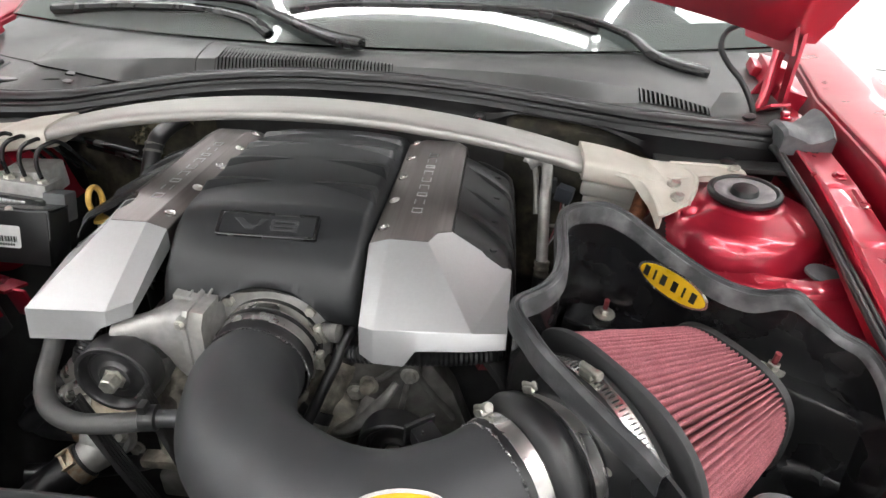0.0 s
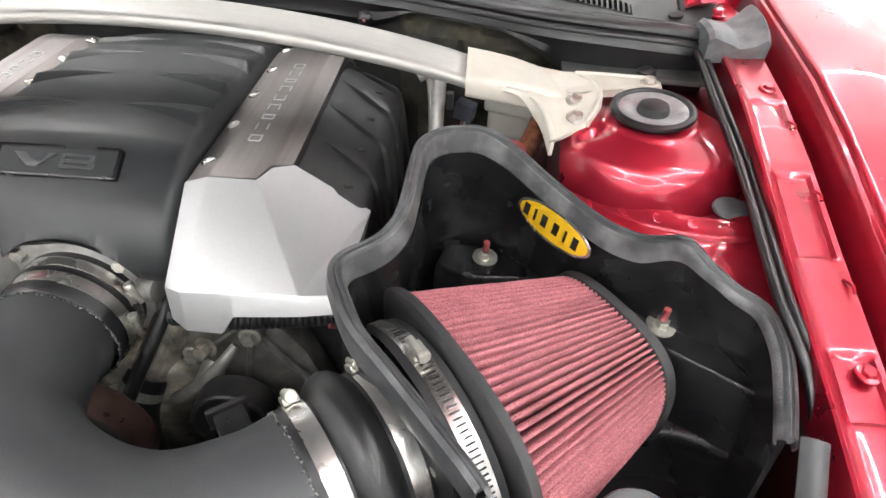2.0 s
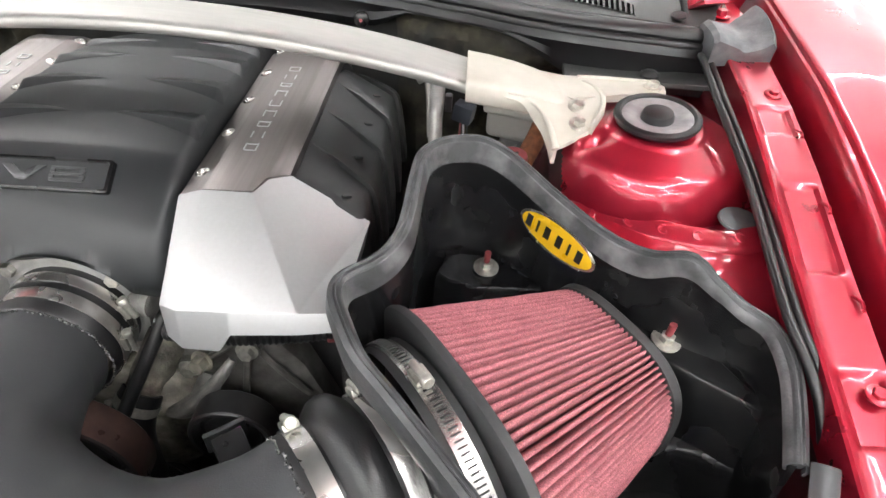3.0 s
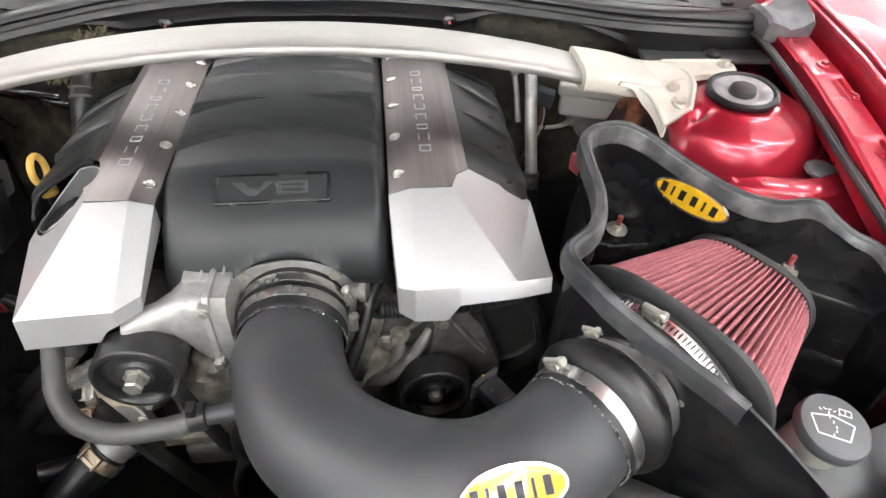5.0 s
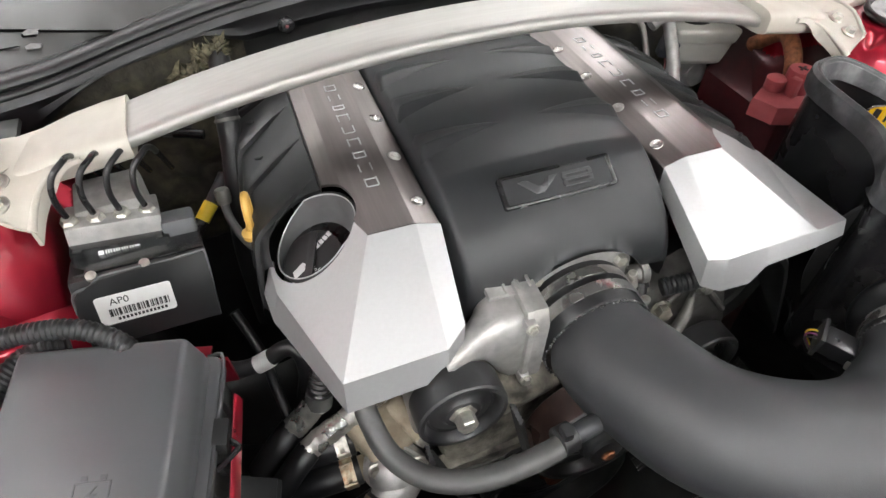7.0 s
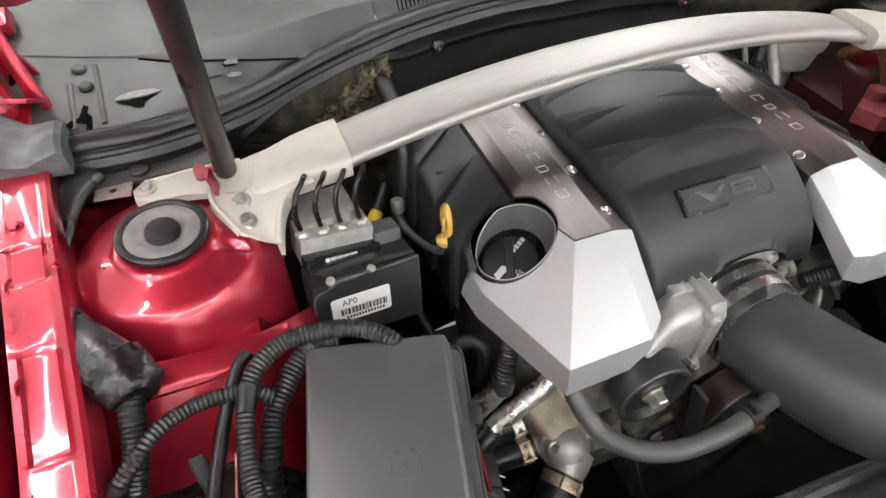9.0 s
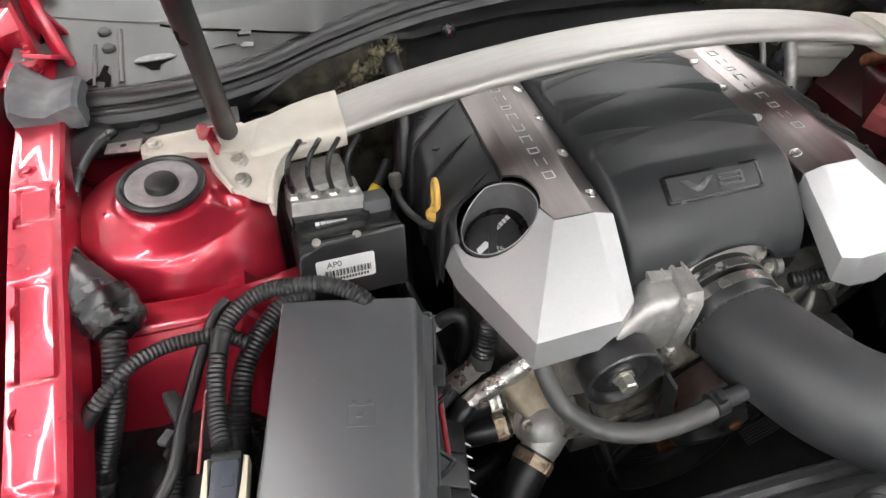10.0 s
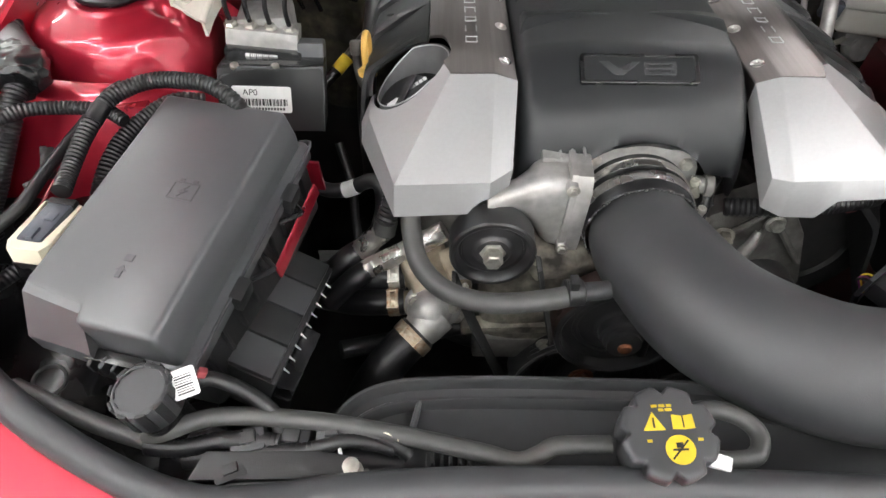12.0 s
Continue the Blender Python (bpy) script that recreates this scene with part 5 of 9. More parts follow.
def oil_filler():
    p, d = OIL
    th = thing("oil_filler", p, "black oil filler cap in a round silver-walled recess", "oil cap")
    m = OIL_M
    # the bowl and its black collar end at the cover's skin
    skins = [((-0.2, 0.1, 0.9022), V(0, 0, 1)), ((-0.2300, 0.1, 0.8725), V(-0.378, 0, 0.926)), ((-0.2265, -0.0475, 0.8448), V(-0.626, -0.123, 0.770)), ((-0.2600, 0.0695, 0.8363), V(-0.70, 0.02, 0.71))]

    def bowl(profile, sunk):
        b = B(); lathe(b, profile, m, 72, caps=False)
        for k, (co, no) in enumerate(skins):
            bmesh.ops.bisect_plane(b, geom=b.verts[:] + b.edges[:] + b.faces[:], plane_co=V(*co) - no * (sunk if k != 1 else 0.0003), plane_no=no, clear_outer=True)
        return b
    part("collar", bowl([(0.0450, -0.030), (0.0450, 0.045)], 0.004), PLASTIC, th, "black plastic collar")
    bm = bowl([(0.034, -0.046), (0.0372, -0.030), (0.0402, -0.012), (0.0425, 0.004), (0.0438, 0.016), (0.0442, 0.030), (0.0442, 0.045)], 0.0)
    edge = [e for e in bm.edges if e.is_boundary and (e.verts[0].co - p).dot(d) > -0.02]
    seen = {}
    for e in edge:
        for a, b in (tuple(e.verts), tuple(e.verts)[::-1]):
            seen.setdefault(a, []).append(b)
    walk_, prev = [next(iter(seen))], None
    while True:
        nxt = [q for q in seen[walk_[-1]] if q is not prev]
        if not nxt or nxt[0] is walk_[0]:
            break
        prev = walk_[-1]
        walk_.append(nxt[0])
    loop = [v.co.copy() for v in walk_]
    rim = B(); sweep(rim, loop + [loop[0]], 0.0007, 6, 1, caps=False)
    part("recess_rim", rim, SATIN, th, "thin bright rim")
    part("recess_wall", bm, GREYWALL, th, "grey recess wall")
    bm = B(); lathe(bm, [(0.037, -0.034), (0.001, -0.034)], m, 40)
    part("recess_floor", bm, GLOSSBLACK, th)
    bm = B()
    rings = []
    for r, h in ((0.0295, -0.036), (0.0300, -0.024), (0.0290, -0.0200), (0.0275, -0.0190), (0.001, -0.0190)):
        rings.append([m @ V((r + (0.0011 * math.cos(24 * a) if h < -0.023 else 0)) * math.cos(a) - 0.008, (r + (0.0011 * math.cos(24 * a) if h < -0.023 else 0)) * math.sin(a) - 0.009, h) for a in (2 * math.pi * i / 96 for i in range(96))])
    skin(bm, rings)
    cap = part("cap", bm, PLASTIC, th, "ribbed black oil cap")
    bm = B(); box(bm, m @ pose(-0.008, -0.009, -0.0165, 0, 0, 65), 0.048, 0.009, 0.006, 0.0025)
    part("grip", bm, PLASTIC, th)
    # white print: plain bars for the maker's word, the oil grade, an oil can
    mt = m @ pose(-0.008, -0.010, -0.0187) @ Matrix.Diagonal((1.25, 1.25, 1, 1))
    bm = B(); bars(bm, mt @ pose(0.011, 0.009, 0, 0, 0, 200), (0.003, 0.003, 0.003, 0.003, 0.003), 0.0042, 0.0009)
    part("print_bars", bm, WHITEINK, cap)
    for txt, yy in (("SAE", -0.0105), ("5W-30", -0.0155)):
        letters(txt, 0.0062, mt @ pose(-0.004, yy, 0, 0, 0, 200), WHITEINK, th, "print_letters", 0.0002)
    bm = B(); prism(bm, [(-0.006, -0.003), (0.004, -0.003), (0.006, 0.002), (0.010, 0.004), (0.009, 0.0055), (0.004, 0.003), (-0.004, 0.0035), (-0.007, 0.001)], mt @ pose(-0.012, -0.004, -0.0002, 0, 0, 200), 0.0005)
    part("oil_can_print", bm, WHITEINK, th)


oil_filler()


# ---- throttle body ----
TB = V(0.010, 0.0, 0.786)


def throttle():
    th = thing("throttle_body", TB, "cast aluminium throttle body with bolts and a side housing", "throttle body")
    bm = B()
    out = []
    for i in range(64):
        a = 2 * math.pi * i / 64
        lobe = abs(math.sin(2 * a)) ** 6
        r = 0.0630 + 0.0110 * lobe
        out.append((r * math.cos(a), r * math.sin(a)))
    prism(bm, out, axis(TB + V(0, 0.022, 0), (0, -1, 0)), 0.014, 0.002)
    part("flange", bm, CAST, th)
    bm = B(); lathe(bm, [(0.058, 0), (0.0575, 0.002), (0.053, 0.003)], axis(TB + V(0, 0.010, 0), (0, -1, 0)), 48)
    part("neck", bm, CAST, th)
    # housing of the actuator: a boxy gear case, its bolted cover, a cone to the side
    bm = B(); prism(bm, [(-0.034, -0.046), (0.030, -0.046), (0.034, -0.030), (0.034, 0.036), (0.026, 0.050), (-0.026, 0.050), (-0.034, 0.040)], axis((-0.044, -0.008, 0.795), (-1, 0.05, 0.03), (0, 0, 1)), 0.018, 0.0025)
    part("gear_case", bm, CAST, th)
    bm = B(); prism(bm, [(-0.037, -0.049), (0.033, -0.049), (0.037, -0.032), (0.037, 0.038), (0.028, 0.053), (-0.028, 0.053), (-0.037, 0.042)], axis((-0.059, -0.008, 0.7955), (-1, 0.05, 0.03), (0, 0, 1)), 0.006, 0.0012)
    part("case_flange", bm, CAST, th)
    bm = B()
    secs = []
    for x, yc, zc, hy, hz, e in ((-0.065, -0.008, 0.797, 0.032, 0.045, 0.4), (-0.076, -0.009, 0.799, 0.032, 0.044, 0.42), (-0.084, -0.010, 0.802, 0.030, 0.040, 0.5), (-0.092, -0.013, 0.807, 0.025, 0.031, 0.6), (-0.101, -0.021, 0.814, 0.019, 0.022, 0.8), (-0.113, -0.028, 0.818, 0.0145, 0.015, 0.9), (-0.136, -0.038, 0.819, 0.0125, 0.0115, 1), (-0.141, -0.040, 0.819, 0.0095, 0.0085, 1)):
        ring = []
        for i in range(32):
            a = 2 * math.pi * i / 32
            c, sn = math.cos(a), math.sin(a)
            ring.append(V(x, yc + hy * math.copysign(abs(c) ** e, c), zc + hz * math.copysign(abs(sn) ** e, sn)))
        secs.append(ring)
    skin(bm, secs)
    part("case_cover", bm, CAST, th)
    bm = B(); box(bm, pose(-0.066, 0.006, 0.8425, 4, 8, 0), 0.046, 0.030, 0.006, 0.002)
    part("bridge", bm, CAST, th)
    for k in range(4):
        bm = B(); box(bm, pose(-0.082 + 0.011 * k, 0.004, 0.8455 + 0.0016 * k, 4, 8, 0), 0.0025, 0.026, 0.003, 0.001)
        part("case_rib", bm, CAST, th)
    for y, z in ((-0.040, 0.838), (-0.042, 0.764), (0.020, 0.846)):
        bm = B(); box(bm, pose(-0.064, y, z), 0.010, 0.011, 0.011, 0.003)
        part("lug", bm, CAST, th)
    for x, z in ((0.055, 0.829), (-0.035, 0.834), (0.055, 0.742)):
        bm = B(); hexagon(bm, axis((x, 0.010, z), (0, -1, 0.05)), 0.0068, 0.008, 0.0092)
        part("bolt", bm, ZINC, th, "zinc plated flange bolt")
    for x, y, z in ((-0.064, -0.0455, 0.838), (-0.064, -0.0475, 0.764)):
        bm = B(); hexagon(bm, axis((x, y, z), (0, -1, 0.1)), 0.0042, 0.005, 0.006)
        part("bolt", bm, ZINC, th)
    bm = B(); lathe(bm, [(0.009, 0), (0.009, 0.012), (0.0115, 0.013), (0.0115, 0.020), (0.008, 0.022), (0.001, 0.022)], axis((0.066, 0.004, 0.806), (1, -0.15, 0.05)), 20)
    part("vacuum_port", bm, DARKCAST, th)


throttle()


# ---- intake tube ----
TUBE_PATH = [(0.010, -0.004, 0.786), (0.010, -0.046, 0.7855), (0.0125, -0.088, 0.797), (0.0415, -0.1597, 0.803), (0.1063, -0.2020, 0.800), (0.1722, -0.2129, 0.799), (0.2300, -0.194, 0.802), (0.262, -0.172, 0.804)]
AX = V(0.80, 0.60, 0.0).normalized()
END = V(0.262, -0.173, 0.804)


def hose_clamp(parent, c, d, r, width, screw_dir, mat=CHROME, slots=False, wide=1.0):
    m = axis(c, d) @ Matrix.Diagonal((wide, 1, 1, 1))
    bm = B(); lathe(bm, [(r, -width / 2), (r + 0.0010, -width / 2), (r + 0.0013, 0), (r + 0.0010, width / 2), (r, width / 2)], m, 56, caps=False)
    band = part("band", bm, mat, parent, "steel clamp band")
    sd = Vector(screw_dir)
    sd = (sd - sd.dot(Vector(d).normalized()) * Vector(d).normalized()).normalized()
    tang = Vector(d).normalized().cross(sd)
    p = Vector(c) + sd * (r + 0.005)
    bm = B(); box(bm, axis(p - sd * 0.001, sd, tang), 0.012, 0.015, 0.006, 0.002)
    part("saddle", bm, ZINC, parent)
    bm = B(); lathe(bm, [(0.0032, -0.010), (0.0032, 0.007), (0.0048, 0.0075), (0.0048, 0.0115), (0.004, 0.0125), (0.001, 0.0125)], axis(p + sd * 0.002, tang), 10)
    part("screw", bm, ZINC, parent)
    if slots:
        for k in range(58):
            a = radians(18 + 2.5 * k)
            q = m @ V((r + 0.0014) * math.cos(a), (r + 0.0014) * math.sin(a), 0)
            n = (m.to_3x3() @ V(math.cos(a) / wide ** 2, math.sin(a), 0)).normalized()
            bm = B(); box(bm, axis(q, n, Vector(d).normalized().cross(n)), 0.0070, 0.0012, 0.0006)
            part("band_slot", bm, INK, parent)
    return band


def badge(name, m, parent, a, b, mat_letters=INK):
    """An oval yellow plate with a silver rim; its word is drawn as plain bars."""
    bm = B(); prism(bm, oval(a, b), m, 0.0012, 0.0005)
    rim = part(name, bm, BADGERIM, parent, "oval yellow maker's plate with a silver rim")
    bm = B(); prism(bm, oval(a * 0.93, b * 0.85), m @ pose(0, 0, 0.0008), 0.0008, 0.0003)
    part("yellow_field", bm, BADGE, rim)
    h = b * 0.72
    for k, x in enumerate((-2.55, -1.72, -0.85, 0.25, 1.15, 2.05)):
        bm = B(); box(bm, m @ pose(x * a * 0.29 + 0.0005, 0, 0.0017), a * (0.06 if k in (1, 4) else 0.15), h, 0.0006)
        part("bar", bm, mat_letters, rim)
    return rim


BEAD = material("glinting_sealant_bead", (0.30, 0.30, 0.30), 0.22, 0.5, 0.5, 500, random_tint=0.9)


def intake():
    th = thing("intake_tube", (0.11, -0.2, 0.79), "satin black plastic intake tube bending from engine to filter", "intake tube")
    path = evenly(spline(TUBE_PATH[1:], 12), 0.006)
    bm = B()
    rings = []
    fr = frames(path)
    for k, m in enumerate(fr):
        r = lerp(0.0505, 0.0525, min(1, k / 6)) + 0.001 * k / len(fr)
        rings.append([m @ V(r * math.cos(a), r * math.sin(a), 0) for a in (2 * math.pi * i / 48 for i in range(48))])
    skin(bm, rings)
    part("tube", bm, TUBE, th)
    # beads of rough sealant at both ends
    for m, r in ((axis(V(0.010, -0.0442, 0.786), (0, -1, 0)), 0.0538), (axis(END - AX * 0.004, AX), 0.0545)):
        me = None
        for i in range(110):
            a = 2 * math.pi * i / 110 + random.uniform(-0.01, 0.01)
            if me is None:
                me = mesh_of("bead_chip", box(B(), Matrix(), 0.0024, 0.0026, 0.0018, 0.0005, 1), BEAD)
            ob = new("bead_chip", me)
            ob.parent = th
            ob.matrix_parent_inverse = Matrix.Translation(th.location).inverted()
            ob.matrix_basis = m @ pose(r * math.cos(a), r * math.sin(a), random.uniform(-0.0012, 0.0012), random.uniform(-40, 40), random.uniform(-40, 40), math.degrees(a)) @ Matrix.Scale(random.uniform(0.5, 1.15), 4)
    # coupler and clamps at the throttle body
    bm = B(); lathe(bm, [(0.0535, 0.0), (0.0545, 0.001), (0.0545, 0.051), (0.0530, 0.053)], axis(V(0.010, 0.010, 0.786), (0, -1, 0)), 56, caps=False)
    part("coupler", bm, RUBBER, th, "black rubber coupler")
    part("clamp_seat", lathe(B(), [(0.0546, 0.018), (0.0550, 0.0185), (0.0550, 0.0205), (0.0546, 0.021)], axis(V(0.010, 0.010, 0.786), (0, -1, 0)), 48, caps=False), RUBBER, th)
    hose_clamp(th, V(0.010, -0.0055, 0.786), (0, -1, 0), 0.0550, 0.0105, (0.82, 0, 0.30))
    hose_clamp(th, V(0.010, -0.0245, 0.786), (0, -1, 0), 0.0550, 0.0120, (0.90, 0, 0.02))
    # bulged coupler at the filter
    bm = B(); lathe(bm, [(0.0535, -0.004), (0.0550, -0.002), (0.0552, 0.018), (0.0600, 0.021), (0.0655, 0.027), (0.0675, 0.034), (0.0655, 0.041), (0.0600, 0.047), (0.0575, 0.049), (0.0575, 0.072), (0.055, 0.076)], axis(END, AX), 64, caps=False)
    part("hump_coupler", bm, RUBBER, th, "bulged black rubber coupler")
    hose_clamp(th, END + AX * 0.009, AX, 0.0553, 0.0135, (-0.40, 0.50, 0.72))
    hose_clamp(th, END + AX * 0.058, AX, 0.0577, 0.0125, (-0.36, 0.46, 0.78))
    # maker's plate on the crown of the bend
    n = V(0.03, -0.56, 0.83).normalized()
    x = V(0.97, 0.15, 0.0)
    x = (x - x.dot(n) * n).normalized()
    m = Matrix((x, n.cross(x), n)).transposed().to_4x4()
    m.translation = V(0.1916, -0.2412, 0.8448)
    badge("maker_plate", m, th, 0.041, 0.0195)
    # spigot for the breather hose
    bm = B(); lathe(bm, [(0.0085, 0), (0.0085, 0.030), (0.0105, 0.031), (0.0105, 0.036), (0.008, 0.037)], axis(V(-0.034, -0.118, 0.786), (-0.95, -0.15, 0.02)), 18)
    part("spigot", bm, TUBE, th)
    # air flow sensor with its plug
    sn = thing("air_flow_sensor", (0.205, -0.13, 0.80), "dark air flow sensor plug with coloured wires", "sensor")
    m = axis(V(0.212, -0.150, 0.800), V(-0.55, 0.75, 0.10))
    bm = B(); box(bm, m, 0.030, 0.020, 0.018, 0.003)
    part("sensor_base", bm, PLASTIC, sn)
    bm = B(); box(bm, m @ pose(0, 0, 0.022), 0.023, 0.018, 0.026, 0.003)
    part("plug", bm, GLOSSBLACK, sn)
    bm = B(); box(bm, m @ pose(0, 0, 0.0375), 0.030, 0.023, 0.004, 0.001)
    part("plug_collar", bm, PLASTIC, sn)
    bm = B(); box(bm, m @ pose(-0.009, 0.004, 0.036), 0.004, 0.006, 0.005, 0.001)
    part("plug_lock", bm, PURPLE, sn, "purple lock")
    for k, mt in enumerate((YELLOWINK, PURPLE, INK)):
        bm = B(); sweep(bm, [m @ V(-0.006 + 0.005 * k, 0, 0.036), m @ V(-0.007 + 0.005 * k, -0.002, 0.043), m @ V(-0.008 + 0.004 * k, -0.010, 0.046), m @ V(-0.010 + 0.003 * k, -0.024, 0.036)], 0.0009, 6, 5)
        part("wire", bm, mt, sn)
    bm = B(); lathe(bm, [(0.004, 0), (0.004, 0.006), (0.001, 0.0065)], m @ pose(0.017, 0.0, 0.006), 12)
    part("screw", bm, ZINC, sn)


intake()


# ---- breather hose ----
bm = B(); sweep(bm, [(-0.062, -0.122, 0.787), (-0.085, -0.128, 0.784), (-0.138, -0.126, 0.775), (-0.178, -0.110, 0.772), (-0.203, -0.082, 0.776), (-0.212, -0.052, 0.790), (-0.213, -0.030, 0.806), (-0.212, -0.005, 0.815)], 0.0098, 16, 8)
bh = thing("breather_hose", (-0.138, -0.126, 0.775), "curved grey rubber breather hose with a black clip", "hose")
part("hose", bm, HOSE, bh)
bm = B(); lathe(bm, [(0.0112, -0.008), (0.0125, -0.007), (0.0125, 0.007), (0.0112, 0.008)], axis((-0.066, -0.1225, 0.787), (-0.95, -0.15, 0.0)), 20)
cl = part("clip", bm, PLASTIC, bh, "black plastic clip")
bm = B(); box(bm, pose(-0.068, -0.124, 0.802), 0.008, 0.012, 0.010, 0.002)
part("clip_ear", bm, PLASTIC, bh)

# ---- heat shield and filter ----
SH = [(0.461, -0.307, 0.806), (0.421, -0.258, 0.842), (0.376, -0.204, 0.874), (0.345, -0.170, 0.884), (0.3161, -0.1406, 0.894), (0.2936, -0.1206, 0.9055), (0.280, -0.097, 0.910), (0.270, -0.072, 0.9095), (0.272, -0.054, 0.9085), (0.2885, -0.0425, 0.9113), (0.3007, -0.0308, 0.9143), (0.3095, -0.0145, 0.9195), (0.313, 0.0078, 0.9248), (0.3145, 0.0451, 0.9277), (0.318, 0.080, 0.929), (0.330, 0.100, 0.9285), (0.3475, 0.110, 0.9275), (0.370, 0.110, 0.927), (0.395, 0.0985, 0.919), (0.430, 0.070, 0.903), (0.470, 0.032, 0.892), (0.500, 0.006, 0.895), (0.525, -0.012, 0.909), (0.545, -0.024, 0.896), (0.565, -0.034, 0.883), (0.583, -0.050, 0.879), (0.587, -0.080, 0.873), (0.580, -0.115, 0.866), (0.570, -0.148, 0.860)]


def heat_shield():
    th = thing("heat_shield", (0.43, -0.09, 0.70), "black plastic heat shield box with chalky rubber edge trim", "heat shield")
    path = evenly(spline(SH, 6), 0.006)
    bm = B()
    rows = []
    n = len(path)
    for k, p in enumerate(path):
        d = path[min(k + 1, n - 1)] - path[max(k - 1, 0)]
        d.z = 0
        d.normalize()
        side = V(-d.y, d.x, 0)  # outward of the box on this way round
        bot = 0.69
        row = [V(p.x, p.y, lerp(bot, p.z - 0.004, t)) + side * (0.006 * (1 - t)) for t in (0, 0.25, 0.5, 0.75, 1)]
        rows.append(row)
    sheet(bm, rows, 0.0035)
    part("wall", bm, GLOSSBLACK, th)
    # rubber trim on the edge: bulb, and a flat lip that hangs outside
    i0 = next(k for k, p in enumerate(path) if p.x < 0.377)
    tp = [p + V(0, 0, -0.003) for p in path[i0:]]
    bm = B(); sweep(bm, tp[::2], 0.0036, 10, 2, sx=1.0, sy=1.1)
    part("edge_trim", bm, TRIM, th, "chalky black rubber edging")
    bm = B()
    rows = []
    for k, p in enumerate(tp):
        d = tp[min(k + 1, len(tp) - 1)] - tp[max(k - 1, 0)]
        d.z = 0
        d.normalize()
        side = V(-d.y, d.x, 0)
        w = 0.018 * (1 - 0.55 * step(0.50, 0.56, p.x))
        rows.append([p + side * 0.0015 + V(0, 0, 0.0036), p + side * 0.0045 + V(0, 0, 0.0012), p + side * 0.0062 + V(0, 0, -w * 0.5), p + side * 0.0052 + V(0, 0, -w)])
    sheet(bm, rows, 0.002)
    part("trim_lip", bm, TRIM, th)
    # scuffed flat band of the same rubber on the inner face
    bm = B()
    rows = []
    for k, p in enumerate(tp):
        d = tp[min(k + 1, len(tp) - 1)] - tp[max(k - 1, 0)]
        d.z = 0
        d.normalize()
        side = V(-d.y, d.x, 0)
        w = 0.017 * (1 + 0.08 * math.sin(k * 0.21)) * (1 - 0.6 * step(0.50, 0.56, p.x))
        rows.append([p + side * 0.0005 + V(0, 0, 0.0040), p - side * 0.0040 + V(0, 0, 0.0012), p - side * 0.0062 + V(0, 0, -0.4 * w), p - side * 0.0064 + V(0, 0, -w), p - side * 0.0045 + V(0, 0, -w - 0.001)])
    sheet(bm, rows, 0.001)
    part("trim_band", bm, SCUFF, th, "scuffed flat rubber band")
    # floor, stud ledge
    bm = B()
    poly = [(p.x, p.y) for p in path[::6]]
    prism(bm, poly, pose(0, 0, 0.688), 0.004)
    part("tray", bm, GLOSSBLACK, th)
    # wedge-shaped gussets with sloping skirts that carry the studs
    for poly, z, grow in (([(0.496, 0.020), (0.500, -0.006), (0.512, -0.030), (0.530, -0.043), (0.556, -0.061), (0.583, -0.080), (0.589, -0.078), (0.586, -0.070), (0.548, -0.004), (0.535, 0.002)], 0.8215, 0.016), ([(0.334, 0.074), (0.346, 0.066), (0.372, 0.058), (0.430, 0.060), (0.432, 0.066), (0.398, 0.094), (0.372, 0.104), (0.342, 0.104)], 0.7985, 0.012)):
        cx, cy = sum(p[0] for p in poly) / len(poly), sum(p[1] for p in poly) / len(poly)

        def ring(e, zz):
            return [V(x + e * (x - cx) / math.hypot(x - cx, y - cy), y + e * (y - cy) / math.hypot(x - cx, y - cy), zz) for x, y in poly]
        bm = B(); skin(bm, [ring(grow, 0.692), ring(grow * 0.35, z - 0.030), ring(0.0025, z - 0.004), ring(0.0012, z - 0.0008), ring(-0.001, z), ring(-0.006, z - 0.0012)], caps=True)
        part("gusset", bm, GLOSSBLACK, th, smooth=50)
    # step in the floor ahead of the gusset
    bm = B()
    rows = []
    for p in spline([(0.500, -0.075, 0), (0.545, -0.072, 0), (0.585, -0.085, 0), (0.600, -0.105, 0)], 6):
        rows.append([V(p.x, p.y + 0.05, 0.752), V(p.x, p.y + 0.004, 0.750), V(p.x, p.y, 0.747), V(p.x - 0.002, p.y - 0.004, 0.735), V(p.x - 0.004, p.y - 0.008, 0.692)])
    sheet(bm, rows, 0.003)
    part("floor_step", bm, GLOSSBLACK, th)
    for p in (V(0.380, 0.085, 0.7990), V(0.5270, -0.0175, 0.8215)):
        part("washer", lathe(B(), [(0.0125, 0), (0.0125, 0.0014), (0.0115, 0.002), (0.004, 0.002)], axis(p, (0.05, -0.1, 1)), 28), ZINC, th, "zinc washer")
        bm = B(); lathe(bm, [(0.0062, 0.002), (0.0062, 0.0075), (0.0052, 0.0085), (0.001, 0.0085)], axis(p, (0.05, -0.1, 1)), 6)
        part("nut", bm, ZINC, th)
        bm = B(); sweep(bm, [p + V(0, 0, 0.006), p + V(0.0003, -0.0008, 0.012), p + V(0.0006, -0.0015, 0.021)], 0.0031, 10, 4)
        part("stud", bm, REDBOX, th, "threaded stud with red paint")
    # bolts on the front wall and the maker's plate inside
    out = V(-0.80, -0.60, 0)
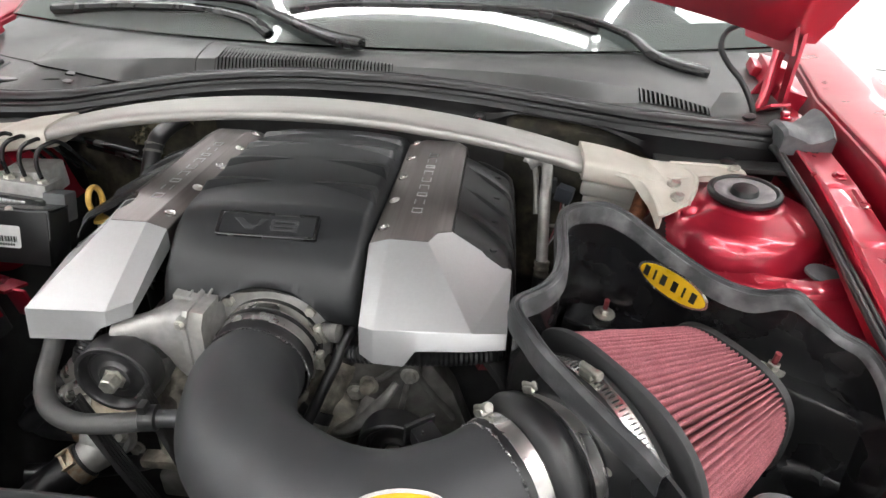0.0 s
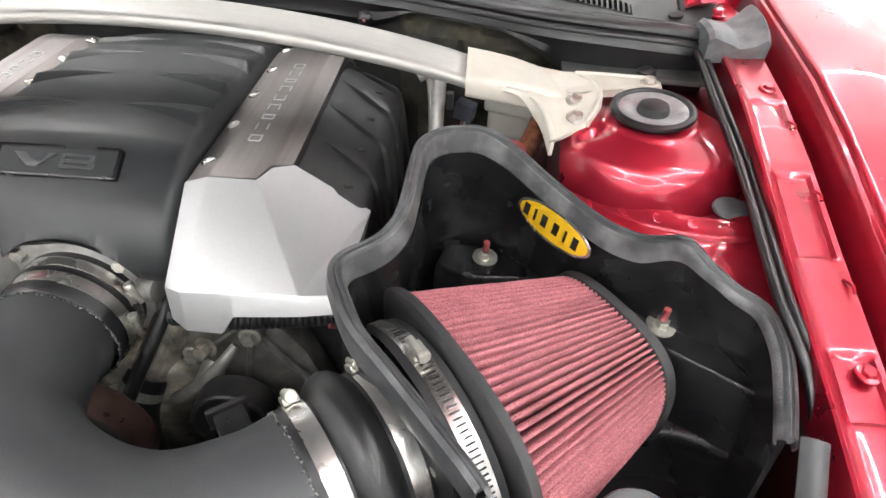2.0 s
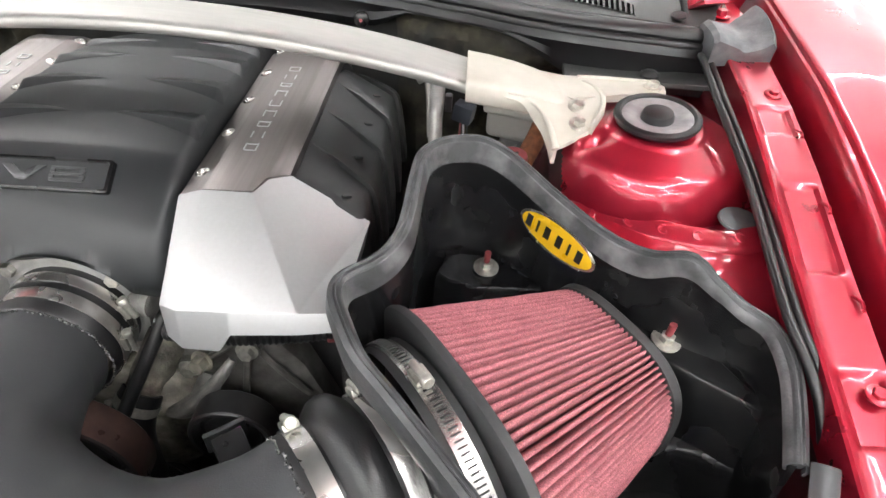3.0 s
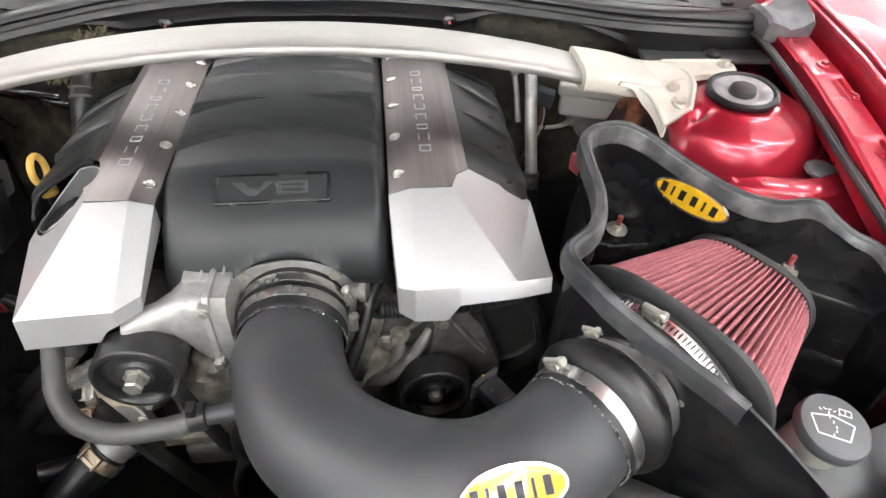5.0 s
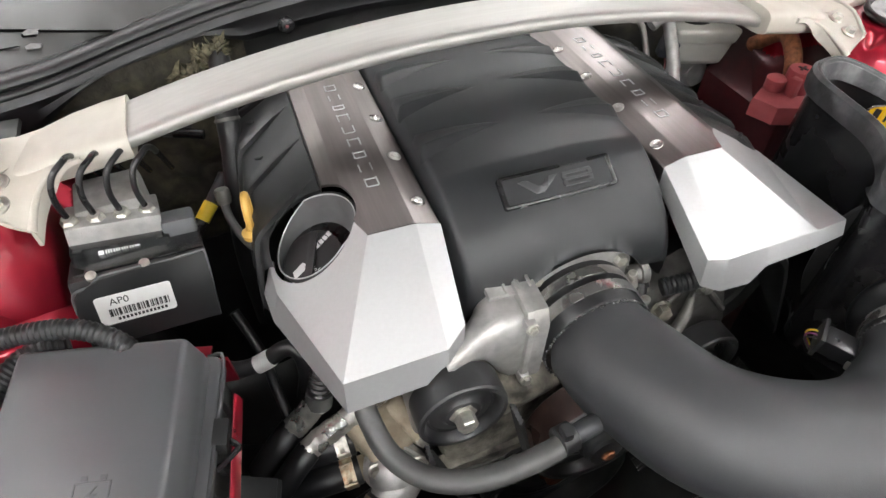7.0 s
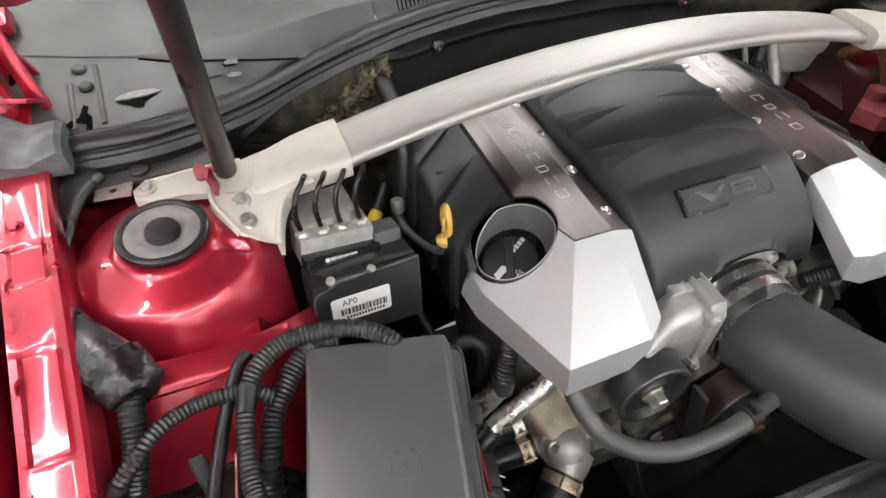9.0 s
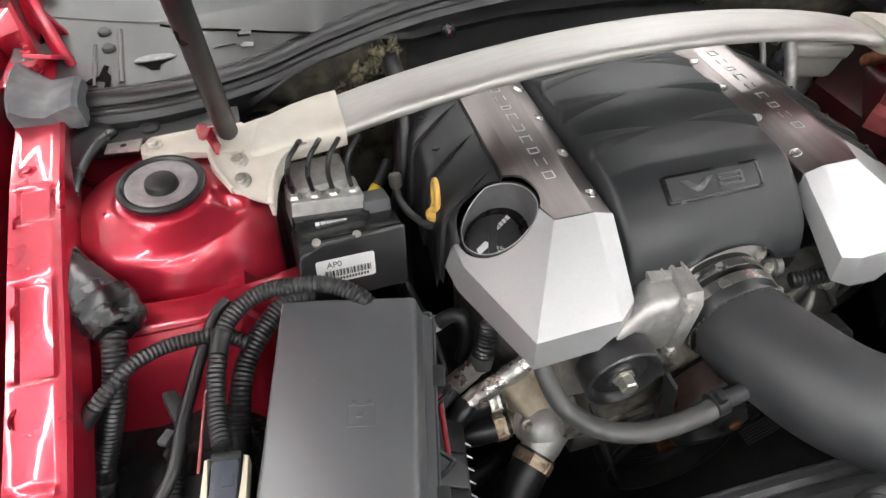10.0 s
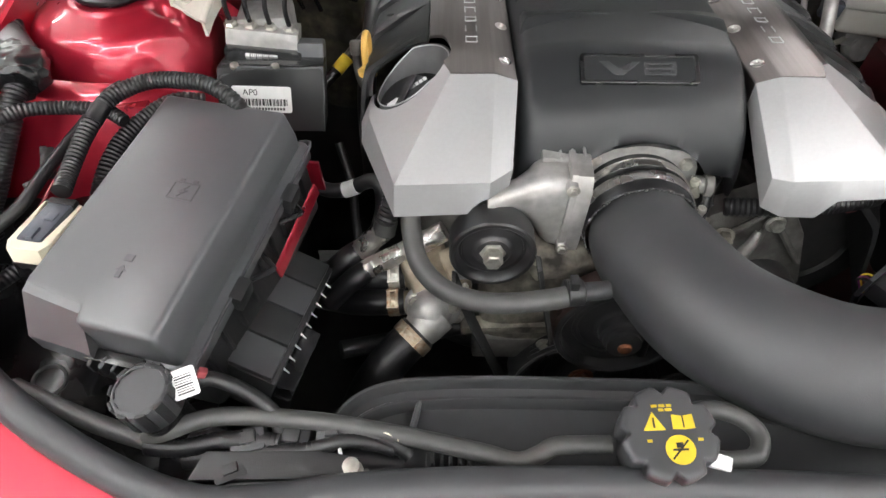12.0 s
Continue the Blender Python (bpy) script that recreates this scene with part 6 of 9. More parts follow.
    for p in (V(0.290, -0.092, 0.849), V(0.350, -0.168, 0.832)):
        bm = B(); lathe(bm, [(0.0072, 0.0), (0.0072, 0.001), (0.0062, 0.0035), (0.0035, 0.0048), (0.001, 0.005)], axis(p + out * 0.002, out), 20)
        part("button_bolt", bm, ZINC, th, "round zinc bolt")
    c = V(0.4385, 0.0515, 0.8685)
    nrm = V(-0.71, -0.69, 0.12).normalized()
    x = V(0.70, -0.72, -0.10)
    x = (x - x.dot(nrm) * nrm).normalized()
    m = Matrix((x, nrm.cross(x), nrm)).transposed().to_4x4()
    m.translation = c + nrm * 0.004
    badge("maker_plate", m, th, 0.0430, 0.0165)
    # bracket along the far front corner
    bm = B(); sweep(bm, [(0.585, -0.150, 0.862), (0.570, -0.200, 0.835), (0.545, -0.260, 0.80)], 0.004, 8, 5, sx=2.2)
    part("end_bracket", bm, GREYPLASTIC, th)


heat_shield()


def air_filter():
    c0, c1 = V(0.352, -0.113, 0.786), V(0.482, -0.024, 0.787)
    th = thing("air_filter", c0, "pleated red cotton gauze air filter with black rubber ends", "air filter")
    ax = (c1 - c0).normalized()
    side = V(ax.y, -ax.x, 0).normalized()
    up = V(0, 0, 1)

    def ring(t, extra=0.0, n=0, pleat=0.0):
        hw, hh = lerp(0.108, 0.072, t) + extra, lerp(0.098, 0.062, t) + extra
        c = c0.lerp(c1, t)
        out = []
        for i in range(n):
            a = 2 * math.pi * i / n
            ca, sa = math.cos(a), math.sin(a)
            e = 2 / 2.9
            k = 1 - pleat * (0.5 + 0.5 * math.cos(NP * a)) if pleat else 1
            out.append(c + side * (hw * k * math.copysign(abs(ca) ** e, ca)) + up * (hh * k * math.copysign(abs(sa) ** e, sa)))
        return out
    NP = 94
    bm = B()
    rows = []
    ts = [lerp(0.02, 0.985, k / 40) for k in range(41)]
    # pleats evenly spaced round the outline, each a sharp fold
    base = ring(0, 0, 2400)
    per = [0]
    for a, b in zip(base, base[1:] + base[:1]):
        per.append(per[-1] + (b - a).length)
    idx = []
    j = 0
    sub = 12
    for k in range(NP * sub):
        want = per[-1] * k / (NP * sub)
        while per[j + 1] < want:
            j += 1
        idx.append(j)
    for t in ts:
        full = ring(t, 0, 2400)
        cc = c0.lerp(c1, t)
        row = []
        for k, jj in enumerate(idx):
            u = abs(2 * (k % sub) / sub - 1)
            sink = 0.023 * math.exp(-(u / 0.26) ** 2) + 0.0026 * (1 - u) ** 1.6
            wob = 0.0006 * noise.noise(V(k * 0.13, t * 9, 1))
            out = (full[(jj + 5) % 2400] - full[jj - 5]).cross(ax).normalized()
            if out.dot(full[jj] - cc) < 0:
                out = -out
            row.append(full[jj] - out * (sink + wob))
        rows.append(row)
    skin(bm, rows, caps=False)
    part("pleats", bm, FILTER, th, smooth=70)
    # end cap
    bm = B()
    n = 96
    def off(t, e, h):
        return [p + ax * h for p in ring(t, e, n)]
    skin(bm, [off(1, 0.0, -0.004), off(1, 0.0025, -0.0035), off(1, 0.003, 0.004), off(1, 0.0015, 0.0058), off(1, -0.006, 0.006), off(1, -0.010, 0.004)])
    part("end_cap", bm, FILTERRUBBER, th, "black rubber end cap")
    bm = B()
    skin(bm, [off(0, 0.0, 0.006), off(0, 0.0032, 0.005), off(0, 0.0042, 0.002), off(0, 0.0036, -0.002), off(0, 0.0012, -0.0035), off(0, -0.012, -0.004), off(0, -0.045, -0.004)])
    part("base_flange", bm, FILTERRUBBER, th, "wide black rubber base flange")
    bm = B(); lathe(bm, [(0.0835, -0.032), (0.0835, -0.006)], axis(c0 + V(0, 0, 0.009), ax) @ Matrix.Diagonal((1.16, 1, 1, 1)), 56, caps=False)
    part("neck", bm, FILTERRUBBER, th)
    hose_clamp(th, c0 - ax * 0.0190 + V(0, 0, 0.009), ax, 0.0840, 0.0135, (-0.05, 0.10, 0.99), slots=True, wide=1.16)


air_filter()

# ---- engine front: block, pulleys, belt, pump, hoses ----
def engine_block():
    th = thing("engine_block", (0, 0.12, 0.5), "dirty tan cast engine front behind the pulleys", "engine")
    bm = B(); lump(bm, pose(0, 0.16, 0.60), 0.44, 0.30, 0.34, 0.01, 14)
    part("block", bm, DARKCAST, th)
    bm = B(); lump(bm, pose(0, 0.25, 0.80), 0.46, 0.34, 0.12, 0.004, 12, 3)
    part("manifold", bm, GLOSSBLACK, th)
    bm = B(); lump(bm, pose(-0.015, 0.000, 0.655, 0, 0, 4), 0.25, 0.07, 0.17, 0.01, 14, 5)
    part("pump_housing", bm, DIRTY, th)
    bm = B(); lump(bm, pose(-0.055, -0.022, 0.738, 15, 4, 10), 0.085, 0.06, 0.040, 0.008, 12, 9)
    part("boss", bm, DIRTY, th)
    bm = B(); lump(bm, pose(-0.02, 0.005, 0.735, 0, 0, 0), 0.12, 0.07, 0.05, 0.006, 12, 11)
    part("boss", bm, DIRTY, th)
    bm = B(); lump(bm, pose(-0.135, -0.005, 0.735, 0, 20, 0), 0.05, 0.06, 0.10, 0.006, 10, 13)
    part("boss", bm, CAST, th)
    bm = B(); box(bm, pose(-0.06, -0.035, 0.622, 0, -3, 0), 0.20, 0.02, 0.014, 0.004)
    part("rib", bm, DIRTY, th)
    bm = B(); box(bm, pose(-0.075, -0.03, 0.575), 0.14, 0.02, 0.04, 0.006)
    part("rib", bm, DARKCAST, th)
    for x, y, z in ((-0.165, -0.032, 0.632), (-0.06, -0.045, 0.595), (0.03, -0.03, 0.70), (-0.095, -0.03, 0.688), (-0.02, -0.045, 0.755)):
        bm = B(); hexagon(bm, axis((x, y, z), (0, -1, 0.1)), 0.0065, 0.008, 0.009)
        part("bolt", bm, ZINC, th)


engine_block()


def pulley(name, c, r, w, label, hub=0.018, bolt=0.0095, bolt_h=0.014, tilt=0.0, grooves=False, hubmat=ZINC, dish=0.010, rimmat=None):
    th = thing(name, c, label, "pulley")
    d = V(tilt, -1, 0.03)
    m = axis(c, d)
    prof = [(r * 0.6, -w), (r - 0.002, -w), (r, -w + 0.002)]
    if grooves:
        n = 6
        for k in range(n):
            a = -w + 0.004 + (w - 0.008) * k / n
            b = -w + 0.004 + (w - 0.008) * (k + 0.5) / n
            prof += [(r, a), (r - 0.003, b)]
    prof += [(r, -0.002), (r - 0.0015, 0.0), (r - 0.005, 0.0), (r - 0.007, -0.002), (r - 0.009, -dish), (hub + 0.012, -dish), (hub + 0.009, -dish + 0.002), (hub + 0.003, -dish + 0.002), (hub, -dish + 0.004), (hub * 0.9, -dish + 0.006), (0.002, -dish + 0.006)]
    bm = B(); lathe(bm, prof, m, 56)
    part("wheel", bm, rimmat or PULLEY, th, smooth=35)
    for q in (0.50, 0.62, 0.70):
        if r * q > hub + 0.004:
            bm = B(); lathe(bm, [(r * q - 0.0010, -dish), (r * q - 0.0007, -dish + 0.0011), (r * q + 0.0007, -dish + 0.0011), (r * q + 0.0010, -dish)], m, 48, caps=False)
            part("pressed_ring", bm, rimmat or PULLEY, th, smooth=35)
    bm = B(); lathe(bm, [(bolt * 1.35, 0), (bolt * 1.35, 0.002), (bolt, 0.003), (bolt, bolt_h), (bolt * 0.85, bolt_h + 0.0015), (0.0008, bolt_h + 0.0015)], m @ pose(0, 0, -dish + 0.005), 6 if hubmat is ZINC else 24)
    part("bolt", bm, hubmat, th, "zinc bolt" if hubmat is ZINC else "rusty hub")
    return th


pulley("idler_pulley", V(-0.1345, -0.073, 0.7795), 0.0415, 0.030, "black idler pulley with a big zinc bolt")
pulley("belt_tensioner_pulley", V(0.153, -0.060, 0.697), 0.040, 0.028, "black tensioner pulley deep in the bay", 0.014, 0.0075, 0.008)
wp = pulley("water_pump_pulley", V(0.006, -0.092, 0.680), 0.070, 0.036, "brown-worn dished water pump pulley with a rusty hub", 0.026, 0.006, 0.004, 0.0, False, RUST, 0.014)
bm = B(); lathe(bm, [(0.024, 0.0), (0.024, 0.010), (0.021, 0.012), (0.021, 0.016), (0.018, 0.018), (0.018, 0.022), (0.012, 0.024)], axis((0.006, -0.084, 0.680), (0, -1, 0.03)), 32)
part("hub_steps", bm, PULLEY, wp)
bm = B(); lathe(bm, [(0.0703, -0.034), (0.0706, -0.030), (0.0706, -0.004), (0.0703, -0.002)], axis((0.006, -0.092, 0.680), (0, -1, 0.03)), 56, caps=False)
part("worn_rim", bm, PULLEYBROWN, wp, "brown worn rim")
bm = B(); lathe(bm, [(0.0075, 0.0), (0.0075, 0.003), (0.006, 0.0045), (0.001, 0.005)], axis((0.006, -0.107, 0.6805), (0, -1, 0.03)), 24)
part("rusty_cap", bm, RUST, wp, "rusty hub cap")
pulley("crank_pulley", V(-0.004, -0.068, 0.528), 0.092, 0.044, "large grooved black crank pulley", 0.03, 0.012, 0.012, 0.0, True, RUST, 0.026)


def belt():
    th = thing("drive_belt", (0, -0.08, 0.66), "thin black ribbed drive belt round the pulleys", "belt")
    for pts in ([(-0.094, -0.088, 0.785), (-0.082, -0.088, 0.73), (-0.068, -0.088, 0.67)], [(-0.172, -0.088, 0.762), (-0.150, -0.088, 0.69), (-0.120, -0.088, 0.605), (-0.096, -0.088, 0.545)], [(0.192, -0.075, 0.695), (0.15, -0.085, 0.62), (0.075, -0.09, 0.575)]):
        bm = B()
        rows = []
        for p in spline(pts, 8):
            rows.append([p + V(0, lerp(-0.010, 0.012, q / 12), 0) + V(-0.0016 * (q % 2), 0, 0) for q in range(13)])
        sheet(bm, rows, 0.003)
        part("run", bm, DARK, th)


belt()


def spring_clamp(parent, c, d, r, up, mat):
    """A flat sprung ring with a pair of tabs."""
    m = axis(c, d)
    bm = B(); lathe(bm, [(r + 0.0002, -0.0065), (r + 0.0014, -0.0065), (r + 0.0014, 0.0065), (r + 0.0002, 0.0065)], m, 30, caps=False)
    part("clamp", bm, mat, parent, "sprung steel clamp")
    dn = Vector(d).normalized()
    u = Vector(up)
    u = (u - u.dot(dn) * dn).normalized()
    t = dn.cross(u)
    for k in (-0.0045, 0.0045):
        bm = B(); box(bm, axis(Vector(c) + u * (r + 0.0035) + dn * k, u, t), 0.0042, 0.020, 0.0014, 0.0005)
        part("clamp_bar", bm, mat, parent)
    for k in (-0.010, 0.010):
        bm = B(); box(bm, axis(Vector(c) + u * (r + 0.005) + t * k, u, t), 0.0135, 0.0016, 0.007, 0.0005)
        part("clamp_ear", bm, mat, parent)


RUSTCLAMP = material("rust_spotted_zinc", (0.42, 0.36, 0.27), 0.45, 0.7, 0.2, 200, dirt=(0.28, 0.12, 0.05), dirt_amount=0.5, dirt_scale=160)
TAN = material("stained_tan_casting", (0.40, 0.345, 0.26), 0.6, 0.35, 0.2, 60, bump=0.4, bump_scale=500, dirt=(0.17, 0.13, 0.085), dirt_amount=0.4, dirt_scale=45)


def thermostat():
    th = thing("thermostat_housing", (-0.2, -0.02, 0.65), "stained tan cast thermostat housing with a bright domed elbow", "thermostat housing")
    bm = B(); box(bm, pose(-0.196, 0.000, 0.664, 22, -8, 24), 0.056, 0.060, 0.052, 0.010, 3)
    part("housing", bm, TAN, th)
    bm = B(); box(bm, pose(-0.190, 0.012, 0.684, 22, -8, 24), 0.030, 0.036, 0.022, 0.006, 3)
    part("raised_boss", bm, TAN, th)
    bm = B(); box(bm, pose(-0.168, -0.004, 0.680, 10, -12, 24), 0.022, 0.05, 0.030, 0.006, 3)
    part("side_lug", bm, TAN, th)
    fl = axis((-0.194, -0.034, 0.652), (-0.18, -0.80, 0.42))
    bm = B(); prism(bm, [(0.031 * math.cos(a) * (1 + 0.10 * abs(math.cos(1.5 * a)) ** 4), 0.028 * math.sin(a)) for a in [2 * math.pi * k / 40 for k in range(40)]], fl @ pose(0, 0, -0.006), 0.011, 0.0018)
    part("flange", bm, CAST, th)
    # domed elbow that turns to the hose
    dn = V(-0.70, -0.60, -0.38).normalized()
    bm = B()
    lathe(bm, [(0.0255, 0.002), (0.0260, 0.008), (0.0245, 0.017), (0.0205, 0.025), (0.0140, 0.031), (0.0070, 0.0335), (0.0008, 0.0342)], fl, 36)
    part("elbow_dome", bm, CAST, th, "bright cast elbow")
    c = V(-0.194, -0.050, 0.649)
    bm = B(); lathe(bm, [(0.0235, -0.010), (0.0225, 0.010), (0.0200, 0.024), (0.0195, 0.036)], axis(c, dn), 32)
    part("elbow_outlet", bm, CAST, th)
    bm = B(); lathe(bm, [(0.004, 0), (0.004, 0.003), (0.003, 0.0042), (0.0005, 0.0045)], axis((-0.198, -0.0565, 0.6605), (-0.15, -0.75, 0.6)), 14)
    part("rivet", bm, CAST, th)
    for x, y, z in ((-0.213, -0.040, 0.670), (-0.170, -0.044, 0.664), (-0.160, -0.030, 0.680)):
        bm = B(); hexagon(bm, axis((x, y, z), (0.0, -0.80, 0.45)), 0.006, 0.008, 0.008)
        part("bolt", bm, ZINC, th)
    for y, z in ((-0.018, 0.640), (0.008, 0.655)):
        bm = B(); lathe(bm, [(0.013, -0.03), (0.013, 0.012), (0.0145, 0.013), (0.0145, 0.016)], axis((-0.222, y, z), (-1, -0.02, -0.1)), 22)
        part("spout", bm, TAN, th)
    hs = thing("radiator_hose", (-0.23, -0.1, 0.6), "thick black radiator hose with a rusty sprung clamp", "hose")
    bm = B(); sweep(bm, [c + dn * 0.020, c + dn * 0.034, c + dn * 0.050, (-0.252, -0.102, 0.612), (-0.272, -0.118, 0.575), (-0.284, -0.128, 0.52), (-0.288, -0.13, 0.44), (-0.288, -0.13, 0.34)], 0.0225, 22, 7)
    part("hose", bm, RUBBER, hs)
    spring_clamp(hs, c + dn * 0.030, dn, 0.0225, (-0.05, -0.55, 0.84), RUSTCLAMP)
    for k, (y, z) in enumerate(((-0.018, 0.640), (0.008, 0.655))):
        h2 = thing("heater_hose", (-0.28, y, z), "black heater hose with a sprung steel clamp", "hose", "heater hoses")
        bm = B(); sweep(bm, [(-0.226, y, z), (-0.250, y, z - 0.002), (-0.285, y + 0.006, z - 0.010), (-0.325, y + 0.028, z - 0.030), (-0.38, y + 0.07, z - 0.07)], 0.0155, 18, 6)
        part("hose", bm, RUBBER, h2)
        spring_clamp(h2, V(-0.238, y, z - 0.001), (-1, 0, -0.08), 0.0155, (0, -0.5, 0.86), RUSTCLAMP if k == 0 else ZINC)
    # dark hoses and cables deeper down
    for pts, r in (([(-0.30, -0.06, 0.60), (-0.22, -0.03, 0.585), (-0.15, -0.02, 0.60)], 0.011), ([(-0.31, 0.14, 0.75), (-0.295, 0.11, 0.71), (-0.288, 0.07, 0.69), (-0.28, 0.03, 0.66)], 0.0055)):
        w = thing("lower_hose", pts[1], "black rubber hose low in the engine bay", "hose", "lower hoses")
        bm = B(); sweep(bm, pts, r, 14, 7)
        part("hose", bm, RUBBER, w)


thermostat()


def foil_hoses():
    for pts, r in (([(-0.274, 0.002, 0.668), (-0.264, 0.006, 0.674), (-0.235, 0.010, 0.690), (-0.206, 0.013, 0.707), (-0.18, 0.018, 0.722)], 0.0118), ([(-0.284, 0.030, 0.672), (-0.274, 0.030, 0.682), (-0.261, 0.030, 0.698), (-0.249, 0.029, 0.712)], 0.0128)):
        th = thing("foil_wrapped_pipe", pts[1], "pipe wrapped in crinkled silver foil", "pipe", "foil pipes")
        path = evenly(spline(pts, 8), 0.003)
        bm = B()
        rings = []
        for k, m in enumerate(frames(path)):
            rings.append([m @ V((r + 0.0020 * noise.noise(V(k * 0.6, i * 0.9, r * 100))) * math.cos(a), (r + 0.0020 * noise.noise(V(k * 0.6, i * 0.9, 7))) * math.sin(a), 0) for i, a in enumerate(2 * math.pi * i / 18 for i in range(18))])
        skin(bm, rings)
        part("wrap", bm, FOIL, th)
        bm = B(); sweep(bm, [Vector(pts[0]) + V(0.003, 0.002, 0.001), Vector(pts[0]) + V(-0.012, -0.008, -0.004), Vector(pts[0]) + V(-0.04, -0.02, -0.03)], r * 1.12, 14, 5)
        part("taped_end", bm, RUBBER, th, "black tape")
    th = thing("corrugated_pipe", (-0.24, 0.05, 0.73), "black corrugated loom tube rising beside the cover", "loom")
    bm = B(); sweep(bm, [(-0.250, 0.029, 0.711), (-0.244, 0.035, 0.730), (-0.237, 0.044, 0.752), (-0.228, 0.06, 0.80)], 0.0105, 16, 6, ridge=0.0016, pitch=0.005)
    part("tube", bm, RUBBER, th)
    bm = B(); lathe(bm, [(0.0135, -0.008), (0.0135, 0.008)], axis((-0.248, 0.030, 0.716), (0.25, 0.25, 1)), 20)
    part("collar", bm, HOSE, th)


foil_hoses()


DARKSHELL = material("dark_dusty_housing", (0.030, 0.030, 0.031), 0.45, 0.2, 0.3, 40, bump=0.3, bump_scale=400, dirt=(0.065, 0.062, 0.056), dirt_amount=0.35, dirt_scale=22)


def front_bracket():
    th = thing("accessory_bracket", (0.16, 0.01, 0.71), "dark ribbed cast bracket with bolts", "bracket")
    bm = B()
    poly = [(0.082, 0.735), (0.100, 0.765), (0.150, 0.790), (0.178, 0.785), (0.212, 0.735), (0.238, 0.66), (0.235, 0.60), (0.10, 0.60), (0.088, 0.68)]
    prism(bm, poly, pose(0, 0.028, 0, 90, 0, 0), 0.026, 0.005)
    part("plate", bm, DARKCAST, th)
    for a, b in (((0.164, 0.764), (0.150, 0.690)), ((0.168, 0.762), (0.215, 0.700)), ((0.156, 0.770), (0.102, 0.728))):
        bm = B(); sweep(bm, [(a[0], 0.0, a[1]), ((a[0] + b[0]) / 2, -0.004, (a[1] + b[1]) / 2), (b[0], -0.004, b[1])], 0.0036, 8, 5)
        part("rib", bm, DARKCAST, th)
    for x, y, z in ((0.102, -0.002, 0.728), (0.1645, -0.006, 0.763)):
        bm = B(); lathe(bm, [(0.012, -0.012), (0.012, 0.002), (0.010, 0.003)], axis((x, y, z), (0, -1, 0.05)), 18)
        part("boss", bm, DARKCAST, th)
        bm = B(); hexagon(bm, axis((x, y - 0.002, z), (0, -1, 0.1)), 0.0075, 0.008, 0.0105)
        part("bolt", bm, ZINC, th)
    bm = B(); lathe(bm, [(0.092, -0.02), (0.092, 0.004), (0.088, 0.008), (0.060, 0.010), (0.056, 0.006), (0.001, 0.006)], axis((0.238, 0.045, 0.690), (0, -1, 0.08)), 48)
    part("round_housing", bm, DARKSHELL, th, "dark round housing")
    for x, y, z, r in ((0.118, -0.006, 0.742, 0.0085), (0.106, 0.002, 0.700, 0.0065)):
        bm = B(); hexagon(bm, axis((x, y, z), (-0.2, -1, 0.2)), r, 0.012, r * 1.35)
        part("stud_nut", bm, DIRTY, th)
    bm = B(); sweep(bm, [(0.150, -0.010, 0.752), (0.138, -0.022, 0.738), (0.118, -0.030, 0.716), (0.098, -0.034, 0.700), (0.085, -0.030, 0.690)], 0.0060, 14, 6, taper=lambda t: 0.7 + 0.5 * math.sin(math.pi * t))
    part("curved_web", bm, DARKCAST, th)
    bm = B(); sweep(bm, [(0.120, 0.0, 0.715), (0.112, -0.018, 0.700), (0.095, -0.022, 0.690), (0.078, -0.015, 0.68)], 0.012, 12, 5)
    part("arm", bm, DARKCAST, th)
    st = thing("outlet_pipe", (0.07, -0.01, 0.72), "stained metal coolant outlet with a black hose", "pipe")
    bm = B(); sweep(bm, [(0.085, 0.012, 0.760), (0.074, -0.004, 0.738), (0.060, -0.022, 0.712)], 0.019, 22, 6)
    part("outlet", bm, DIRTY, st)
    bm = B(); sweep(bm, [(0.062, -0.020, 0.716), (0.052, -0.034, 0.695), (0.046, -0.046, 0.66), (0.045, -0.05, 0.60)], 0.0205, 22, 6)
    part("hose", bm, RUBBER, st)
    bm = B(); lathe(bm, [(0.0215, -0.005), (0.0215, 0.005)], axis((0.055, -0.029, 0.702), (-0.4, -0.55, -0.75)), 26, caps=False)
    part("clamp", bm, ZINC, st)
    hs = thing("vacuum_hose", (0.07, -0.03, 0.76), "thin black vacuum hose with a clip", "hose")
    bm = B(); sweep(bm, [(0.098, 0.022, 0.800), (0.090, 0.010, 0.792), (0.082, -0.008, 0.772), (0.066, -0.036, 0.738), (0.050, -0.062, 0.702), (0.040, -0.074, 0.676), (0.040, -0.08, 0.63)], 0.0066, 14, 6)
    part("hose", bm, RUBBER, hs)
    bm = B(); box(bm, pose(0.088, 0.004, 0.785, 30, 20, 0), 0.015, 0.012, 0.009, 0.002)
    part("clip", bm, HOSE, hs)
    bm = B(); sweep(bm, [(0.040, -0.060, 0.690), (0.052, -0.072, 0.672), (0.068, -0.082, 0.658), (0.090, -0.088, 0.650)], 0.0055, 12, 6, ridge=0.0010, pitch=0.004)
    part("corrugated_branch", bm, RUBBER, hs)
    lm = thing("engine_loom", (0.2, -0.02, 0.79), "black corrugated wiring loom under the cover's lip", "loom")
    bm = B(); sweep(bm, [(0.10, -0.012, 0.790), (0.15, -0.022, 0.800), (0.20, -0.020, 0.803), (0.25, -0.005, 0.80), (0.275, 0.03, 0.79)], 0.0085, 14, 6, ridge=0.0014, pitch=0.005)
    part("loom", bm, RUBBER, lm)
    bm = B(); box(bm, pose(0.245, 0.01, 0.775, 10, 20, 30), 0.02, 0.014, 0.012, 0.002)
    part("plug", bm, REDBOX, lm)


front_bracket()


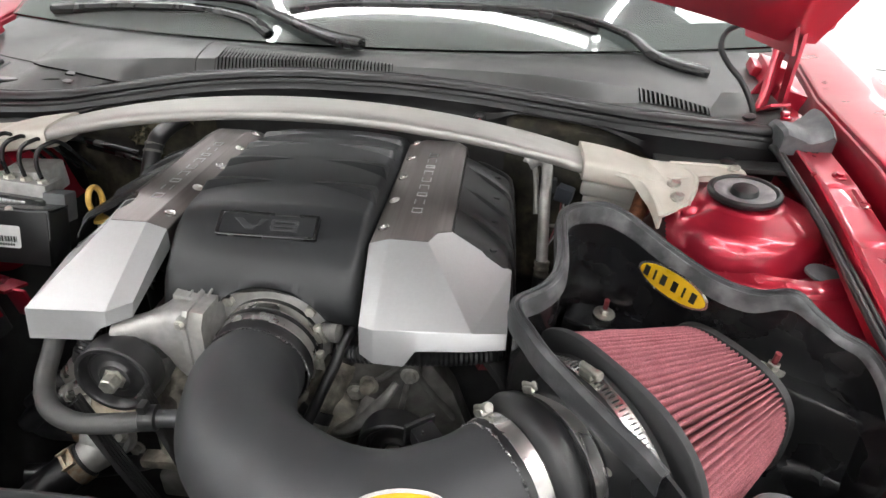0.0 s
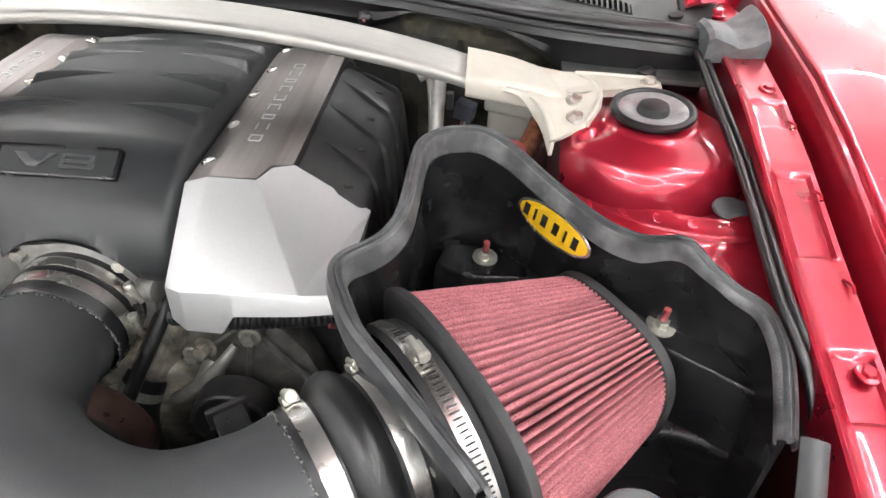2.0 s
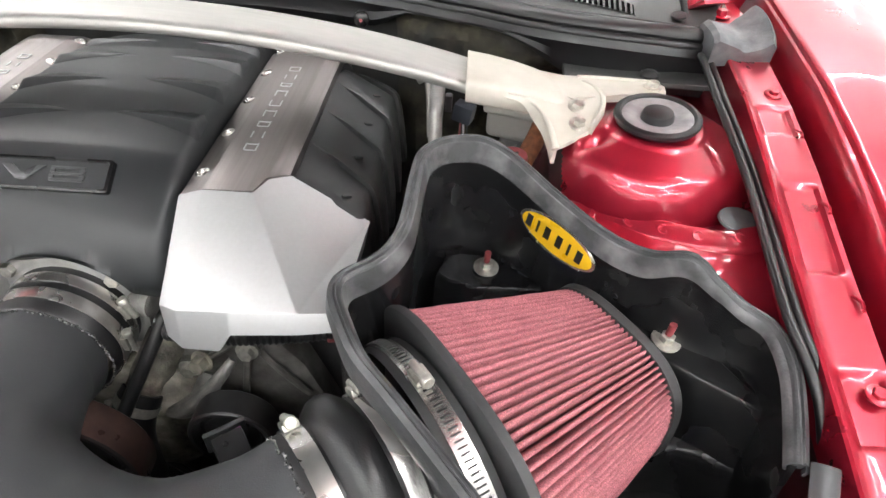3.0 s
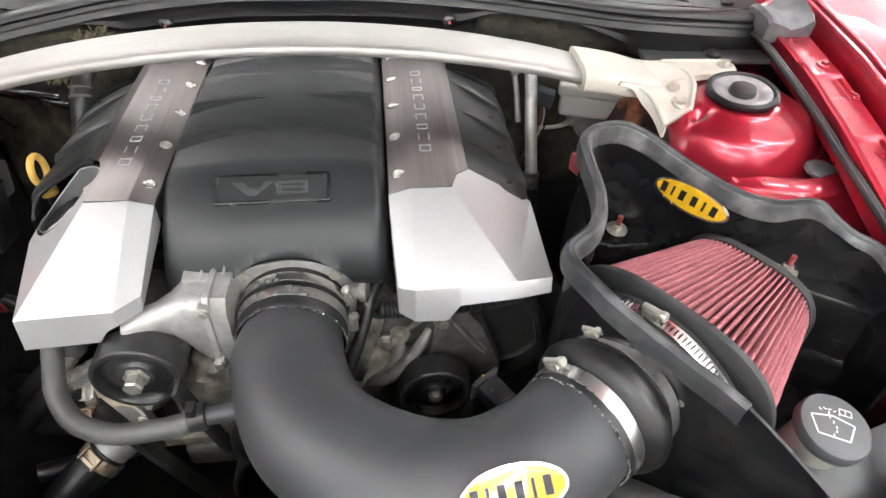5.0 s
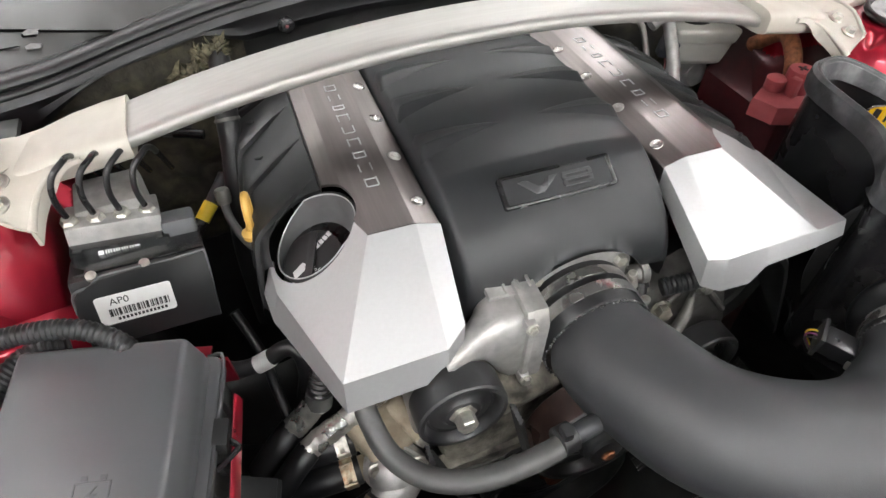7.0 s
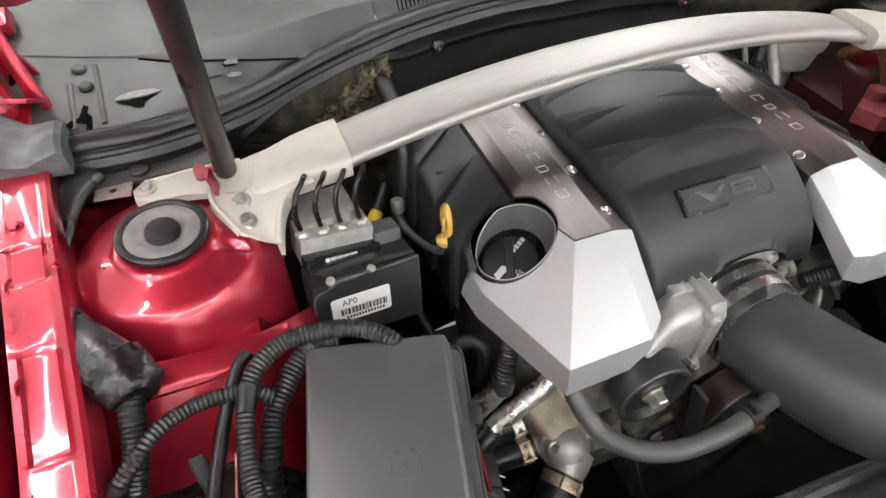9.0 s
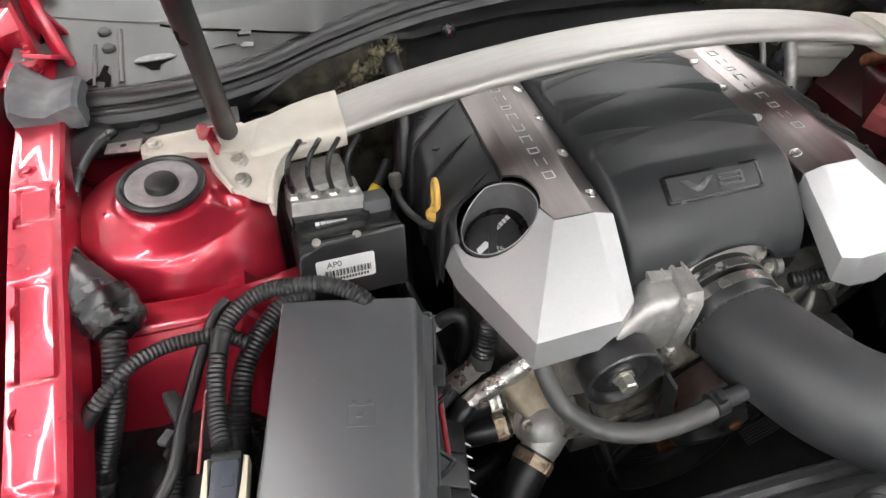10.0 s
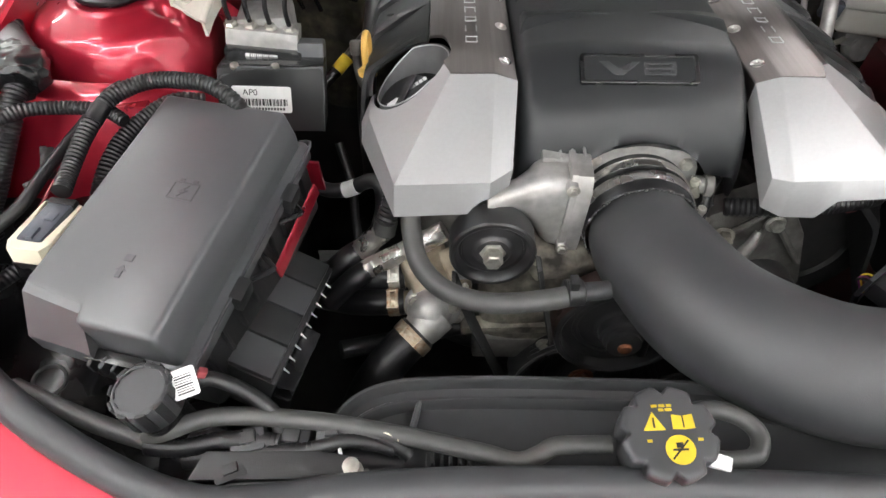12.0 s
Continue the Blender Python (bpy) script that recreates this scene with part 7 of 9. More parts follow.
# ---- driver's side: brake cylinder, pipes, battery post ----
def brake_cylinder():
    th = thing("brake_fluid_reservoir", (0.445, 0.385, 0.78), "milky white plastic brake fluid reservoir", "fluid reservoir")
    bm = B(); box(bm, pose(0.437, 0.392, 0.803, 0, 0, -18), 0.098, 0.075, 0.042, 0.010, 3)
    part("tank", bm, WHITEPLASTIC, th)
    bm = B(); box(bm, pose(0.437, 0.392, 0.829, 0, 0, -18), 0.106, 0.083, 0.022, 0.006, 3)
    part("upper_tank", bm, WHITEPLASTIC, th)
    bm = B(); lathe(bm, [(0.026, 0), (0.026, 0.016), (0.022, 0.020), (0.001, 0.020)], axis((0.425, 0.40, 0.838), (0, 0, 1)), 28)
    part("cap", bm, PLASTIC, th)
    bm = B(); sweep(bm, [(0.478, 0.362, 0.806), (0.490, 0.355, 0.806), (0.502, 0.348, 0.809)], 0.006, 10, 4)
    part("spout", bm, WHITEPLASTIC, th)
    mc = thing("brake_cylinder", (0.44, 0.39, 0.755), "cast brake master cylinder below the reservoir", "brake cylinder")
    bm = B(); lathe(bm, [(0.018, -0.06), (0.018, 0.0), (0.022, 0.002), (0.022, 0.018), (0.019, 0.022), (0.006, 0.022), (0.001, 0.020)], axis((0.437, 0.395, 0.754), (0.05, -1, 0.12)), 28)
    part("barrel", bm, CAST, mc)
    bm = B(); box(bm, pose(0.418, 0.39, 0.770), 0.03, 0.03, 0.02, 0.003)
    part("boss", bm, CAST, mc)
    for x in (0.404, 0.398):
        bm = B(); sweep(bm, [(0.412, 0.385, 0.772), (x, 0.375, 0.770), (x - 0.02, 0.37, 0.765), (x - 0.06, 0.39, 0.75)], 0.003, 8, 5)
        part("brake_line", bm, ZINC, mc)
    tg = thing("paper_tag", (0.42, 0.43, 0.715), "small pale printed tag", "tag")
    m = axis((0.420, 0.435, 0.713), V(-0.2, -0.85, 0.5))
    bm = B(); box(bm, m, 0.026, 0.016, 0.001)
    part("paper", bm, CREAMPLASTIC, tg)
    bm = B(); bars(bm, m @ pose(0, 0.003, 0.0008), (0.005, 0.004, 0.006), 0.004, 0.0015); bars(bm, m @ pose(0, -0.003, 0.0008), (0.006, 0.003, 0.006), 0.004, 0.0015)
    part("print_bars", bm, INK, tg)
    for pts, r, nm in (([(0.290, 0.330, 0.880), (0.306, 0.332, 0.888), (0.316, 0.328, 0.880), (0.317, 0.315, 0.862), (0.316, 0.298, 0.838), (0.318, 0.276, 0.785), (0.319, 0.262, 0.755)], 0.0085, "air_conditioning_pipe"), ([(0.285, 0.37, 0.872), (0.298, 0.365, 0.868), (0.304, 0.355, 0.85), (0.308, 0.33, 0.80)], 0.0042, "thin_refrigerant_pipe")):
        th = thing(nm, pts[3], "dull aluminium refrigerant pipe behind the engine", "pipe")
        bm = B(); sweep(bm, pts, r, 16, 8)
        part("pipe", bm, CAST if r > 0.005 else TUBING, th)
        if r > 0.005:
            bm = B(); lathe(bm, [(0.011, -0.016), (0.0115, -0.012), (0.010, -0.008), (0.0115, -0.004), (0.010, 0.0), (0.0115, 0.004), (0.010, 0.008), (0.0095, 0.014)], axis((0.319, 0.258, 0.743), (0, -0.25, -1)), 20)
            part("crimp", bm, DIRTY, th)
            bm = B(); sweep(bm, [(0.319, 0.256, 0.735), (0.318, 0.245, 0.70), (0.315, 0.23, 0.64), (0.31, 0.22, 0.5)], 0.0115, 16, 6)
            part("rubber_hose", bm, RUBBER, th)
    # plugs and wires behind
    pg = thing("wiring_plug", (0.345, 0.36, 0.82), "grey wiring plug with red and white wires", "plug")
    bm = B(); box(bm, pose(0.350, 0.355, 0.825, 0, 10, -20), 0.026, 0.02, 0.024, 0.003)
    part("plug", bm, BLUEGREY, pg)
    bm = B(); box(bm, pose(0.330, 0.34, 0.845, 0, 0, 0), 0.009, 0.012, 0.022, 0.002)
    part("clip", bm, GREYCAP, pg)
    for k, mt in enumerate((REDBOX, WHITEINK, INK)):
        bm = B(); sweep(bm, [(0.346 + 0.004 * k, 0.350, 0.812), (0.345 + 0.005 * k, 0.345, 0.795), (0.34 + 0.005 * k, 0.35, 0.76), (0.33, 0.36, 0.72)], 0.0014, 6, 5)
        part("wire", bm, mt, pg)
    bx = thing("battery_terminal_box", (0.37, 0.15, 0.82), "faded red plastic jump terminal box", "terminal box")
    bm = B(); prism(bm, [(-0.044, 0.020), (-0.036, -0.012), (-0.010, -0.027), (0.028, -0.026), (0.040, -0.012), (0.036, 0.024), (-0.016, 0.032)], pose(0.386, 0.160, 0.826, 0, 0, 8), 0.024, 0.004)
    part("box", bm, REDBOX, bx)
    bm = B(); lathe(bm, [(0.0165, 0), (0.0160, 0.024), (0.0148, 0.0275), (0.001, 0.028)], axis((0.401, 0.171, 0.850), (0, 0, 1)), 28)
    part("cap", bm, REDBOX, bx)
    bm = B(); box(bm, pose(0.401, 0.171, 0.8784, 0, 0, 20), 0.012, 0.0028, 0.001); box(bm, pose(0.401, 0.171, 0.8784, 0, 0, 110), 0.012, 0.0028, 0.001)
    part("plus_mark", bm, INK, bx)
    bm = B(); box(bm, pose(0.384, 0.160, 0.862, 0, 0, 10), 0.010, 0.012, 0.024, 0.002)
    part("catch", bm, REDBOX, bx)
    bm = B(); lathe(bm, [(0.012, 0), (0.012, 0.014), (0.009, 0.016), (0.001, 0.016)], axis((0.378, 0.182, 0.850), (0, 0, 1)), 20)
    part("boss", bm, REDBOX, bx)
    bm = B(); box(bm, pose(0.414, 0.145, 0.838, 0, 0, -25), 0.016, 0.004, 0.008, 0.001)
    part("terminal", bm, ZINC, bx, "bare metal terminal")
    bm = B(); box(bm, pose(0.374, 0.158, 0.745, 0, 0, 8), 0.036, 0.030, 0.165, 0.004)
    part("stand", bm, RED_SHADED, bx)
    rc = thing("positive_cable", (0.42, 0.21, 0.86), "rust red sleeved battery cable", "cable")
    bm = B(); sweep(bm, [(0.400, 0.178, 0.842), (0.412, 0.190, 0.852), (0.428, 0.215, 0.872), (0.44, 0.25, 0.88), (0.45, 0.30, 0.84)], 0.0105, 14, 6)
    part("cable", bm, RUST, rc)


brake_cylinder()


def right_cables():
    th = thing("hood_release_cable", (0.6, 0.1, 0.92), "pair of black cables along the red wing rail", "cable")
    for dx, dz in ((0, 0), (0.011, -0.006)):
        bm = B(); sweep(bm, [(0.618 + dx, 0.335, 0.925 + dz), (0.606 + dx, 0.29, 0.937 + dz), (0.598 + dx, 0.20, 0.932 + dz), (0.599 + dx, 0.12, 0.917 + dz), (0.598 + dx, 0.066, 0.906 + dz), (0.590 + dx, 0.0, 0.900 + dz), (0.588 + dx, -0.05, 0.890 + dz), (0.602 + dx, -0.10, 0.86 + dz), (0.61 + dx, -0.15, 0.80 + dz)], 0.0038, 12, 6)
        part("cable", bm, RUBBER, th)
    ws = thing("washer_hose", (0.60, 0.42, 1.0), "thin black washer hose rising to the hood", "hose")
    bm = B(); sweep(bm, [(0.610, 0.385, 0.940), (0.603, 0.390, 0.962), (0.595, 0.395, 0.978), (0.581, 0.405, 0.999), (0.564, 0.415, 1.016), (0.549, 0.42, 1.038), (0.552, 0.425, 1.057), (0.566, 0.43, 1.066), (0.59, 0.44, 1.072)], 0.0042, 10, 6)
    part("hose", bm, RUBBER, ws)


right_cables()


def washer_filler():
    th = thing("washer_filler", (0.478, -0.195, 0.80), "grey washer fluid cap on a pale filler neck", "washer cap")
    ax_ = V(0.05, -0.15, 1)
    c = V(0.478, -0.194, 0.803)
    m = axis(c, ax_)
    bm = B(); lathe(bm, [(0.0290, 0.0), (0.0305, 0.002), (0.0305, 0.011), (0.0290, 0.0135), (0.0255, 0.0145), (0.001, 0.0145)], m, 40)
    part("cap", bm, GREYCAP, th)
    bm = B(); lathe(bm, [(0.022, -0.07), (0.0245, -0.012), (0.027, -0.004), (0.027, 0.001)], m, 36)
    part("neck", bm, WHITEPLASTIC, th)
    # print: a windscreen outline with spray dots, and a small book
    mt = m @ pose(0.0, 0, 0.0147, 0, 0, -42)
    bm = B()
    fan = [(-0.013, -0.008), (0.013, -0.008), (0.018, 0.008), (0.0, 0.012), (-0.018, 0.008), (-0.013, -0.008)]
    for a, b in zip(fan, fan[1:]):
        d = Vector((b[0] - a[0], b[1] - a[1], 0))
        box(bm, mt @ pose((a[0] + b[0]) / 2 - 0.003, (a[1] + b[1]) / 2 - 0.004, 0, 0, 0, math.degrees(math.atan2(d.y, d.x))), d.length, 0.0014, 0.0004)
    for k in range(6):
        box(bm, mt @ pose(-0.003 + 0.003 * math.sin(k), -0.010 + 0.004 * k, 0), 0.0012, 0.0025, 0.0004)
    for k in range(5):
        box(bm, mt @ pose(-0.013 + 0.004 * k, 0.0115 + 0.002 * math.sin(k * 0.8), 0.0, 0, 0, 30 * k - 50), 0.0028, 0.001, 0.0004)
    box(bm, mt @ pose(0.008, 0.017, 0), 0.010, 0.001, 0.0004); box(bm, mt @ pose(0.008, 0.0115, 0), 0.010, 0.001, 0.0004)
    for x in (0.003, 0.008, 0.013):
        box(bm, mt @ pose(x, 0.0142, 0), 0.001, 0.0055, 0.0004)
    part("print", bm, WHITEINK, th)
    pn = thing("radiator_side_panel", (0.52, -0.21, 0.76), "shiny grey plastic panel round the washer neck", "plastic panel")
    bm = B()
    rows = []
    for j in range(15):
        v = j / 14
        row = []
        for i in range(17):
            u = i / 16
            p = V(0.435, -0.207, 0.757) + V(0.145, 0.038, 0.010) * u + V(0.035, -0.095, -0.010) * v
            d = math.hypot(p.x - 0.484, p.y + 0.206)
            p.z += 0.012 * step(0.045, 0.030, d) + 0.006 * step(0.3, 0.0, v) - 0.02 * step(0.9, 1.0, v)
            row.append(p)
        rows.append(row)
    sheet(bm, rows, 0.003)
    part("panel", bm, GREYCAP, pn)
    rd = thing("radiator_upper_hose", (0.33, -0.22, 0.74), "thick black radiator hose with yellow print", "hose")
    bm = B(); sweep(bm, [(0.18, -0.10, 0.62), (0.24, -0.16, 0.68), (0.30, -0.205, 0.73), (0.345, -0.245, 0.748), (0.38, -0.285, 0.745), (0.40, -0.33, 0.73)], 0.0235, 20, 8)
    part("hose", bm, HOSE, rd)
    bm = B()
    for k, (x, y, z) in enumerate(((0.334, -0.234, 0.7690), (0.344, -0.244, 0.7712))):
        box(bm, pose(x, y, z, 0, -14, -45), 0.005, 0.007, 0.0006)
    part("print_bars", bm, YELLOWINK, rd)
    pp = thing("metal_coolant_pipe", (0.39, -0.24, 0.73), "short pale metal pipe beside the hose", "pipe")
    bm = B(); sweep(bm, [(0.355, -0.205, 0.715), (0.372, -0.222, 0.728), (0.392, -0.245, 0.735), (0.41, -0.28, 0.73)], 0.009, 14, 6)
    part("pipe", bm, CAST, pp)
    # corner pieces at the front end of the driver's wing
    cn = thing("front_corner_trim", (0.63, -0.14, 0.79), "grey plastic trim at the wing's front corner", "trim piece")
    bm = B(); prism(bm, [(-0.022, -0.07), (0.020, -0.075), (0.030, 0.05), (0.002, 0.06), (-0.012, 0.055)], pose(0.628, -0.165, 0.785, -12, 6, -18), 0.022, 0.006)
    part("cover", bm, GREYCAP, cn)
    bm = B(); prism(bm, [(-0.02, -0.06), (0.03, -0.06), (0.035, 0.04), (0.01, 0.05), (-0.015, 0.02)], pose(0.70, -0.155, 0.79, -10, 0, -10), 0.02, 0.006)
    part("cover", bm, GREYCAP, cn)
    bm = B(); lathe(bm, [(0.009, 0), (0.009, 0.004), (0.006, 0.006), (0.001, 0.006)], pose(0.695, -0.185, 0.808, -10, 0, 0), 16)
    part("screw", bm, ZINC, cn)


washer_filler()


# ---- passenger's side: brake modulator, fuse box, looms ----
def modulator():
    th = thing("brake_modulator", (-0.38, 0.15, 0.83), "aluminium and black brake control unit with four pipes", "brake module")
    rz = 5
    m = pose(-0.386, 0.180, 0.862, -8, 8, rz)
    bm = B(); box(bm, m, 0.078, 0.042, 0.034, 0.0025)
    part("valve_block", bm, CAST, th, "machined aluminium valve block")
    bm = B(); box(bm, pose(-0.386, 0.205, 0.868, 0, 0, rz), 0.06, 0.05, 0.04, 0.006)
    part("pump_motor", bm, CAST, th)
    body = pose(-0.371, 0.128, 0.826, -14, 4, rz)
    bm = B(); box(bm, body, 0.112, 0.046, 0.070, 0.006)
    part("control_box", bm, PLASTIC, th, "black control box")
    edge = [(-0.056, 0.004), (-0.055, 0.020), (-0.050, 0.026), (-0.040, 0.0275), (-0.034, 0.033), (-0.028, 0.0355), (-0.004, 0.0355), (0.002, 0.0365), (0.008, 0.034), (0.030, 0.0355), (0.052, 0.0370), (0.0555, 0.034), (0.0555, 0.0)]
    bm = B(); prism(bm, edge + [(0.0555, -0.034), (-0.056, -0.034)], body @ pose(0, -0.0185, 0, 90, 0, 0), 0.0075, 0.002)
    part("front_cover", bm, PLASTIC, th)
    bm = B(); sweep(bm, [body @ V(x, -0.0235, z) for x, z in edge], 0.0013, 8, 3)
    part("lid_rim", bm, GREYCAP, th)
    bm = B(); box(bm, body @ pose(0.003, 0.002, 0.0355), 0.106, 0.036, 0.003, 0.001)
    part("joint_plate", bm, GLOSSBLACK, th)
    bm = B(); box(bm, m @ pose(0.002, -0.024, -0.012), 0.082, 0.012, 0.024, 0.002)
    part("step", bm, GLOSSBLACK, th)
    for dx in (-0.034, 0.036):
        bm = B(); box(bm, m @ pose(dx, -0.031, -0.006), 0.010, 0.006, 0.012, 0.002)
        part("step_lug", bm, GLOSSBLACK, th)
    bm = B(); box(bm, m @ pose(0.0, -0.0305, -0.006, 62, 0, 0), 0.034, 0.009, 0.0006)
    lb = part("upper_label", bm, PAPER, th, "small white barcode label")
    bm = B()
    for k in range(12):
        box(bm, m @ pose(-0.012 + 0.0022 * k, -0.0305, -0.006, 62, 0, 0) @ pose(0, 0, 0.0005), 0.0007 + 0.0006 * (k % 3 == 0), 0.0055, 0.0002)
    part("barcode", bm, INK, lb)
    fm = body @ pose(-0.010, -0.0262, 0.002, 90, 0, 0)
    bm = B(); prism(bm, rounded(0.062, 0.029, 0.003), fm, 0.0005)
    lb = part("label", bm, PAPER, th, "white label with black print")
    ob = letters("AP0", 0.0095, fm @ pose(-0.012, 0.0075, 0.0006), INK, th, "label_letters", 0.0001)
    ob.parent = lb
    ob.matrix_parent_inverse = Matrix()
    bm = B()
    x = -0.022
    k = 0
    while x < 0.026:
        w = (0.0006, 0.0012, 0.0008, 0.0016)[k * 7 % 4]
        box(bm, fm @ pose(x, -0.003, 0.0007), w, 0.0075, 0.0002)
        x += w + (0.0007, 0.0011, 0.0006)[k * 5 % 3]
        k += 1
    part("barcode", bm, INK, lb)
    bm = B(); bars(bm, fm @ pose(0.003, -0.0102, 0.0007), (0.002,) * 13, 0.0028, 0.0012)
    part("number_bars", bm, INK, lb)
    bm = B(); box(bm, body @ pose(0.040, 0.030, 0.032), 0.030, 0.028, 0.040, 0.004)
    part("connector", bm, GREYCAP, th)
    for k in range(4):
        x = -0.416 + 0.0205 * k
        z = 0.8845 - 0.0035 * k
        y = 0.170 + 0.0025 * k
        bm = B(); lathe(bm, [(0.0078, 0), (0.0078, 0.006), (0.0055, 0.008), (0.0055, 0.010)], axis((x, y, z - 0.003), (0, -0.1, 1)), 6)
        part("pipe_nut", bm, ZINC, th)
        bm = B(); sweep(bm, [(x, y, z + 0.004), (x - 0.002, y + 0.001, z + 0.026), (x + 0.002, y + 0.006, z + 0.043), (x + 0.011, y + 0.016, z + 0.050), (x + 0.018, y + 0.034, z + 0.044), (x + 0.022, y + 0.075, z - 0.01)], 0.0028, 10, 6)
        part("brake_pipe", bm, GLOSSBLACK, th, "black bent brake pipe")
    for x in (-0.036, 0.006):
        bm = B(); lathe(bm, [(0.0045, 0), (0.0045, 0.004), (0.001, 0.005)], body @ pose(x, -0.020, 0.034, 30, 0, 0), 14)
        part("screw", bm, ZINC, th)


modulator()


def dipstick():
    th = thing("oil_dipstick", (-0.268, 0.152, 0.83), "yellow plastic oil dipstick handle", "dipstick")
    bm = B()
    c = V(-0.2675, 0.152, 0.868)
    pts = [c + V(0.0012 * math.sin(a), 0.0120 * math.sin(a), -0.0175 * math.cos(a)) for a in [2 * math.pi * k / 20 for k in range(21)]]
    sweep(bm, pts, 0.0037, 10, 2, sx=1.0, sy=1.0, caps=False)
    part("loop", bm, YELLOW, th)
    bm = B(); lathe(bm, [(0.0055, 0.0), (0.0105, 0.002), (0.0110, 0.007), (0.0060, 0.0105), (0.0045, 0.018)], axis((-0.2685, 0.150, 0.836), (0, 0.1, 1)), 20)
    part("stopper", bm, YELLOW, th)
    bm = B(); sweep(bm, [(-0.2685, 0.150, 0.836), (-0.270, 0.153, 0.822), (-0.276, 0.175, 0.806), (-0.285, 0.205, 0.797), (-0.292, 0.23, 0.798), (-0.294, 0.243, 0.808), (-0.293, 0.25, 0.82)], 0.0048, 10, 6)
    part("guide_tube", bm, HOSE, th, "grey metal guide tube")
    bm = B(); lathe(bm, [(0.0075, -0.008), (0.0085, -0.002), (0.0085, 0.006), (0.007, 0.009)], axis((-0.2935, 0.248, 0.817), (0, 0.3, 1)), 16)
    part("collar", bm, DARKCAST, th)
    tg = thing("yellow_tagged_pipe", (-0.32, 0.27, 0.775), "dark pipe with a yellow printed tag", "pipe")
    bm = B(); sweep(bm, [(-0.345, 0.255, 0.758), (-0.328, 0.268, 0.771), (-0.310, 0.285, 0.785), (-0.29, 0.31, 0.80)], 0.0075, 12, 5)
    part("pipe", bm, GLOSSBLACK, tg)
    bm = B(); sweep(bm, [(-0.326, 0.2695, 0.7725), (-0.318, 0.277, 0.779), (-0.312, 0.283, 0.7835)], 0.0086, 14, 5)
    part("tag", bm, YELLOWINK, tg, "yellow tag")
    hs = thing("heater_return_hose", (-0.268, 0.3, 0.84), "black heater hose with a steel clamp", "hose")
    bm = B(); sweep(bm, [(-0.262, 0.40, 0.90), (-0.265, 0.33, 0.895), (-0.268, 0.305, 0.880), (-0.272, 0.285, 0.845), (-0.280, 0.27, 0.80), (-0.29, 0.26, 0.72), (-0.29, 0.25, 0.6)], 0.0125, 16, 6)
    part("hose", bm, RUBBER, hs)
    for z, y in ((0.884, 0.310), (0.876, 0.302)):
        bm = B(); lathe(bm, [(0.0136, -0.002), (0.0142, 0), (0.0136, 0.002)], axis((-0.2685, y, z), (0, 0.55, 0.8)), 22, caps=False)
        part("clamp", bm, DARKCAST, hs)
    for pts, r in (([(-0.31, 0.33, 0.86), (-0.36, 0.33, 0.87), (-0.42, 0.36, 0.865), (-0.47, 0.38, 0.86)], 0.005), ([(-0.30, 0.34, 0.84), (-0.36, 0.36, 0.845), (-0.45, 0.40, 0.84)], 0.006)):
        w = thing("firewall_pipe", pts[1], "thin dark pipe along the firewall", "pipe", "firewall pipes")
        bm = B(); sweep(bm, pts, r, 10, 6)
        part("pipe", bm, GLOSSBLACK, w)
    tg = thing("hose_with_white_tag", (-0.285, 0.05, 0.77), "black hose carrying a white paper tag", "hose")
    bm = B(); sweep(bm, [(-0.345, 0.098, 0.722), (-0.318, 0.090, 0.717), (-0.292, 0.086, 0.724), (-0.268, 0.084, 0.738), (-0.255, 0.076, 0.735), (-0.254, 0.066, 0.71), (-0.262, 0.06, 0.68)], 0.009, 14, 6)
    part("hose", bm, RUBBER, tg)
    bm = B(); sweep(bm, [(-0.300, 0.0868, 0.7205), (-0.292, 0.086, 0.724), (-0.284, 0.0852, 0.7285)], 0.0098, 16, 5)
    part("paper", bm, PAPER, tg, "white paper tag")


dipstick()


FB = pose(-0.408, -0.094, 0.0, 0, 0, -13.4)


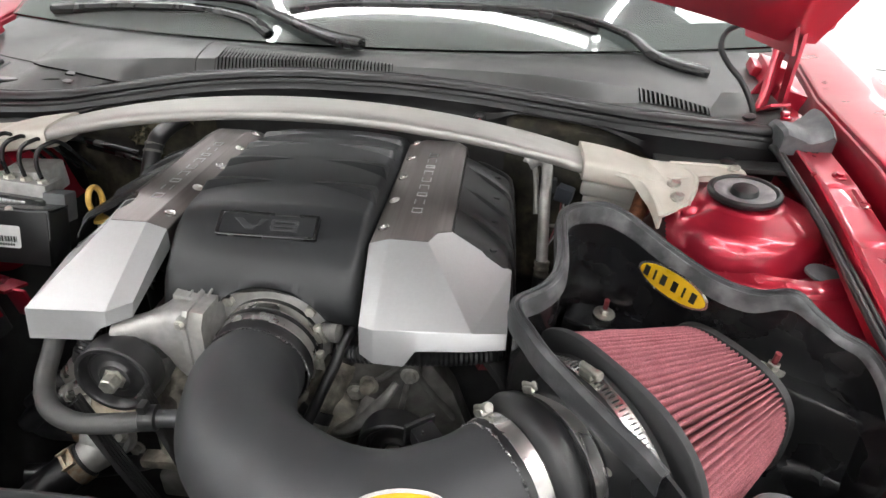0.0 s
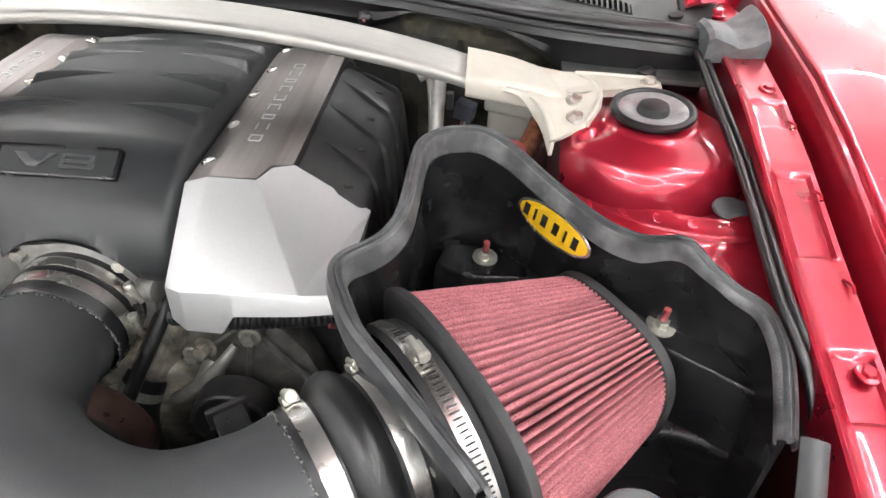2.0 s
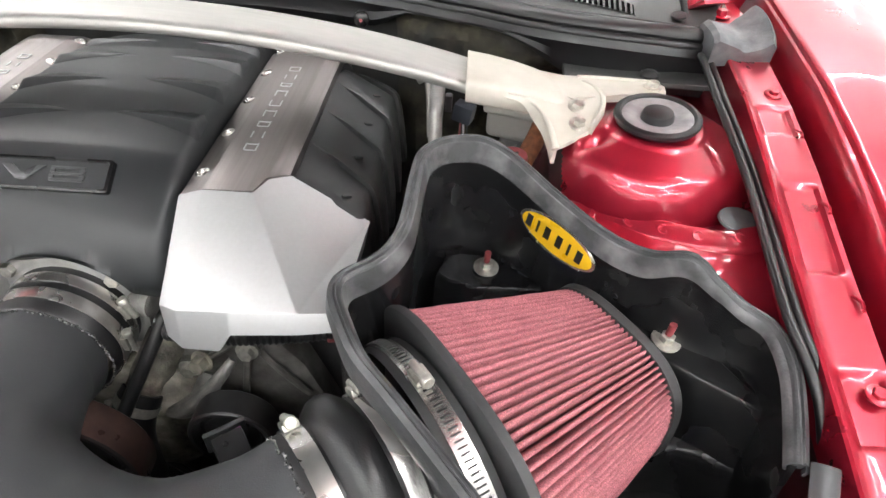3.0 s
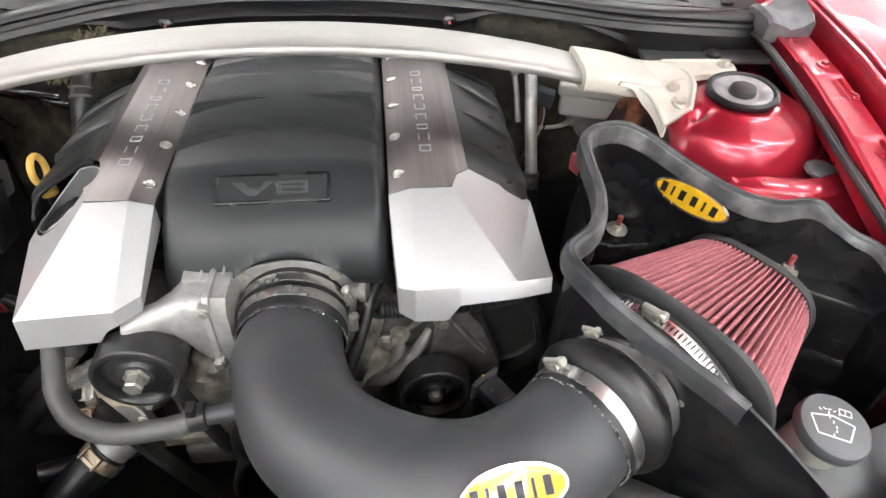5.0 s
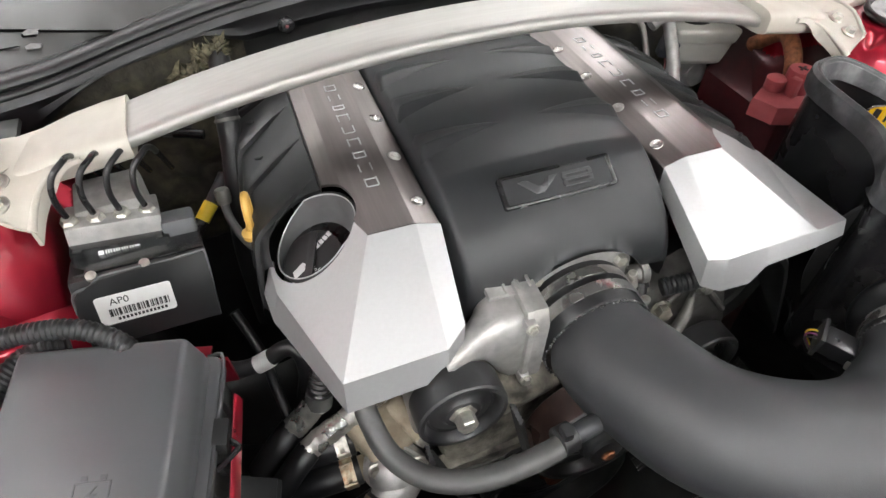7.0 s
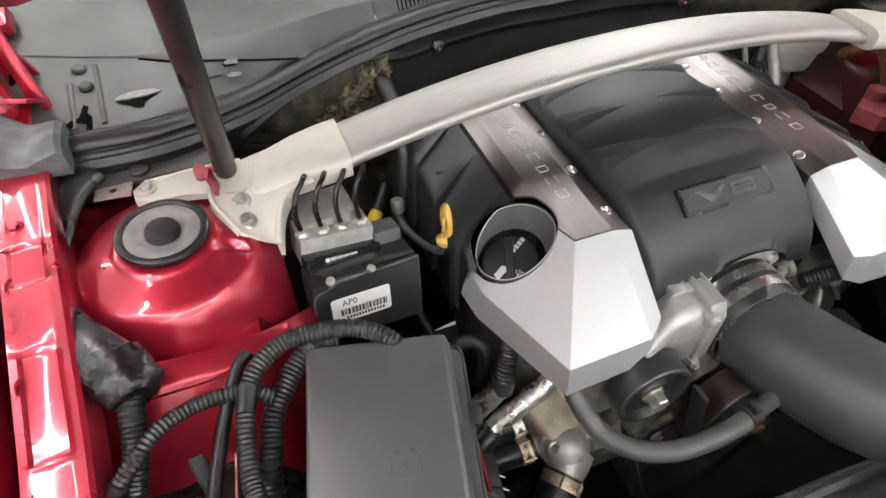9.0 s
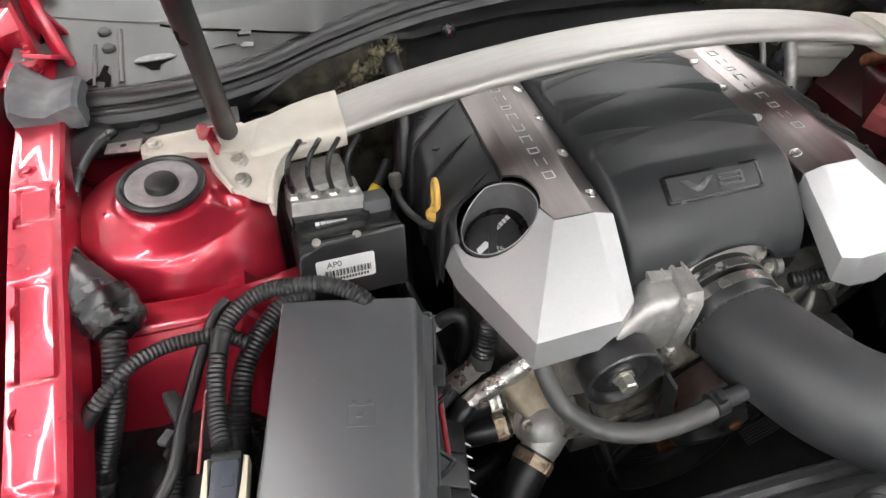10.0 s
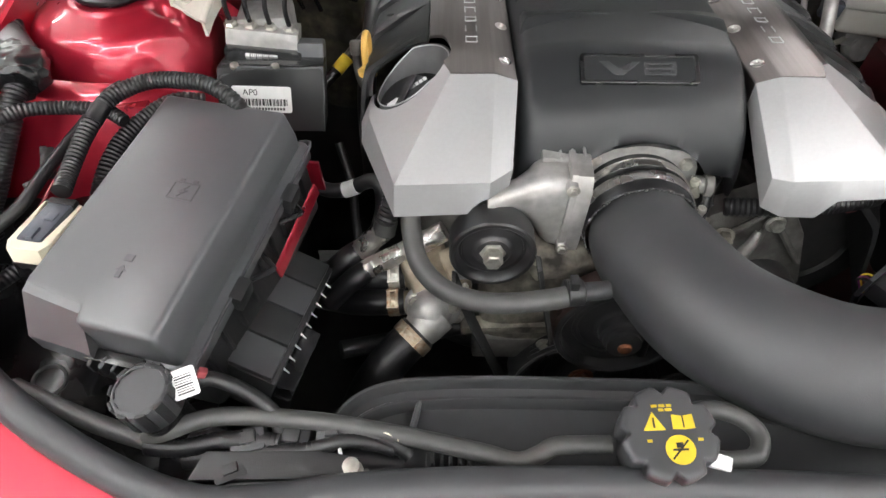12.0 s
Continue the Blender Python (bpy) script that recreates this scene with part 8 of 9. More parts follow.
def fuse_box():
    th = thing("fuse_box", (-0.41, -0.09, 0.80), "dark grey plastic underhood fuse box with a stepped lid", "fuse box")
    m = FB @ pose(0, 0, 0.851, 7.5, 0, 0)
    # lid: a long tray whose front corner steps down
    bm = B()
    L, W = 0.238, 0.126
    poly = [(-W / 2, L / 2), (-W / 2, -L / 2 + 0.022), (-0.010, -L / 2 + 0.013), (-0.006, -L / 2), (W / 2 - 0.001, -L / 2), (W / 2 - 0.001, L / 2)]
    lo = [bm.verts.new(m @ V(x, y, -0.020)) for x, y in poly]
    hi = [bm.verts.new(m @ V(min(x, W / 2 - 0.007), y, 0.020)) for x, y in poly]
    mid = [bm.verts.new(m @ V(W / 2 - 0.001, y, -0.006)) for y in (-L / 2, L / 2)]
    bm.faces.new(hi)
    for a, b in ((0, 1), (1, 2), (2, 3)):
        bm.faces.new((lo[a], lo[b], hi[b], hi[a]))
    bm.faces.new((lo[3], lo[4], mid[0], hi[4], hi[3]))
    bm.faces.new((lo[5], lo[0], hi[0], hi[5], mid[1]))
    bm.faces.new((lo[4], lo[5], mid[1], mid[0]))
    bm.faces.new((mid[0], mid[1], hi[5], hi[4]))
    bmesh.ops.recalc_face_normals(bm, faces=bm.faces)
    bmesh.ops.bevel(bm, geom=[e for e in bm.edges if len(e.link_faces) == 2], offset=0.0045, segments=3, profile=0.5, affect="EDGES", clamp_overlap=True)
    part("lid", bm, LIDGREY, th, smooth=30)
    bm = B(); skin(bm, [[m @ V(-W / 2 + 0.001, -L / 2 + 0.030, z) for z in (0.0192, -0.03)] + [m @ V(-0.006, -L / 2 + 0.016, z) for z in (-0.03, 0.0192)], [m @ V(-W / 2 + 0.003, -L / 2 + 0.016, z) for z in (0.0178, -0.03)] + [m @ V(-0.006, -L / 2 + 0.008, z) for z in (-0.03, 0.0178)], [m @ V(-W / 2 + 0.006, -L / 2 - 0.006, z) for z in (-0.010, -0.03)] + [m @ V(-0.002, -L / 2 - 0.010, z) for z in (-0.03, -0.010)]])
    part("lid_step", bm, LIDGREY, th, smooth=20)
    bm = B(); prism(bm, rounded(W + 0.012, L + 0.008, 0.008), m @ pose(0.002, 0, -0.034), 0.014, 0.003)
    part("rim", bm, LIDGREY, th)
    bm = B(); prism(bm, rounded(W - 0.002, L - 0.006, 0.008), m @ pose(0.004, 0.002, -0.105), 0.075)
    part("lower_box", bm, PLASTIC, th)
    for y in (0.06, -0.045):
        bm = B(); box(bm, m @ pose(W / 2 + 0.010, y, -0.030, 0, 12, 0), 0.012, 0.022, 0.020, 0.003)
        part("latch", bm, PLASTIC, th)
    bm = B(); box(bm, m @ pose(0.012, -L / 2 - 0.006, -0.018), 0.045, 0.010, 0.005, 0.001); box(bm, m @ pose(0.006, -L / 2 - 0.008, -0.026), 0.034, 0.008, 0.004, 0.001)
    part("front_latch", bm, GLOSSBLACK, th)
    for k in range(9):
        y = -0.100 + 0.024 * k
        bm = B(); box(bm, m @ pose(W / 2 + 0.0045, y, -0.052), 0.006, 0.0035, 0.036, 0.001)
        part("side_rib", bm, PLASTIC, th)
    bm = B(); sweep(bm, [m @ V(W / 2 + 0.0085, y, -0.0215) for y in (-L / 2, -0.05, 0.05, L / 2)] + [m @ V(W / 2 - 0.004, L / 2 + 0.004, -0.0215)], 0.0016, 8, 4)
    part("edge_bead", bm, GREYPLASTIC, th)
    bm = B(); sweep(bm, [m @ V(-0.004, -L / 2 - 0.005, -0.0215), m @ V(0.030, -L / 2 - 0.0045, -0.0215), m @ V(W / 2 - 0.001, -L / 2 - 0.0045, -0.0215), m @ V(W / 2 + 0.0075, -L / 2 + 0.004, -0.0215)], 0.0016, 8, 4)
    part("edge_bead", bm, GREYPLASTIC, th)
    for y in (-0.012, 0.052):
        bm = B()
        for a, b in (((0.004, 0.014), (0.022, 0.002)), ((0.022, 0.002), (0.006, -0.014))):
            sweep(bm, [m @ V(W / 2 + a[0], y + a[1], -0.040), m @ V(W / 2 + (a[0] + b[0]) / 2 + 0.001, y + (a[1] + b[1]) / 2, -0.040), m @ V(W / 2 + b[0], y + b[1], -0.040)], 0.0024, 8, 3)
        part("tie_bracket", bm, GLOSSBLACK, th)
    for x in (-0.004, 0.006, 0.016, 0.026):
        bm = B(); box(bm, m @ pose(x, -L / 2 - 0.010, -0.022), 0.0035, 0.012, 0.012, 0.001)
        part("latch_tooth", bm, PLASTIC, th)
    bm = B()
    for x, y in ((0.0, 0.112), (0.020, 0.112), (0.048, 0.112)):
        box(bm, m @ pose(x, y, 0.000), 0.008, 0.010, 0.012, 0.002)
    part("rear_clips", bm, PLASTIC, th)
    # moulded marks on the lid: a box outline with a flash, and an arrow
    zt = 0.0203
    bm = B()
    c = (0.012, 0.010)
    for x, y, w, h in ((0, 0.0085, 0.022, 0.0008), (0, -0.0085, 0.022, 0.0008), (-0.011, 0, 0.0008, 0.017), (0.011, 0, 0.0008, 0.017), (-0.006, 0.011, 0.004, 0.0035), (0.006, 0.011, 0.004, 0.0035)):
        box(bm, m @ pose(c[0] + x, c[1] + y, zt), w, h, 0.0008)
    prism(bm, [(-0.003, -0.006), (0.004, 0.001), (0.000, 0.001), (0.003, 0.006), (-0.004, -0.001), (0.000, -0.001)], m @ pose(c[0], c[1], zt - 0.0002), 0.0008)
    part("battery_mark", bm, GREYCAP, th)
    bm = B()
    prism(bm, [(-0.002, -0.006), (0.002, -0.006), (0.002, 0.0), (0.004, 0.0), (0, 0.005), (-0.004, 0.0), (-0.002, 0.0)], m @ pose(0.004, -0.072, zt - 0.0002), 0.0008)
    box(bm, m @ pose(0.0045, -0.060, zt), 0.007, 0.006, 0.0008)
    part("arrow_mark", bm, GREYCAP, th)


fuse_box()


def relay_block():
    th = thing("relay_block", (-0.33, -0.11, 0.72), "black relay block with pale terminal fins", "relay block")
    m = pose(-0.339, -0.117, 0.725, -6, 22, -13.4)
    bm = B(); box(bm, m, 0.046, 0.150, 0.05, 0.003)
    part("body", bm, PLASTIC, th)
    for k in range(4):
        bm = B(); box(bm, m @ pose(-0.002, -0.056 + 0.037 * k, 0.027), 0.040, 0.035, 0.006, 0.0015)
        part("cover", bm, PLASTIC if k % 2 else GREYPLASTIC, th)
    for k in range(9):
        y = -0.055 + 0.0135 * k
        bm = B(); prism(bm, [(0, -0.0009), (0.0075, -0.0002), (0.0075, 0.0002), (0, 0.0009)], m @ pose(0.022, y, 0.022, 0, 0, -18), 0.0015)
        part("fin", bm, PAPER if k not in (4,) else WHITEINK, th, "pale plastic fin")
    bm = B(); box(bm, m @ pose(0.030, -0.030, 0.0), 0.020, 0.070, 0.02, 0.003)
    part("side_rail", bm, GLOSSBLACK, th)
    st = thing("inner_red_rail", (-0.32, -0.06, 0.79), "narrow red body flange beside the fuse box", "body flange")
    bm = B()
    rows = [[V(lerp(-0.3145, -0.331, t) + 0.004 * u, lerp(0.004, -0.110, t), 0.800 - 0.011 * u * u) for u in (0, 0.3, 0.6, 1)] for t in [k / 10 for k in range(11)]]
    sheet(bm, rows, 0.002)
    part("flange", bm, RED, st)
    bk = thing("red_support_bracket", (-0.36, 0.06, 0.79), "red painted body bracket below the brake unit", "bracket")
    bm = B(); prism(bm, [(-0.026, -0.016), (0.020, -0.018), (0.022, 0.014), (-0.020, 0.016)], pose(-0.352, 0.060, 0.790, -12, 6, -8), 0.004, 0.0012)
    part("plate", bm, RED, bk)
    bm = B(); box(bm, pose(-0.330, 0.055, 0.77, 10, 0, -8), 0.030, 0.004, 0.045, 0.001)
    part("side", bm, RED, bk)


relay_block()


def loom(name, label, pts, r, ridge=True, mat=None, parent=None):
    th = thing(name, pts[len(pts) // 2], label, "loom", "wiring looms")
    bm = B()
    if ridge:
        sweep(bm, pts, r, 16, 10, ridge=0.0010, pitch=0.0040)
    else:
        sweep(bm, pts, r, 14, 8)
    part("sleeve", bm, mat or RUBBER, th)
    if ridge:
        # black tape wound round one stretch
        path = evenly(spline(pts, 10), 0.004)
        a = int(len(path) * 0.62)
        bm = B(); sweep(bm, path[a:a + 6], r + 0.0011, 16, 2)
        part("tape_wrap", bm, RUBBER, th, "black tape")
    return th


loom("wiring_loom", "thick black corrugated wiring loom arching to a plug", [(-0.360, 0.004, 0.862), (-0.372, 0.016, 0.885), (-0.395, 0.028, 0.896), (-0.42, 0.035, 0.898), (-0.459, 0.038, 0.895), (-0.489, 0.018, 0.889), (-0.502, -0.018, 0.876), (-0.506, -0.055, 0.864), (-0.503, -0.080, 0.862)], 0.0070)
loom("wiring_loom", "thick black corrugated wiring loom behind the fuse box", [(-0.415, 0.045, 0.868), (-0.438, 0.040, 0.872), (-0.458, 0.026, 0.868), (-0.482, -0.004, 0.856), (-0.494, -0.040, 0.835), (-0.50, -0.068, 0.80), (-0.50, -0.08, 0.74)], 0.0085)
loom("wiring_loom", "black corrugated wiring loom crossing the red tower", [(-0.476, 0.004, 0.874), (-0.490, 0.012, 0.878), (-0.505, 0.016, 0.879), (-0.538, 0.013, 0.882), (-0.563, -0.002, 0.888), (-0.580, -0.019, 0.886), (-0.600, -0.031, 0.872), (-0.617, -0.038, 0.850), (-0.626, -0.045, 0.80)], 0.0057)
loom("cable_bundle", "smooth black taped cable beside the looms", [(-0.488, 0.046, 0.886), (-0.500, 0.035, 0.882), (-0.518, 0.000, 0.868), (-0.534, -0.045, 0.856), (-0.545, -0.084, 0.846), (-0.568, -0.112, 0.838), (-0.60, -0.120, 0.83), (-0.63, -0.118, 0.82)], 0.0055, False)
loom("wiring_loom", "black corrugated loom curving low by the wing", [(-0.555, -0.030, 0.80), (-0.560, -0.050, 0.79), (-0.566, -0.084, 0.783), (-0.582, -0.112, 0.780), (-0.612, -0.126, 0.775), (-0.64, -0.13, 0.77)], 0.0066)
tl = loom("wiring_loom", "thick ribbed black loom with a grey tie below a boot", [(-0.579, 0.034, 0.893), (-0.581, 0.022, 0.886), (-0.584, 0.005, 0.871), (-0.592, -0.012, 0.850), (-0.606, -0.028, 0.820), (-0.620, -0.045, 0.790), (-0.628, -0.058, 0.735)], 0.0095)
bm = B(); lathe(bm, [(0.0104, -0.002), (0.0114, -0.002), (0.0114, 0.002), (0.0104, 0.002)], axis((-0.6185, -0.0435, 0.793), (-0.38, -0.45, -0.81)), 28, caps=False)
part("cable_tie", bm, HOSE, tl, "grey cable tie")


def boot():
    th = thing("loom_boot", (-0.59, 0.07, 0.90), "crumpled black tape boot over a wiring branch", "cable boot")
    bm = B()
    rings, wrap = [], []
    pts = spline([(-0.638, 0.175, 0.905), (-0.632, 0.14, 0.906), (-0.616, 0.102, 0.905), (-0.596, 0.070, 0.903), (-0.580, 0.046, 0.899), (-0.575, 0.028, 0.894)], 6)
    n = len(pts)
    for k, m in enumerate(frames(pts)):
        t = k / (n - 1)
        w = table(t, [(0, 0.010), (0.25, 0.013), (0.5, 0.020), (0.75, 0.025), (0.9, 0.023), (1, 0.015)])
        h = table(t, [(0, 0.009), (0.5, 0.012), (0.8, 0.016), (1, 0.017)])
        ring = []
        for i in range(28):
            a = 2 * math.pi * i / 28
            f = 1 + lerp(0.03, 0.17, step(0.62, 0.92, t)) * noise.noise(V(math.cos(a) * 2.2, math.sin(a) * 2.2, k * 0.9))
            ring.append(m @ V(w * f * math.cos(a), h * f * math.sin(a), 0))
        rings.append(ring)
        if t > 0.66:
            wrap.append([p + (p - pts[k]).normalized() * (0.0012 + 0.0035 * max(-0.25, noise.noise(p * 130))) for p in ring])
    skin(bm, rings)
    tape = B(); skin(tape, wrap)
    part("tape_wrap", tape, GLOSSBLACK, th, "crumpled glossy black tape")
    part("boot", bm, material("smooth_black_tape", (0.026, 0.026, 0.028), 0.28, 0, 0.2, 50, bump=0.25, bump_scale=120, spec=0.8), th, smooth=60)
    dt = thing("cable_duct", (-0.63, 0.24, 0.92), "flat black plastic cable duct beside the tower", "cable duct")
    bm = B(); sweep(bm, [(-0.605, 0.305, 0.915), (-0.622, 0.275, 0.918), (-0.634, 0.235, 0.915), (-0.640, 0.195, 0.908), (-0.636, 0.165, 0.905)], 0.013, 16, 6, sx=1.5, sy=0.7)
    part("duct", bm, GLOSSBLACK, dt)
    bm = B(); box(bm, pose(-0.583, 0.276, 0.909, 0, 0, -6), 0.036, 0.022, 0.002, 0.0006)
    part("metal_tab", bm, ZINC, dt, "zinc tab with a hole")
    bm = B(); lathe(bm, [(0.0035, 0), (0.0005, 0.0002)], pose(-0.583, 0.276, 0.9104), 14)
    part("hole", bm, INK, dt)
    for s in (-1, 1):
        gp = thing("cowl_side_pad", (s * 0.56, 0.29, 0.90), "dark plastic strip under the cowl end with a black clip", "plastic strip", "cowl side strips")
        bm = B(); prism(bm, [(-0.085, -0.012), (0.085, -0.014), (0.085, 0.020), (-0.085, 0.024)], pose(s * 0.545, 0.298, 0.905, 0, 0, s * -2), 0.006, 0.002)
        part("strip", bm, COWL, gp)
        bm = B(); lathe(bm, [(0.011, 0), (0.011, 0.003), (0.007, 0.006), (0.001, 0.0065)], pose(s * 0.556, 0.300, 0.911), 20)
        part("clip", bm, PLASTIC, gp)


boot()


def big_plug():
    th = thing("loom_connector", (-0.507, -0.11, 0.84), "blue-grey wiring connector in a cream locking frame", "connector")
    m = pose(-0.505, -0.112, 0.850, -4, 4, -6) @ Matrix.Scale(0.80, 4)
    bm = B(); box(bm, m, 0.026, 0.058, 0.022, 0.003)
    part("plug", bm, BLUEGREY, th)
    bm = B(); box(bm, m @ pose(0, 0.032, 0), 0.030, 0.010, 0.024, 0.003)
    part("collar", bm, PLASTIC, th)
    bm = B(); box(bm, m @ pose(0, -0.020, 0.012), 0.008, 0.016, 0.004, 0.001); box(bm, m @ pose(0.004, 0.006, 0.0115), 0.010, 0.012, 0.002, 0.0005)
    part("latch", bm, BLUEGREY, th)
    bm = B()
    U = [(-0.021, 0.032), (-0.021, -0.030), (-0.016, -0.040), (0.016, -0.040), (0.021, -0.030), (0.021, 0.032), (0.0155, 0.034), (0.0150, -0.026), (0.010, -0.031), (-0.010, -0.031), (-0.0150, -0.026), (-0.0155, 0.034)]
    prism(bm, U, m @ pose(0, 0, -0.012), 0.020, 0.002)
    part("lock_frame", bm, CREAMPLASTIC, th, "cream plastic locking frame")
    bm = B(); box(bm, m @ pose(0, 0, -0.028), 0.044, 0.075, 0.03, 0.003)
    part("base", bm, GLOSSBLACK, th)
    pc = thing("red_wire", (-0.52, -0.06, 0.86), "thin red wire beside the looms", "wire")
    bm = B(); sweep(bm, [(-0.513, -0.030, 0.868), (-0.519, -0.060, 0.858), (-0.525, -0.090, 0.848)], 0.0012, 6, 5)
    part("wire", bm, REDBOX, pc)
    cl = thing("cable_clip", (-0.545, -0.04, 0.84), "grey plastic cable clip", "clip")
    bm = B(); box(bm, pose(-0.541, -0.030, 0.852, 14, 12, 22), 0.012, 0.030, 0.012, 0.003); box(bm, pose(-0.546, -0.022, 0.858, 14, 12, 22), 0.006, 0.010, 0.006, 0.001)
    part("clip", bm, PLASTIC, cl)
    bm = B(); box(bm, pose(-0.551, -0.049, 0.842, 0, 10, 60), 0.014, 0.009, 0.006, 0.002)
    part("clip_foot", bm, GREYCAP, cl)
    tp = thing("inner_wing_liner", (-0.56, -0.12, 0.70), "black plastic liner below the looms", "liner")
    bm = B()
    rows = [[V(lerp(-0.66, -0.40, i / 12), lerp(-0.30, 0.02, j / 12), lerp(0.726, 0.774, step(-0.16, -0.03, lerp(-0.30, 0.02, j / 12))) + 0.010 * noise.noise(V(i * 0.4, j * 0.5, 2)) - 0.06 * step(-0.52, -0.44, lerp(-0.66, -0.40, i / 12))) for i in range(13)] for j in range(13)]
    sheet(bm, rows, 0.003)
    part("liner", bm, GLOSSBLACK, tp)
    for pts in ([(-0.62, -0.19, 0.728), (-0.56, -0.20, 0.728), (-0.50, -0.215, 0.722)],):
        bm = B(); sweep(bm, pts, 0.004, 10, 8)
        part("pressed_rib", bm, GLOSSBLACK, tp)
    rg = thing("ring_grommet", (-0.50, -0.20, 0.74), "black rubber ring on the liner", "grommet")
    bm = B(); sweep(bm, [V(-0.512, -0.195, 0.752) + V(0.014 * math.cos(a), 0.012 * math.sin(a), 0.004 * math.sin(a)) for a in [2 * math.pi * k / 16 for k in range(17)]], 0.0016, 8, 2, caps=False)
    part("ring", bm, HOSE, rg)


big_plug()


# ---- front: radiator cover, coolant tank cap, hoses, seal, fascia ----
def radiator_top():
    th = thing("radiator_shroud", (-0.1, -0.23, 0.74), "dark grey plastic radiator shroud with a raised lip", "radiator shroud")
    out = [(-0.285, -0.262), (-0.272, -0.232), (-0.252, -0.207), (-0.222, -0.194), (-0.18, -0.190), (-0.12, -0.189), (0.0, -0.191), (0.06, -0.196), (0.14, -0.21), (0.30, -0.225), (0.42, -0.25)]
    sp = spline(out, 6)
    bm = B()
    rows = []
    for p in sp:
        rows.append([V(p.x, p.y + 0.003, 0.62), V(p.x, p.y + 0.001, 0.754), V(p.x, p.y - 0.0005, 0.7572), V(p.x + 0.001, p.y - 0.003, 0.7574), V(p.x + 0.001, p.y - 0.0045, 0.7558), V(p.x + 0.003, p.y - 0.0062, 0.7460), V(p.x + 0.004, p.y - 0.0125, 0.7445), V(p.x + 0.005, p.y - 0.0140, 0.7475), V(p.x + 0.005, p.y - 0.0165, 0.7480), V(p.x + 0.006, p.y - 0.0185, 0.7460), V(p.x + 0.007, p.y - 0.0210, 0.7385), V(p.x + 0.008, p.y - 0.045, 0.7365), V(p.x + 0.008, -0.335, 0.734)])
    sheet(bm, rows, 0.002)
    part("shroud", bm, material("shroud_plastic", (0.046, 0.047, 0.049), 0.32, 0, 0.12, 18, bump=0.15, bump_scale=1500, dirt=(0.060, 0.060, 0.060), dirt_amount=0.15, dirt_scale=140, rough_vary=0.05), th)
    bm = B(); sweep(bm, [(-0.200, -0.208, 0.745), (-0.205, -0.230, 0.742)], 0.003, 8, 2)
    part("rib", bm, GREYPLASTIC, th)


radiator_top()


